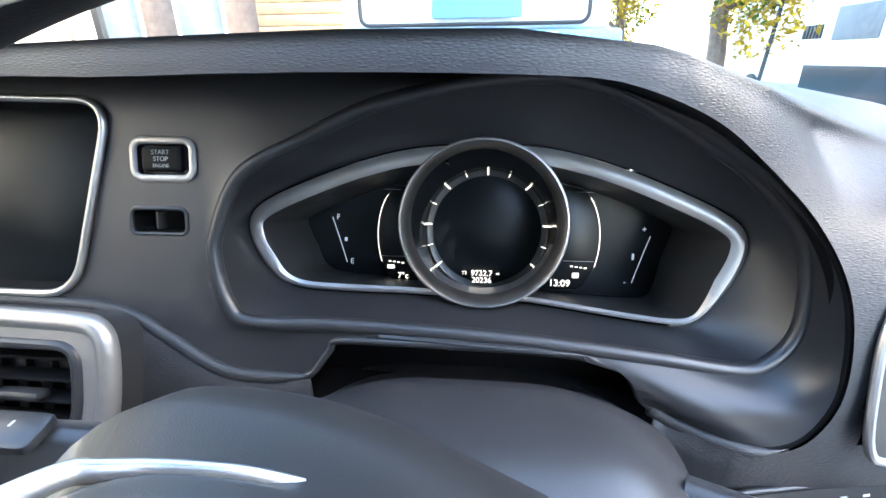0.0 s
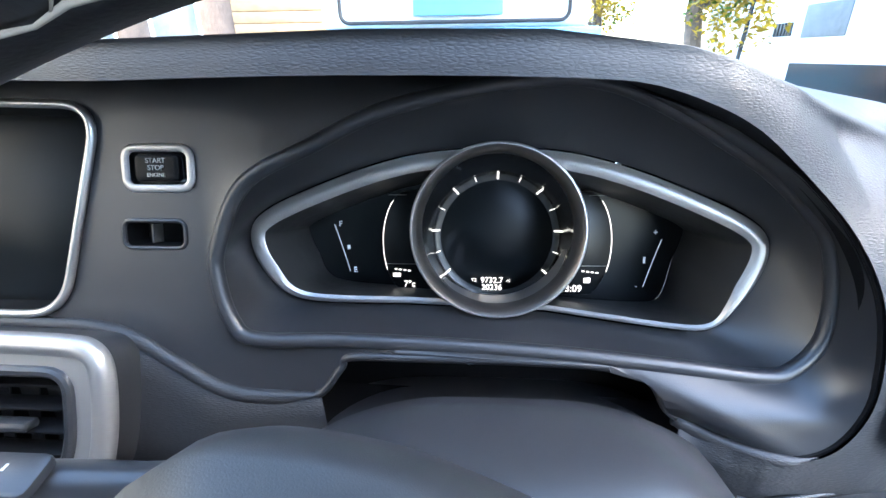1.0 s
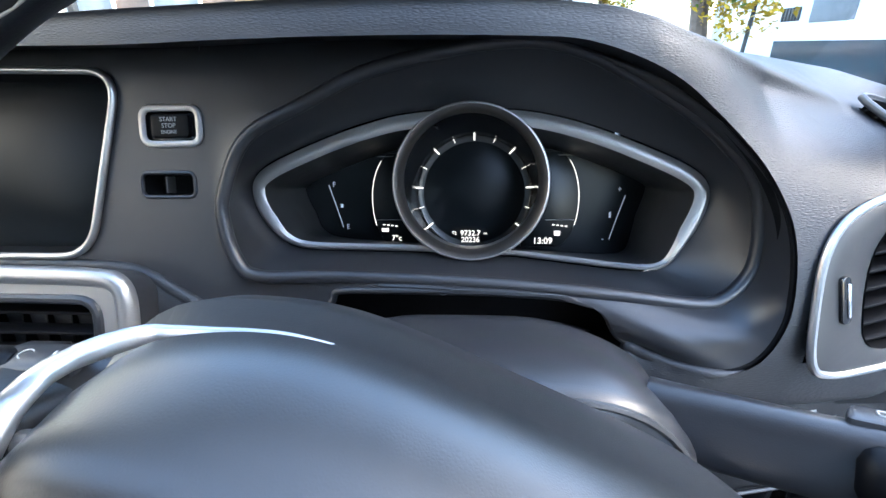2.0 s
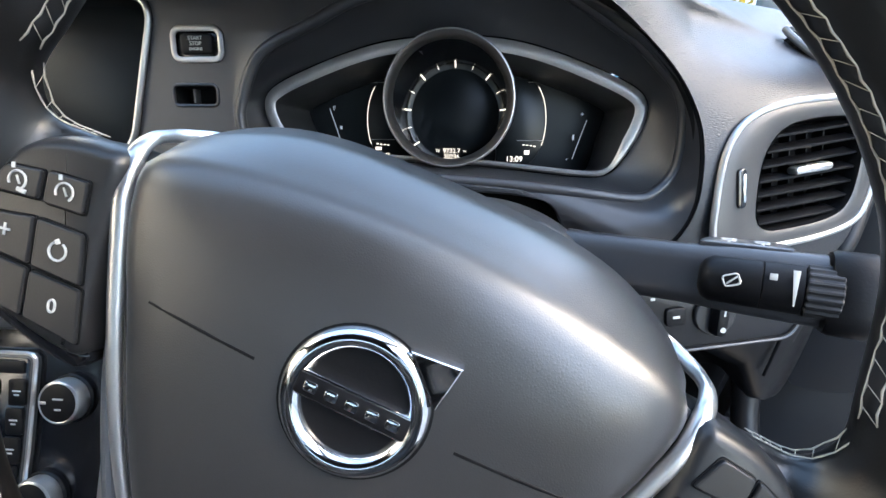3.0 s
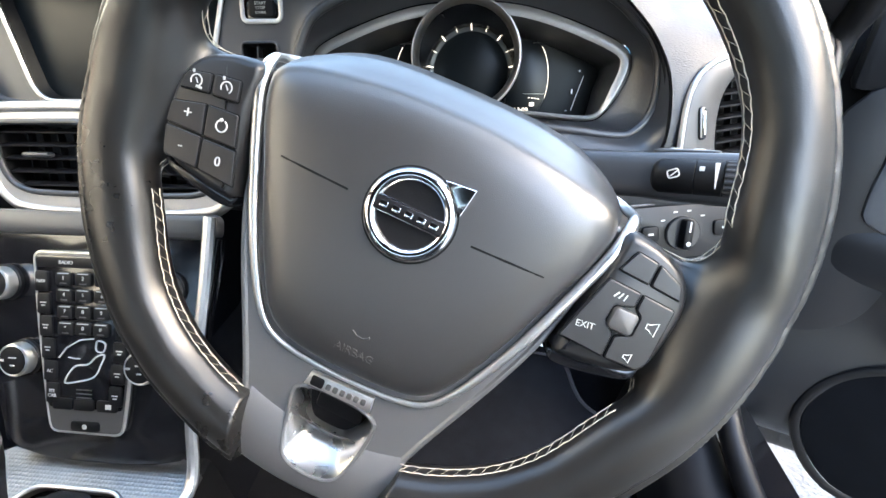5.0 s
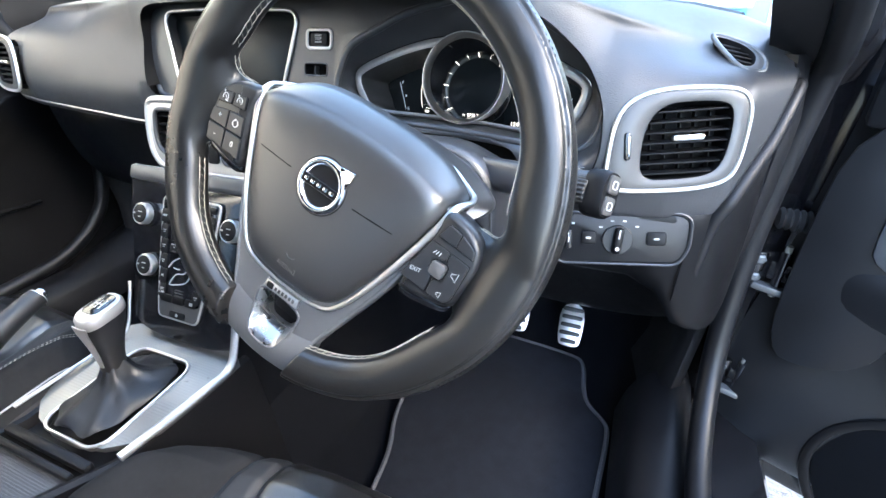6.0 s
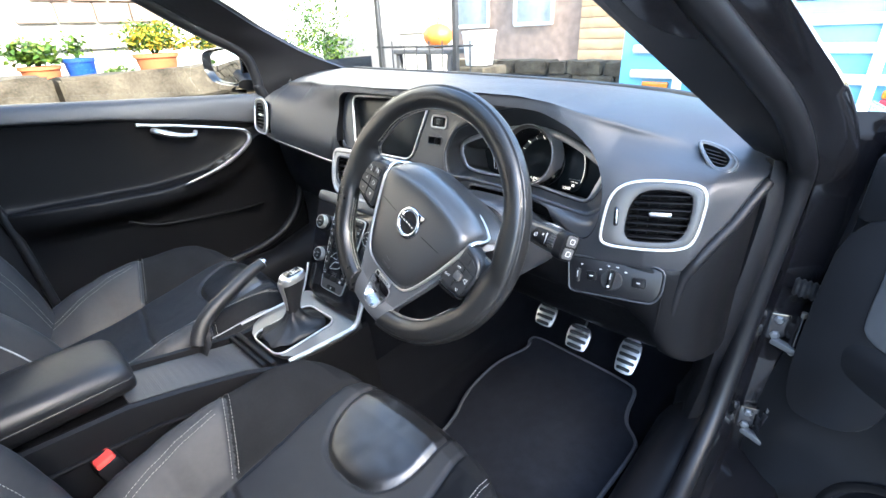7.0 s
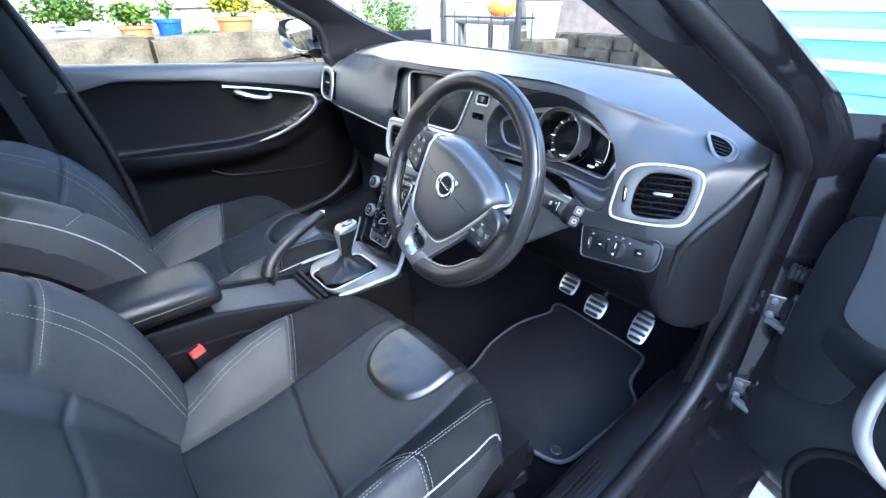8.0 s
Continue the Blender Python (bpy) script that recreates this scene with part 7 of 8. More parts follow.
    for y, x, z in ((-0.60, 0.735, 0.33), (-0.70, 0.745, 0.55), (-0.74, 0.735, 0.80), (-0.745, 0.69, 1.0), (-0.735, 0.61, 1.2), (-0.72, 0.53, 1.36)):
        w = 0.11 if z < 0.9 else 0.075
        rings.append([f(V(x + dx, y + dy * w, z)) for dx, dy in ((0.0, 1.0), (-0.012, 0.7), (-0.016, 0.0), (-0.012, -0.7), (0.0, -1.0), (0.06, -1.0), (0.06, 1.0))])
    if s < 0:
        rings = []
        for x, y, z in ((-0.70, -0.375, 0.33), (-0.70, -0.382, 0.5), (-0.705, -0.401, 0.727), (-0.70, -0.461, 1.0), (-0.70, -0.506, 1.144), (-0.64, -0.56, 1.30), (-0.58, -0.60, 1.40)):
            rings.append([V(x + dx, y + dy, z) for dx, dy in ((-0.03, 0.0), (0.0, 0.0), (0.008, -0.012), (0.012, -0.06), (0.006, -0.115), (-0.01, -0.13), (-0.06, -0.13), (-0.06, 0.0))])
        part("seal", tube(crom([V(x + 0.002, y + 0.008, z) for x, y, z in ((-0.70, -0.375, 0.33), (-0.70, -0.382, 0.5), (-0.705, -0.401, 0.727), (-0.70, -0.461, 1.0), (-0.70, -0.506, 1.144), (-0.64, -0.56, 1.30))], 6), 0.011, 10), RUBBER, bp, "black rubber door seal", sharp=0)
        part("belt", skin([[V(x + 0.022, y - 0.035, z), V(x + 0.022, y - 0.08, z)] for x, y, z in ((-0.68, -0.45, 0.55), (-0.68, -0.50, 0.9), (-0.66, -0.56, 1.2), (-0.58, -0.6, 1.36))], 0.002), RUBBER, bp, "black seat belt webbing")
    part("trim", loft(rings), PILLAR, bp, sharp=50)

# windscreen
bl = lambda x: V(x, float(np.interp(x, DX, [p[0] for p in D_BASE])) + 0.012, float(np.interp(x, DX, [p[1] for p in D_BASE])) - 0.002)
rows = []
for t in np.linspace(0, 1, 10):
    row = []
    for u in np.linspace(-1, 1, 25):
        b = bl(CX + u * 0.675)
        top = V(CX + u * 0.50, -0.20 - 0.10 * u * u, 1.36 - 0.05 * u * u)
        row.append(b.lerp(top, t) + V(0, 0.025, 0.03) * math.sin(math.pi * t))
    rows.append(row)
ws = part("windscreen", skin(rows), GLASS, sharp=0)
ws.visible_shadow = False
tagged(ws, "clear raked car windscreen with faint reflections", "windscreen", kind="structure")
sc = part("cowl_seal", tube([bl(CX + u * 0.67) + V(0, 0.008, 0.0) for u in np.linspace(-1, 1, 50)], 0.0075, 8), RUBBER)
tagged(sc, "black rubber strip along the windscreen base", "window seal", kind="structure")
bon = thing("bonnet", "black car bonnet ahead of the windscreen", "bonnet", (CX, 1.1, 0.8))
rows = []
for t in np.linspace(0, 1, 12):
    rows.append([V(CX + u * (0.80 - 0.10 * t * t), bl(CX + u * 0.65).y + 0.06 + (1.05 - 0.12 * u * u) * t, 0.935 - 0.03 * u * u - 0.04 * t - 0.17 * t ** 3) for u in np.linspace(-1, 1, 21)])
part("panel", skin(rows, 0.01), PAINT, bon, sharp=60)
rows = []
for s in (-1, 1):
    rows = [[V(CX + s * x, y, z) for x, z in ((0.80, 0.90 - 0.2 * max(0, y - 1) ** 2), (0.88, 0.86 - 0.2 * max(0, y - 1) ** 2), (0.895, 0.6), (0.88, 0.25))] for y in np.linspace(0.48, 1.75, 10)]
    part("wing", skin(rows), PAINT, bon, sharp=50)
part("nose", skin([[V(CX + x, 1.75 + (0.08 if abs(x) < 0.5 else 0), z) for x in np.linspace(-0.88, 0.88, 9)] for z in (0.2, 0.5, 0.72)], 0.02), PAINT, bon, sharp=50)
# rear of the cabin, out of view: closed, its windows tinted to limit light
rb = thing("rear_bench", "black rear bench seat", "rear seat", (CX, -1.3, 0.3))
part("cushion", rbox((1.25, 0.5, 0.22), 0.05, pose(CX, -1.35, 0.42), 3), LEATHER, rb)
part("backrest", rbox((1.25, 0.16, 0.62), 0.05, pose(CX, -1.62, 0.78, 15), 3), LEATHER, rb)
slab_box("wall_back", (1.6, 0.04, 0.72), (CX, -1.74, 0.61), BLACK, "black rear bulkhead trim", "wall")
rw = part("rear_window", skin([[V(CX + u * w, y, z + 0.03 * (1 - u * u)) for u in np.linspace(-1, 1, 13)] for w, y, z in ((0.66, -1.74, 0.96), (0.58, -1.68, 1.16), (0.50, -1.60, 1.32))]), PRIVACY, sharp=0)
rw.visible_shadow = False
tagged(rw, "dark tinted curved rear window of the car", "window", kind="structure")
for s in (-1, 1):
    f = (lambda p: p) if s > 0 else mirror_x
    rows = [[f(V(x, y, z)) for x, z in ((0.80, 0.2), (0.80, 0.6), (0.76, 0.95))] for y in (-0.80, -1.3, -1.76)]
    ob = part("wall_rear_" + ("right" if s > 0 else "left"), skin(rows, 0.03), BLACK)
    tagged(ob, "black rear door trim", "wall", kind="structure")
    ob = part("window_rear_" + ("right" if s > 0 else "left"), skin([[f(V(x, y, z)) for x, z in ((0.76, 0.955), (0.66, 1.2), (0.55, 1.37))] for y in (-0.84, -1.2, -1.52)]), PRIVACY, sharp=0)
    ob.visible_shadow = False
    tagged(ob, "dark tinted rear side window of the car", "window", kind="structure")
    rows = [[f(V(x, y, z)) for x, z in ((0.765, 0.95), (0.66, 1.2), (0.54, 1.39))] for y in (-1.50, -1.76)]
    ob = part("wall_corner_" + ("right" if s > 0 else "left"), skin(rows, 0.03), BLACK)
    tagged(ob, "black rear corner pillar trim", "wall", kind="structure")

# ---- passenger door ----
pd = thing("passenger_door", "closed black door panel with armrest and silver trim", "car door", (-0.72, -0.1, 0.3))
bz_ = lambda y: float(np.interp(y, [-0.75, -0.45, 0.33, 0.42], [1.005, 0.988, 0.93, 0.922]))
rows = []
for y in np.linspace(-0.72, 0.52, 46):
    z = bz_(y)
    dip = float(np.interp(y, [-0.72, -0.43, -0.33, -0.1, 0.1, 0.36], [0.075, 0.072, 0.045, 0.050, 0.065, 0.095]))
    rows.append(crom([V(-0.745, y, z - 0.01), V(-0.735, y, z), V(-0.715, y, z - 0.003), V(-0.700, y, z - 0.018), V(-0.692, y, z - dip + 0.008), V(-0.696, y, z - dip), V(-0.712, y, z - dip - 0.006)], 4))
part("belt_pad", skin(rows), PAD, pd, "dark grey soft belt pad", sharp=60)
rows = []
for y in np.linspace(-0.72, 0.52, 46):
    z = bz_(y) - float(np.interp(y, [-0.72, -0.43, -0.33, -0.1, 0.1, 0.36], [0.075, 0.072, 0.045, 0.050, 0.065, 0.095]))
    arm_z = float(np.interp(y, [-0.72, -0.38, -0.05, 0.10, 0.20, 0.30], [0.735, 0.722, 0.705, 0.715, 0.745, 0.80]))
    arm_o = float(np.interp(y, [-0.42, -0.38, -0.34, -0.2, 0.0, 0.12, 0.26, 0.33], [0.0, 0.012, 0.03, 0.048, 0.055, 0.04, 0.012, 0.0]))
    rows.append(crom([V(-0.708, y, z - 0.004), V(-0.716, y, (z * 2 + arm_z) / 3), V(-0.714, y, arm_z + 0.03), V(-0.706, y, arm_z + 0.004), V(-0.706 + arm_o * 0.8, y, arm_z), V(-0.706 + arm_o, y, arm_z - 0.012), V(-0.706 + arm_o * 0.9, y, arm_z - 0.045), V(-0.708, y, arm_z - 0.085), V(-0.712, y, arm_z - 0.13), V(-0.706, y, 0.50), V(-0.70, y, 0.40), V(-0.70, y, 0.32)], 5))
part("panel", skin(rows), BLACK, pd, "black door panel with armrest", sharp=60)
part("pocket_edge", tube(crom([V(-0.708, -0.14, 0.625), V(-0.700, -0.08, 0.597), V(-0.694, 0.02, 0.583), V(-0.692, 0.15, 0.572), V(-0.695, 0.27, 0.565)], 6), 0.005, 8), BLACK, pd, "map pocket edge")
tp = crom([V(-0.698, -0.045, 0.890), V(-0.694, 0.05, 0.874), V(-0.690, 0.15, 0.853), V(-0.686, 0.235, 0.833), V(-0.680, 0.262, 0.815), V(-0.670, 0.25, 0.785), V(-0.654, 0.18, 0.748), V(-0.642, 0.10, 0.724), V(-0.638, 0.02, 0.709)], 6)
part("trim_strip", tube(tp, [float(np.interp(i, [0, 3, 16, 24, 30, 44, 48], [0.0075, 0.0060, 0.0055, 0.0085, 0.0100, 0.0080, 0.0035])) for i in range(len(tp))], 12, flat=0.7), SILVER, pd, "bright silver trim strip")
hd = part("door_handle", tube(crom([V(-0.700, -0.005, 0.868), V(-0.676, 0.01, 0.862), V(-0.668, 0.05, 0.848), V(-0.672, 0.09, 0.842), V(-0.69, 0.105, 0.848)], 6), [float(np.interp(i, [0, 8, 16, 24], [0.0115, 0.0110, 0.0085, 0.0060])) for i in range(25)], 12, flat=0.7), SILVER, pd, "silver pull handle")
# flat near-black plate carries the shade of the cup behind the handle
part("handle_cup", slab(rr(0.13, 0.045, 0.02, 5), 0.004, plane_frame(V(-0.7145, 0.055, 0.853), (0, 1, -0.15), (1, 0, 0)), 0.001), DARK, hd)
sp = part("switch_plate", rbox((0.040, 0.15, 0.008), 0.003, pose(-0.682, 0.175, 0.748, 21)), GLOSSB, pd, "gloss black window switch plate")
for y, z in ((0.15, 0.744), (0.18, 0.756)):
    part("window_switch", rbox((0.020, 0.018, 0.006), 0.002, pose(-0.680, y, z, 21)), GREYTRIM, sp)
part("outer_skin", skin([[V(-0.80, y, bz_(y) - 0.01), V(-0.83, y, 0.75), V(-0.82, y, 0.30)] for y in np.linspace(-0.75, 0.55, 10)]), PAINT, pd)
gw = part("side_window", skin([[V(-0.745, y, bz_(y) - 0.005), V(-0.70, y, 1.12), V(-0.60, y, 1.33)] for y in np.linspace(-0.72, 0.30, 10)]), GLASS, pd, sharp=0)
gw.visible_shadow = False

# passenger wing mirror
wm = thing("wing_mirror", "black wing mirror with a clear glass face", "wing mirror", (-0.95, 0.36, 0.95))
mmx = plane_frame(V(-0.93, 0.350, 1.005), V(1, 0.30, 0), V(0.22, -1, 0.02))
mo2 = round_out([(-0.112, 0.03), (-0.09, 0.062), (0.05, 0.072), (0.10, 0.064), (0.108, 0.03), (0.10, -0.045), (0.06, -0.062), (-0.05, -0.058), (-0.10, -0.03)], 2)
MIRROR = material("mirror_glass", (0.8, 0.82, 0.82), 0.03, metal=1.0, vary=0.02, rvary=0.01)
part("glass_face", slab(inset(mo2, 0.008), 0.003, mmx, 0.0006), MIRROR, wm, "mirror glass")
bm = loft([[mmx @ V(x, y, 0.012) for x, y in mo2], [mmx @ V(x, y, 0.016) for x, y in inset(mo2, 0.003)], [mmx @ V(x, y, 0.002) for x, y in inset(mo2, 0.006)]], cap=(False, False))
loft([[mmx @ V(x, y, 0.012) for x, y in mo2], [mmx @ V(x * 1.03, y * 1.05, -0.02) for x, y in mo2], [mmx @ V(x * 0.9, y * 0.9, -0.07) for x, y in mo2], [mmx @ V(x * 0.5, y * 0.5, -0.095) for x, y in mo2]], cap=(False, True), bm=bm)
part("housing", bm, PAINT, wm, sharp=50)
part("foot", tube([V(-0.86, 0.37, 0.985), V(-0.81, 0.36, 0.965), V(-0.77, 0.34, 0.955)], [0.03, 0.024, 0.03], 12, flat=0.6), BLACK, wm)

# ---- driver's door, standing open ----
DA = radians(68)
dd = V(math.sin(DA), -math.cos(DA), 0)       # along the door, away from the hinge
dn = V(-math.cos(DA), -math.sin(DA), 0)      # inner face, towards the rear
DM = Matrix((dd, V(0, 0, 1), dn)).transposed().to_4x4()      # local x along, local y up, local z inwards
DM.translation = V(0.862, 0.452, 0.0)
od = thing("driver_door", "open black driver's door with grey armrest trim and speaker", "car door", m=DM)
rows = []
for x in np.linspace(0.0, 1.05, 26):
    e = max(0, 0.06 - x) / 0.06
    arm = float(np.interp(x, [0.0, 0.12, 0.25, 0.9], [0.0, 0.02, 0.05, 0.05]))
    sl = lambda P: [V(p.x + float(np.interp(p.y, [0.2, 0.34, 0.65, 0.84], [-0.08, -0.063, -0.017, 0.0])) * (1 - p.x / 1.05), p.y, p.z) for p in P]
    rows.append(sl(crom([V(x, 0.93, -0.02), V(x, 0.925, 0.02 - 0.03 * e), V(x, 0.86, 0.028 - 0.03 * e), V(x, 0.80, 0.012 - 0.02 * e), V(x, 0.70, 0.012 - 0.02 * e), V(x, 0.66, 0.02 + arm * 0.6 - 0.03 * e), V(x, 0.63, 0.025 + arm - 0.03 * e), V(x, 0.585, 0.02 + arm - 0.03 * e), V(x, 0.52, 0.018 - 0.02 * e), V(x, 0.40, 0.035 - 0.04 * e), V(x, 0.28, 0.03 - 0.04 * e), V(x, 0.22, 0.0 - 0.01 * e), V(x, 0.21, -0.04)], 4)))
part("panel", skin(rows), DOORP, od, "dark door trim panel", local=True, sharp=60)
bm = rbox((1.08, 0.78, 0.09), 0.02, pose(0.53, 0.55, -0.06))
for v in bm.verts:
    v.co.x += float(np.interp(v.co.y, [0.16, 0.34, 0.65, 0.94], [-0.08, -0.063, -0.017, 0.0])) * (1 - v.co.x / 1.05)
part("edge_body", bm, PAINT, od, "black painted door shell", local=True)
part("belt_pad", rbox((1.04, 0.10, 0.03), 0.012, pose(0.525, 0.875, 0.018)), DOORP, od, local=True)
part("seam_line", tube([V(-0.004, 0.64, 0.004), V(0.04, 0.626, 0.016), V(0.082, 0.61, 0.028)], 0.0016, 6), DARK, od, local=True)
# dark rounded insert towards the hinge
ins = round_out([(0.005, 0.84), (0.12, 0.84), (0.138, 0.72), (0.136, 0.58), (0.120, 0.50), (0.06, 0.465), (0.0, 0.47), (-0.006, 0.65)], 2)
upper_ = round_out([(0.050, 0.93), (0.056, 0.84), (0.066, 0.76), (0.064, 0.70), (0.070, 0.655), (0.16, 0.635), (0.90, 0.66), (1.00, 0.70), (1.02, 0.92)], 2)
part("upper_trim", slab(upper_, 0.016, pose(0, 0, 0.026), 0.008), DOORU, od, "grey soft upper door trim", local=True)
part("hinge_end_panel", slab(ins, 0.006, pose(0, 0, 0.030, 0, 0, 0), 0.003), DOORP, od, "dark insert at the hinge end", local=True)
sg = round_out([(0.105, 0.29), (0.112, 0.37), (0.15, 0.42), (0.20, 0.444), (0.60, 0.45), (0.64, 0.36), (0.60, 0.22), (0.42, 0.14), (0.22, 0.142), (0.15, 0.20)], 2)
part("pocket_frame", hoop(sg, 0.008, I4, 10, flat=0.6, z=0.035), BLACK, od, "dark speaker and pocket frame", local=True)
part("pocket", slab(inset(sg, 0.008), 0.01, pose(0, 0, 0.026), 0.003), CARPET, od, local=True)
gt_ = crom([V(0.188, 0.69, 0.07), V(0.174, 0.625, 0.078), V(0.176, 0.55, 0.078), V(0.188, 0.505, 0.072), V(0.208, 0.48, 0.066), V(0.236, 0.46, 0.06), V(0.316, 0.45, 0.055)], 6)
part("silver_trim", tube(gt_, [0.009 + 0.005 * math.sin(3.1 * i / (len(gt_) - 1)) for i in range(len(gt_))], 10, flat=0.6), SILVER, od, "silver armrest trim", local=True)
part("armrest", rbox((0.6, 0.05, 0.07), 0.02, pose(0.5, 0.665, 0.05)), LEATHER, od, local=True)
part("mirror_foot", tube([V(0.02, 0.93, -0.02), V(0.06, 0.965, -0.03), V(0.08, 0.985, -0.09)], [0.035, 0.035, 0.05], 12), BLACK, od, local=True)
part("mirror_shell", rbox((0.20, 0.14, 0.10), 0.04, pose(0.13, 1.02, -0.12), 4), PAINT, od, local=True)
part("window_frame", tube(crom([V(0.0, 0.93, -0.02), V(0.25, 1.12, 0.03), V(0.5, 1.28, 0.10), V(0.75, 1.37, 0.16), V(1.0, 1.38, 0.18), V(1.05, 1.2, 0.1), V(1.05, 0.93, -0.02)], 6), 0.016, 8), BLACK, od, local=True)
og = part("window", skin([[V(0.05 + 0.98 * u, 0.92, -0.03), V(0.30 + 0.73 * u, 1.14 + 0.05 * u, 0.05), V(0.62 + 0.42 * u, 1.30 + 0.06 * u, 0.12)] for u in np.linspace(0, 1, 8)]), GLASS, od, local=True, sharp=0)
og.visible_shadow = False
# hinges
for z in (0.60, 0.38):
    hg = thing("hinge", "bare metal hinge bolted to black paint", "hinge", (0.825, 0.458, z), group="door hinges")
    part("leaf", rbox((0.05, 0.012, 0.055), 0.004, pose(0.820, 0.458, z, 0, 0, 18)), PAINT, hg)
    part("strap", rbox((0.058, 0.016, 0.012), 0.003, pose(0.838, 0.440, z - 0.030, 0, 8, -12)), SPOKE, hg, "bare metal check strap")
    part("pin", tube([V(0.842, 0.446, z - 0.044), V(0.842, 0.446, z + 0.044)], 0.0045, 10), SILVER, hg)
    part("knuckle", tube([V(0.842, 0.446, z - 0.035), V(0.842, 0.446, z + 0.035)], 0.008, 14), PAINT, hg)
    part("arm", rbox((0.06, 0.010, 0.030), 0.003, pose(0.855, 0.440, z, 0, 0, -25)), PAINT, hg)
    for k in (-0.016, 0.016):
        part("bolt", revolve([(0.008, 0), (0.008, 0.005), (0.005, 0.007), (0.0001, 0.007)], 6, plane_frame(V(0.812, 0.450, z + k), (1, 0, 0), (0, -1, 0))), SPOKE, hg)
gp = thing("door_grommet", "black ribbed rubber cable sleeve between body and door", "cable sleeve", (0.84, 0.46, 0.68))
rings = []
for i in range(14):
    p = V(0.815 + 0.004 * i, 0.452 - 0.0006 * i, 0.685)
    r = 0.017 if i % 2 else 0.013
    rings.append([p + V(0.0, r * math.cos(t), r * math.sin(t)) for t in np.linspace(0, 2 * math.pi, 14, endpoint=False)])
part("sleeve", loft(rings), RUBBER, gp)


# ---- street ----
GROUND = material("pale_concrete_ground", (0.26, 0.25, 0.235), 0.9, vary=0.25, scale=1.2, bump=0.6, bscale=90, kind="rock")
STONE = material("weathered_wall_stone", (0.046, 0.036, 0.024), 0.95, vary=0.6, scale=7, bump=0.8, bscale=22, kind="rock", second=(0.115, 0.095, 0.068), per_piece=0.2, spec=0.2)
RENDER = material("cream_wall_render", (0.43, 0.41, 0.375), 0.9, vary=0.06, scale=2, bump=0.3, bscale=60)
MORTAR = material("dark_mortar", (0.06, 0.055, 0.05), 0.95, vary=0.2)
BRICKM = material("brown_sandstone_block", (0.20, 0.14, 0.11), 0.9, vary=0.3, scale=6, bump=0.4, bscale=20, kind="rock", per_piece=0.18)
TERRA = material("terracotta", (0.36, 0.095, 0.03), 0.8, vary=0.2, scale=9)
BLUEG = material("blue_glaze", (0.012, 0.05, 0.24), 0.25, vary=0.2, scale=9)
GREYP = material("grey_pot", (0.2, 0.21, 0.22), 0.7, vary=0.2)
SOIL = material("soil", (0.03, 0.022, 0.016), 0.95, vary=0.4, scale=30)
LEAFS = [material("leaf_green", (0.04, 0.085, 0.015), 0.6, spec=0.15, vary=0.35, scale=12, per_piece=0.1), material("leaf_bright", (0.085, 0.13, 0.016), 0.6, spec=0.15, vary=0.35, scale=12), material("leaf_dark", (0.024, 0.055, 0.013), 0.6, spec=0.15, vary=0.35, scale=12), material("leaf_yellow", (0.42, 0.28, 0.02), 0.6, spec=0.15, vary=0.3, scale=5)]
BARK = material("bark", (0.16, 0.12, 0.09), 0.9, vary=0.4, scale=10, bump=0.6, bscale=30, kind="rock")
TRUCKB = material("blue_truck_paint", (0.16, 0.44, 0.64), 0.35, vary=0.15, scale=3, coat=0.3)
TRUCKW = material("white_truck_paint", (0.72, 0.73, 0.74), 0.4, vary=0.06, scale=3, coat=0.3)
LAMP_R = material("red_lamp_lens", (0.55, 0.02, 0.03), 0.2, vary=0.1, coat=0.5)
LAMP_O = material("orange_lamp_lens", (0.65, 0.20, 0.02), 0.2, vary=0.1, coat=0.5)
WOOD = material("shed_wood", (0.36, 0.23, 0.12), 0.75, vary=0.3, scale=5, bump=0.3, bscale=40)
PUMP = material("pumpkin_skin", (0.55, 0.13, 0.012), 0.5, vary=0.2, scale=12)
WHITEP = material("white_plastic", (0.55, 0.57, 0.58), 0.5, vary=0.08, scale=8)
WICKER = material("dark_wicker", (0.06, 0.058, 0.06), 0.7, vary=0.3, scale=20, bump=0.9, bscale=90, kind="weave")
GREEND = material("pale_green_door_paint", (0.55, 0.66, 0.58), 0.5, vary=0.08, scale=4)
IRON = material("black_iron", (0.02, 0.02, 0.022), 0.45, vary=0.2)

g = part("ground", loft([[V(-150, -150, 0), V(150, -150, 0), V(150, 150, 0), V(-150, 150, 0)], [V(-150, -150, -0.1), V(150, -150, -0.1), V(150, 150, -0.1), V(-150, 150, -0.1)]]), GROUND, sharp=0)
tagged(g, "pale gritty street surface", "ground", kind="structure")
rng = random.Random(5)


def rough_block(sx, sy, sz, m, j=0.02, bm=None, seg=1):
    b = bmesh.new()
    bmesh.ops.create_cube(b, size=1, matrix=Matrix.Diagonal((sx, sy, sz, 1)))
    bmesh.ops.subdivide_edges(b, edges=b.edges[:], cuts=3, use_grid_fill=True)
    bmesh.ops.bevel(b, geom=[e for e in b.edges if e.is_manifold and e.calc_face_angle(0) > 1], offset=min(sx, sy, sz) * 0.10, segments=2, affect="EDGES")
    off = V(rng.random() * 40, rng.random() * 40, rng.random() * 40)
    for v in b.verts:
        n_ = noise.noise_vector(v.co * 5 + off)
        v.co += n_ * j
    b.transform(m)
    return b


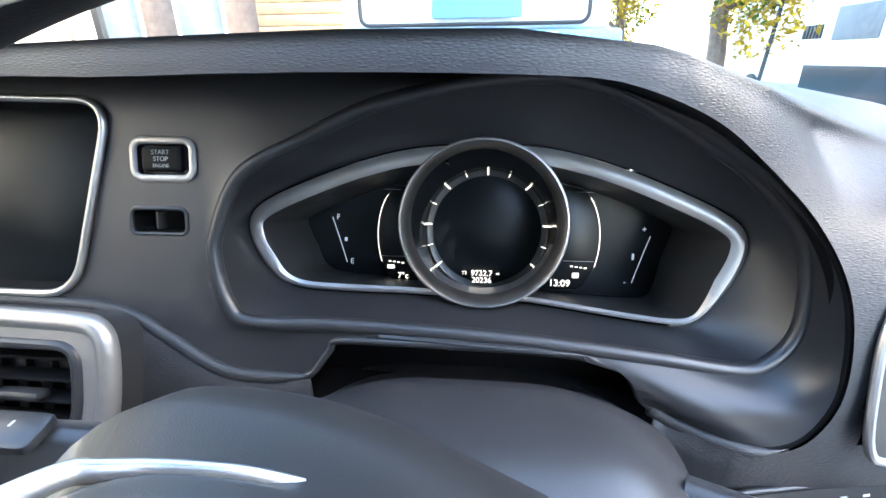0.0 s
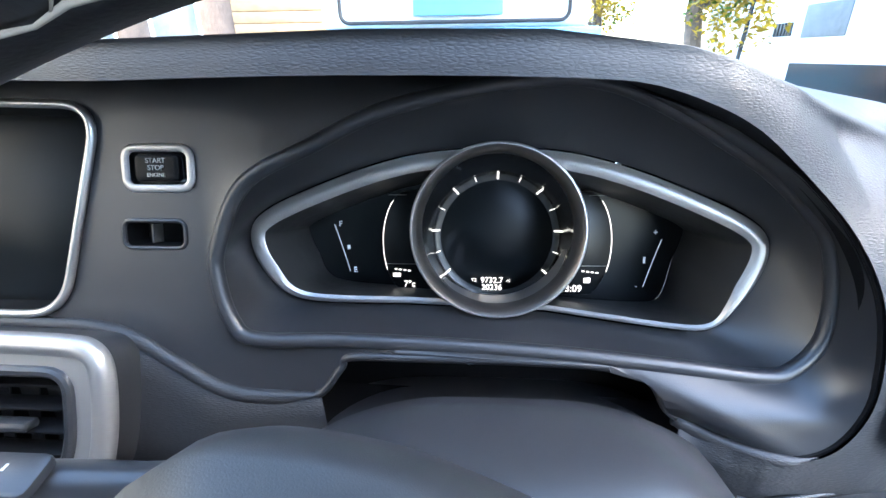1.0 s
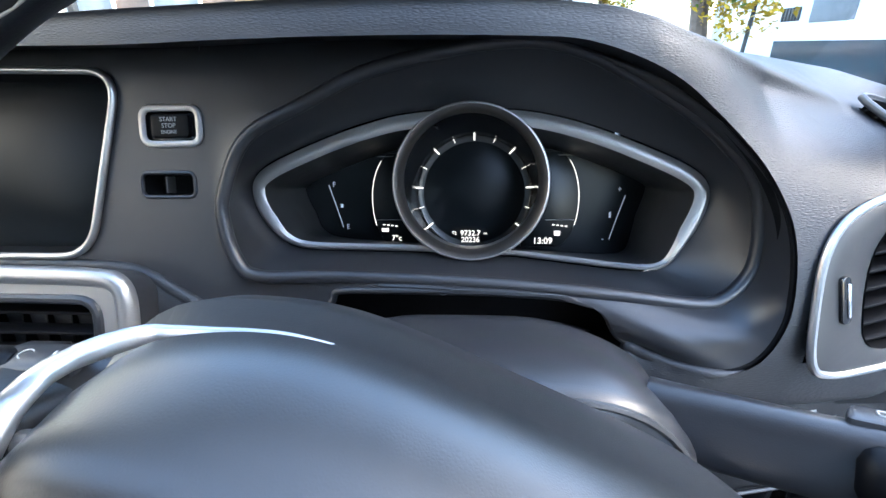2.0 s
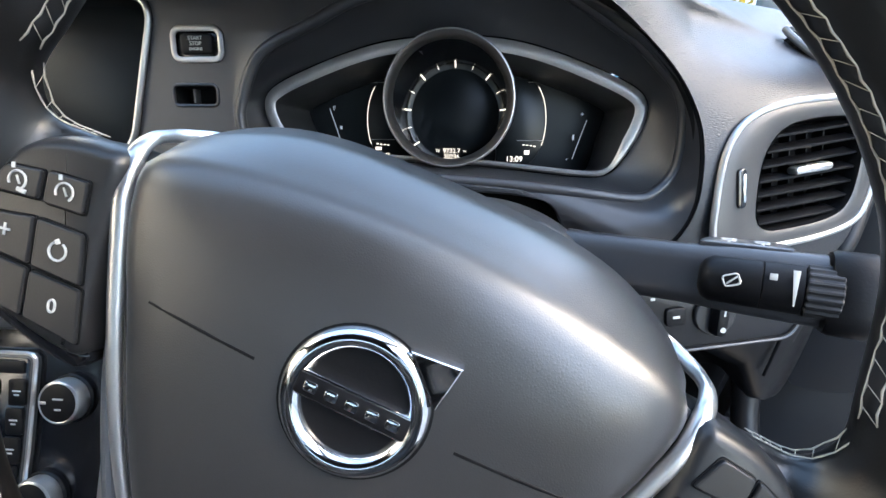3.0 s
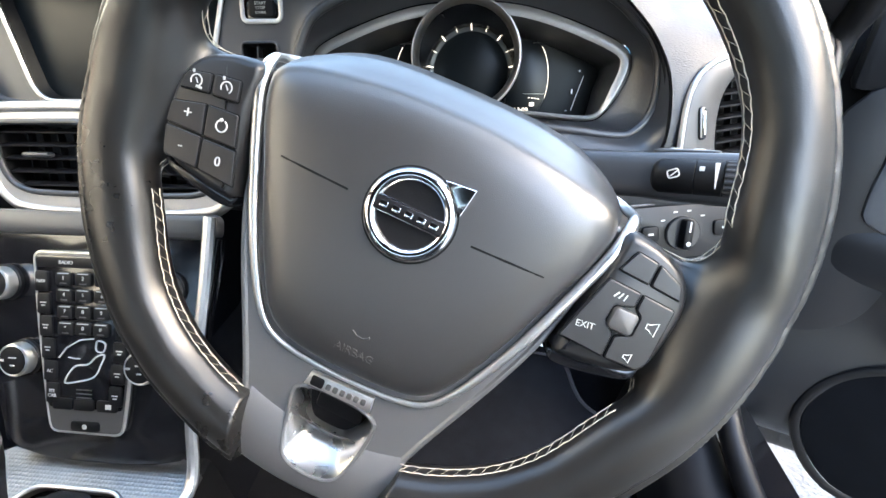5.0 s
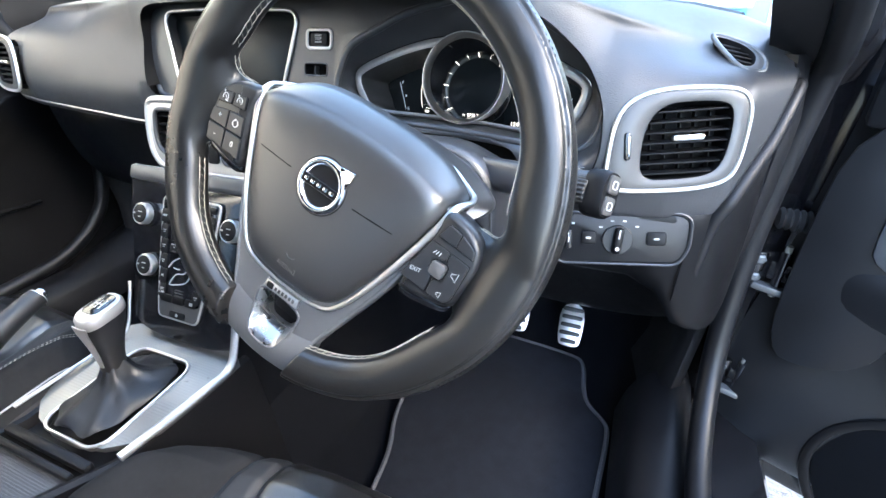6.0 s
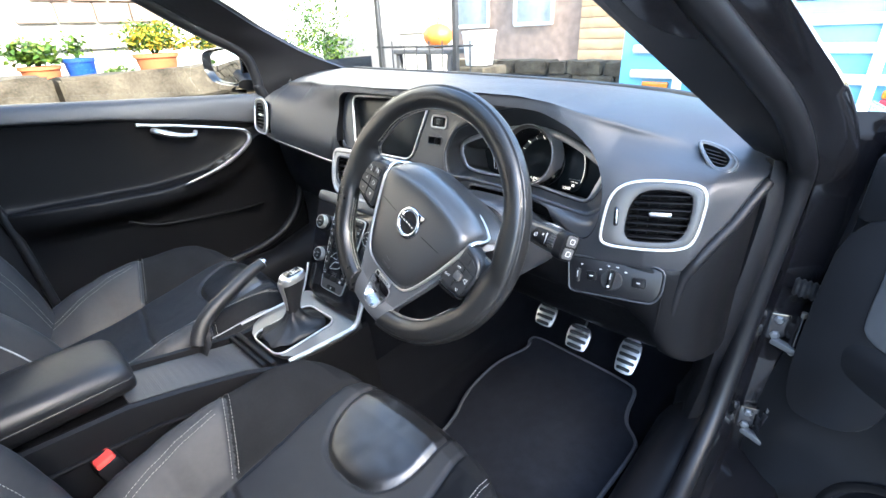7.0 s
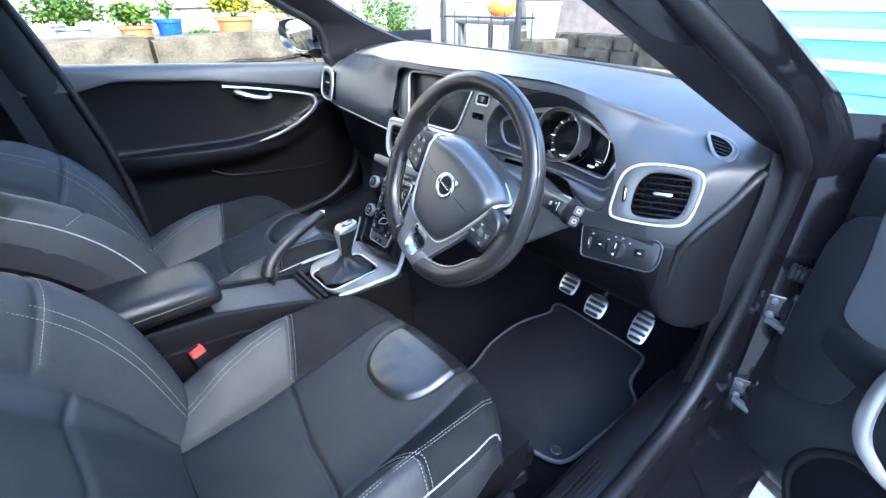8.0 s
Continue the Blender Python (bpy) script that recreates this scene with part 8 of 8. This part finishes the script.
# garden wall along the pavement, with big coping stones
WXL = -2.15
wall = thing("garden_wall", "old stone garden wall with large weathered coping stones", "stone wall", (WXL, 0, 0), kind="structure")
part("core", rbox((0.26, 6.75, 0.80), 0.01, pose(WXL - 0.02, -1.5, 0.40)), MORTAR, wall)
part("low_core", rbox((0.26, 2.2, 0.38), 0.01, pose(WXL - 0.02, 2.97, 0.19)), MORTAR, wall)
y = -5.0
while y < 1.5:
    L_ = rng.uniform(0.5, 0.95)
    part("coping_stone", rough_block(0.36, L_ - 0.012, 0.15, pose(WXL, y + L_ / 2, 0.895 + rng.uniform(-0.008, 0.008), rng.uniform(-1, 1), rng.uniform(-1, 1), rng.uniform(-1, 1)), 0.02), STONE, wall)
    y += L_
for row in range(4):
    y = -5.0 + rng.random() * 0.3
    while y < (4.0 if row < 2 else 1.7):
        L_ = rng.uniform(0.28, 0.55)
        part("stone", rough_block(0.30, L_ - 0.02, 0.19, pose(WXL, y + L_ / 2, 0.11 + row * 0.203, 0, 0, 0), 0.018), STONE, wall)
        y += L_


def leafy(th, centre, rx, ry, rz, n, size, mats, name="foliage", seed=1, low=-0.5):
    """A crown of small bent leaves in an uneven cloud."""
    r = random.Random(seed)
    bms = [bmesh.new() for _ in mats]
    for _ in range(n):
        while True:
            p = V(r.uniform(-1, 1), r.uniform(-1, 1), r.uniform(low, 1))
            if 0.15 < p.length < 1:
                break
        k = 0.75 + 0.5 * noise.noise(p * 2.3 + V(seed, 0, 0))
        q = V(centre[0] + p.x * rx * k, centre[1] + p.y * ry * k, centre[2] + p.z * rz * k)
        s = size * r.uniform(0.6, 1.4)
        m = Matrix.Translation(q) @ Euler((r.uniform(-0.9, 0.9), r.uniform(-0.9, 0.9), r.uniform(0, 6.28))).to_matrix().to_4x4()
        b = bms[r.randrange(len(mats))]
        pts = [(-0.5, 0, -0.08), (-0.1, 0.28, 0.04), (0.5, 0, -0.12), (-0.1, -0.28, 0.04), (-0.05, 0, 0.0)]
        v = [b.verts.new(m @ (V(*c) * s)) for c in pts]
        for f in ((0, 4, 1), (4, 2, 1), (0, 3, 4), (4, 3, 2)):
            b.faces.new([v[i] for i in f])
    for b, mt in zip(bms, mats):
        part(name, b, mt, th, sharp=0)


def pot(name, label, x, y, z, r, h, mat, plant, seed):
    th = thing(name, label, "potted plant", (x, y, z))
    part("pot", revolve([(r * 0.72, 0), (r * 0.78, 0.01), (r * 0.96, h * 0.85), (r * 1.06, h * 0.86), (r * 1.06, h), (r * 0.96, h), (r * 0.94, h * 0.9)], 28, pose(x, y, z)), mat, th)
    part("soil", revolve([(r * 0.94, h * 0.88), (r * 0.5, h * 0.93), (0.001, h * 0.93)], 20, pose(x, y, z)), SOIL, th)
    rr0 = random.Random(seed)
    bm = bmesh.new()
    for k in range(9):
        a = rr0.uniform(0, 6.28)
        e = V(x + plant[0] * 0.6 * math.cos(a), y + plant[1] * 0.6 * math.sin(a), z + h + plant[2] * rr0.uniform(0.5, 1.1))
        tube([V(x, y, z + h * 0.9), V(x, y, z + h).lerp(e, 0.5) + V(0, 0, 0.03), e], [0.005, 0.004, 0.002], 5, bm=bm)
    part("stem", bm, LEAFS[2], th)
    leafy(th, (x, y, z + h + plant[2] * 0.55), plant[0], plant[1], plant[2], plant[3], plant[4], plant[5], seed=seed)
    return th


BEDZ = 0.80
bed = part("flower_bed", rbox((1.6, 6.8, 0.88), 0.02, pose(WXL - 0.95, -1.5, BEDZ - 0.35)), SOIL)
tagged(bed, "dark soil bed behind the garden wall", "flower bed", kind="structure")
PX = WXL - 0.42
PZ = BEDZ + 0.075
pot("potted_plant", "leafy green herbs in a grey pot behind the wall", PX, -0.24, PZ, 0.09, 0.14, GREYP, (0.20, 0.24, 0.12, 2600, 0.024, [LEAFS[0], LEAFS[1], LEAFS[2]]), 11)
pot("potted_plant", "bright green plant in an orange terracotta pot", PX, 0.07, PZ, 0.092, 0.13, TERRA, (0.13, 0.14, 0.10, 900, 0.034, [LEAFS[1], LEAFS[0]]), 12)
pot("potted_plant", "sparse plant in a dark blue glazed pot", PX, 0.255, PZ, 0.076, 0.16, BLUEG, (0.09, 0.09, 0.10, 160, 0.03, [LEAFS[1], LEAFS[0]]), 13)
pot("potted_plant", "trailing green plant in a terracotta trough", PX, 0.66, PZ, 0.12, 0.16, TERRA, (0.20, 0.24, 0.14, 2600, 0.024, [LEAFS[1], LEAFS[0], LEAFS[3]]), 14)
pot("potted_plant", "bushy green plant in a grey pot further along", PX, -0.75, PZ, 0.10, 0.14, GREYP, (0.20, 0.24, 0.14, 1800, 0.026, [LEAFS[0], LEAFS[1]]), 15)
pot("potted_plant", "low flowering plant in a terracotta pot", PX - 0.1, 1.1, PZ, 0.10, 0.14, TERRA, (0.2, 0.24, 0.14, 1800, 0.026, [LEAFS[1], LEAFS[2], LEAFS[3]]), 16)
for y_ in (-0.45, 0.42):
    th = thing("trailing_herb", "small trailing green herb on the flower bed", "plant", (PX, y_, PZ - 0.05), group="herbs on the bed")
    leafy(th, (PX + 0.1, y_, PZ + 0.04), 0.12, 0.16, 0.09, 700, 0.024, [LEAFS[1], LEAFS[0]], seed=int(50 + 10 * y_), low=-1)
hedge = thing("garden_shrub", "leafy green shrub by the garden wall", "shrub", (-3.6, 2.7, 0), kind="stuff")
leafy(hedge, (-3.55, 2.5, 0.9), 0.5, 0.5, 0.75, 6000, 0.035, [LEAFS[0], LEAFS[1], LEAFS[2]], seed=21, low=-1)

# house with stone-framed windows across the garden
house = thing("house", "cream rendered house with sandstone panels and a green door", "house", (-5.2, 0, 0))
part("wall", rbox((0.3, 14, 6), 0.02, pose(-5.25, -0.5, 3.0)), RENDER, house, "cream rendered wall")
part("plinth", rbox((0.34, 14, 0.12), 0.02, pose(-5.2, -0.5, 1.12)), RENDER, house)
for y0, n_ in ((-1.55, 5), (0.55, 4)):
    for r_ in range(8):
        for c_ in range(n_):
            part("block", rbox((0.08, 0.30, 0.17), 0.012, pose(-5.08, y0 + c_ * 0.315 + (0.15 if r_ % 2 else 0), 1.38 + r_ * 0.185)), BRICKM, house)
part("door", rbox((0.06, 0.95, 2.6), 0.02, pose(-5.07, 3.3, 1.5)), GREEND, house, "pale green door")
part("gutter_pipe", tube([V(-5.02, 3.95, 0.0), V(-5.02, 3.95, 5.5)], 0.04, 10), WHITEP, house)

# patio ahead on the left
pw = thing("patio_wall", "low rubble stone wall beside the patio", "stone wall", (-1.6, 5.4, 0), kind="structure")
part("core", rbox((4.2, 0.3, 0.62), 0.02, pose(-2.2, 5.55, 0.31)), MORTAR, pw)
for r_ in range(4):
    x = -4.3
    while x < -0.2:
        L_ = rng.uniform(0.25, 0.6)
        part("stone", rough_block(L_ - 0.02, 0.36, 0.16, pose(x + L_ / 2, 5.5, 0.09 + r_ * 0.165, 0, 0, rng.uniform(-3, 3)), 0.02), STONE, pw)
        x += L_
bk_ = thing("bucket", "white plastic bucket standing on the stone wall", "bucket", (-2.75, 4.35, 0.6))
BX, BY, BZ = -2.30, 3.60, 0.75
part("shell", revolve([(0.13, 0), (0.14, 0.005), (0.17, 0.30), (0.178, 0.30), (0.178, 0.325), (0.165, 0.325), (0.13, 0.01)], 28, pose(BX, BY, BZ)), WHITEP, bk_)
part("stand", rbox((0.42, 0.42, 0.745), 0.03, pose(BX, BY, 0.3725)), STONE, bk_)
pk = thing("pumpkin", "orange carved pumpkin on a dark garden table", "pumpkin", (-3.1, 4.1, 0.8))
rings = []
for i in range(11):
    ph = -1.45 + 2.9 * i / 10
    rings.append([V(-3.05 + 0.16 * math.cos(ph) * (1 + 0.07 * abs(math.cos(4 * t))) * math.cos(t), 3.80 + 0.16 * math.cos(ph) * (1 + 0.07 * abs(math.cos(4 * t))) * math.sin(t), 1.035 + 0.13 * math.sin(ph)) for t in np.linspace(0, 2 * math.pi, 40, endpoint=False)])
part("flesh", loft(rings), PUMP, pk)
part("stalk", tube([V(-3.05, 3.8, 1.155), V(-3.04, 3.8, 1.195), V(-3.02, 3.81, 1.225)], [0.018, 0.013, 0.011], 7), BARK, pk)
tb = thing("garden_table", "dark wicker garden table with a pumpkin on top", "garden table", (-3.05, 3.8, 0))
part("tabletop", rbox((0.9, 0.6, 0.05), 0.01, pose(-3.05, 3.80, 0.88)), WICKER, tb)
for sx_ in (-1, 1):
    for sy_ in (-1, 1):
        part("leg", rbox((0.06, 0.06, 0.86), 0.01, pose(-3.05 + sx_ * 0.4, 3.80 + sy_ * 0.25, 0.43)), WICKER, tb)
so2 = thing("wicker_sofa", "dark grey wicker garden sofa", "garden sofa", (-4.2, 4.0, 0))
part("seat", rbox((0.8, 1.3, 0.42), 0.04, pose(-4.15, 3.9, 0.21)), WICKER, so2)
part("backrest", rbox((0.22, 1.3, 0.95), 0.08, pose(-4.5, 3.9, 0.60), 3), WICKER, so2)
part("arm", rbox((0.8, 0.2, 0.66), 0.08, pose(-4.15, 3.25, 0.33), 3), WICKER, so2)
fn_ = thing("iron_fence", "black iron garden fence with thin bars", "fence", (-2.6, 3.2, 0))
for k in range(8):
    part("bar", tube([V(-3.25 + 0.16 * k, 3.1 + 0.02 * k, 0), V(-3.25 + 0.16 * k, 3.1 + 0.02 * k, 1.0)], 0.008, 6), IRON, fn_)
for k in (0, 6):
    part("post", rbox((0.05, 0.05, 2.3), 0.006, pose(-3.25 + 0.16 * k, 3.1 + 0.02 * k, 1.15)), IRON, fn_)
part("rail", tube([V(-3.3, 3.09, 0.95), V(-2.1, 3.25, 0.95)], 0.012, 6), IRON, fn_)
bh = thing("house", "brown brick house with wooden boarding behind the patio", "house", (-5, 10, 0))
part("wall", rbox((7, 0.4, 5), 0.02, pose(-5.2, 9.5, 2.5)), BRICKM, bh, "brown stone wall")
for k in range(9):
    part("board", rbox((1.9, 0.05, 0.19), 0.01, pose(-3.1, 9.27, 0.5 + 0.2 * k)), WOOD, bh, "wooden board")
for x in (-6.9, -5.2):
    w_ = part("window", rbox((0.9, 0.06, 1.1), 0.01, pose(x, 9.29, 1.7)), GREYP, bh)
    part("window_frame", hoop(rr(0.95, 1.15, 0.02, 2), 0.04, plane_frame(V(x, 9.26, 1.7), (1, 0, 0), (0, -1, 0)), 6), WHITEP, w_)

# blue and white truck parked ahead
tr_ = thing("pickup_truck", "blue and white pickup truck parked ahead with a white ladder rack", "truck", (0.25, 3.5, 0))
TY = 3.5
part("tailgate", rbox((2.05, 0.10, 0.62), 0.03, pose(0.25, TY + 0.05, 0.86)), TRUCKB, tr_, "blue tailgate")
part("lower_body", rbox((2.0, 0.30, 0.26), 0.04, pose(0.25, TY + 0.18, 0.43)), TRUCKB, tr_)
part("bumper", rbox((2.0, 0.10, 0.12), 0.03, pose(0.25, TY - 0.03, 0.34)), TRUCKW, tr_, "white bumper")
part("bed", rbox((2.0, 3.2, 0.5), 0.04, pose(0.25, TY + 1.7, 0.75)), TRUCKB, tr_)
part("cab", rbox((1.9, 1.6, 1.3), 0.12, pose(0.25, TY + 2.5, 1.45), 3), TRUCKW, tr_, "white cab")
part("cab_window", rbox((1.0, 0.03, 0.5), 0.03, pose(0.25, TY + 1.69, 1.55)), TRUCKB, tr_)
for z in (0.72, 0.90, 1.06):
    part("rack_bar", tube([V(-0.66, TY - 0.03, z), V(1.16, TY - 0.03, z)], 0.032, 10), TRUCKW, tr_, "white rack bar")
for x in (-0.30, 0.80):
    part("rack_post", tube([V(x, TY - 0.045, 0.50), V(x, TY - 0.045, 1.15)], 0.034, 10), TRUCKW, tr_, "white rack post")
part("window_hoop", hoop(rr(1.58, 0.9, 0.06, 4), 0.014, plane_frame(V(0.25, TY + 0.02, 1.66), (1, 0, 0), (0, -1, 0)), 8), IRON, tr_, "thin dark hoop frame")
part("rear_window", rbox((0.62, 0.02, 0.80), 0.02, pose(0.28, TY + 0.04, 1.65)), TRUCKB, tr_, "pale blue panel")
part("canopy", rbox((1.9, 1.6, 1.1), 0.05, pose(0.25, TY + 0.88, 1.72), 3), TRUCKW, tr_, "white canopy")
for s in (-1, 1):
    part("tail_lamp", rbox((0.20, 0.03, 0.10), 0.01, pose(0.25 + s * 0.72, TY - 0.015, 0.56)), LAMP_R, tr_, "red tail lamp")
    part("indicator_lamp", rbox((0.20, 0.03, 0.05), 0.01, pose(0.25 + s * 0.72, TY - 0.015, 0.64)), LAMP_O, tr_, "orange lamp")
    w_ = part("wheel", revolve([(0.20, -0.1), (0.33, -0.1), (0.35, -0.07), (0.35, 0.07), (0.33, 0.1), (0.2, 0.1)], 28, plane_frame(V(0.25 + s * 0.85, TY + 0.9, 0.35), (0, 1, 0), (1, 0, 0))), RUBBER, tr_)
    w_ = part("wheel", revolve([(0.20, -0.1), (0.33, -0.1), (0.35, -0.07), (0.35, 0.07), (0.33, 0.1), (0.2, 0.1)], 28, plane_frame(V(0.25 + s * 0.85, TY + 3.0, 0.35), (0, 1, 0), (1, 0, 0))), RUBBER, tr_)


def tree(x, y, h, seed, label):
    th = thing("street_tree", label, "tree", (x, y, 0))
    r = random.Random(seed)
    trunk = [V(x + 0.05 * math.sin(k * 1.3), y, h * k / 8) for k in range(9)]
    part("trunk", tube(trunk, [0.16 - 0.012 * k for k in range(9)], 10), BARK, th)
    for k in range(7):
        a = r.uniform(0, 6.28)
        b0 = trunk[3 + k % 5]
        part("limb", tube([b0, b0 + V(0.5 * math.cos(a), 0.5 * math.sin(a), 0.35), b0 + V(1.0 * math.cos(a), 1.0 * math.sin(a), 0.9)], [0.06, 0.04, 0.015], 6), BARK, th)
    for k in range(5):
        c = trunk[2 + k] + V(r.uniform(-0.7, 0.7), r.uniform(-0.7, 0.7), r.uniform(0, 0.6))
        leafy(th, c, 0.8, 0.8, 0.7, 650, 0.10, [LEAFS[3], LEAFS[1]] if k % 2 else [LEAFS[3]], seed=seed + k, low=-1)
    return th


tree(3.9, 8.2, 4.2, 31, "street tree with yellow autumn leaves and a brown trunk")
tree(3.6, 13.0, 4.2, 41, "further street tree with yellow autumn leaves")
# pale van on the far right of the street
vn = thing("parked_van", "white van parked across the street", "van", (6.5, 8.5, 0))
part("body", rbox((1.9, 4.6, 1.5), 0.18, pose(6.9, 9.5, 1.15), 4), TRUCKW, vn)
part("window", rbox((0.03, 1.0, 0.5), 0.02, pose(5.945, 8.3, 1.45)), GREYP, vn)
for k in range(6):
    part("vent_slat", rbox((0.03, 0.05, 0.22), 0.005, pose(5.94, 9.1 + 0.09 * k, 1.35)), IRON, vn)
for yy in (8.0, 11.0):
    part("wheel", revolve([(0.18, -0.1), (0.3, -0.1), (0.32, -0.06), (0.32, 0.06), (0.3, 0.1), (0.18, 0.1)], 24, plane_frame(V(6.0, yy, 0.32), (0, 1, 0), (1, 0, 0))), RUBBER, vn)
fh = thing("house", "pale terrace of houses across the street", "house", (11, 5, 0))
part("wall", rbox((0.4, 40, 7), 0.02, pose(11.5, 4, 3.5)), RENDER, fh, "pale rendered wall")
for k in range(9):
    part("window", rbox((0.06, 1.0, 1.3), 0.01, pose(11.28, -13 + 4.2 * k, 2.0)), GREYP, fh)
    part("window", rbox((0.06, 1.0, 1.3), 0.01, pose(11.28, -13 + 4.2 * k, 4.7)), GREYP, fh)
part("roof", loft([[V(11.2, -16, 7), V(15, -16, 9.6), V(18, -16, 7)], [V(11.2, 24, 7), V(15, 24, 9.6), V(18, 24, 7)]]), GREYP, fh)
lpst = thing("lamp_post", "thin dark leaning street sign pole", "pole", (4.0, 7.4, 0))
part("pole", tube([V(4.3, 7.6, 0), V(4.5, 7.6, 3.0)], 0.03, 8), IRON, lpst)
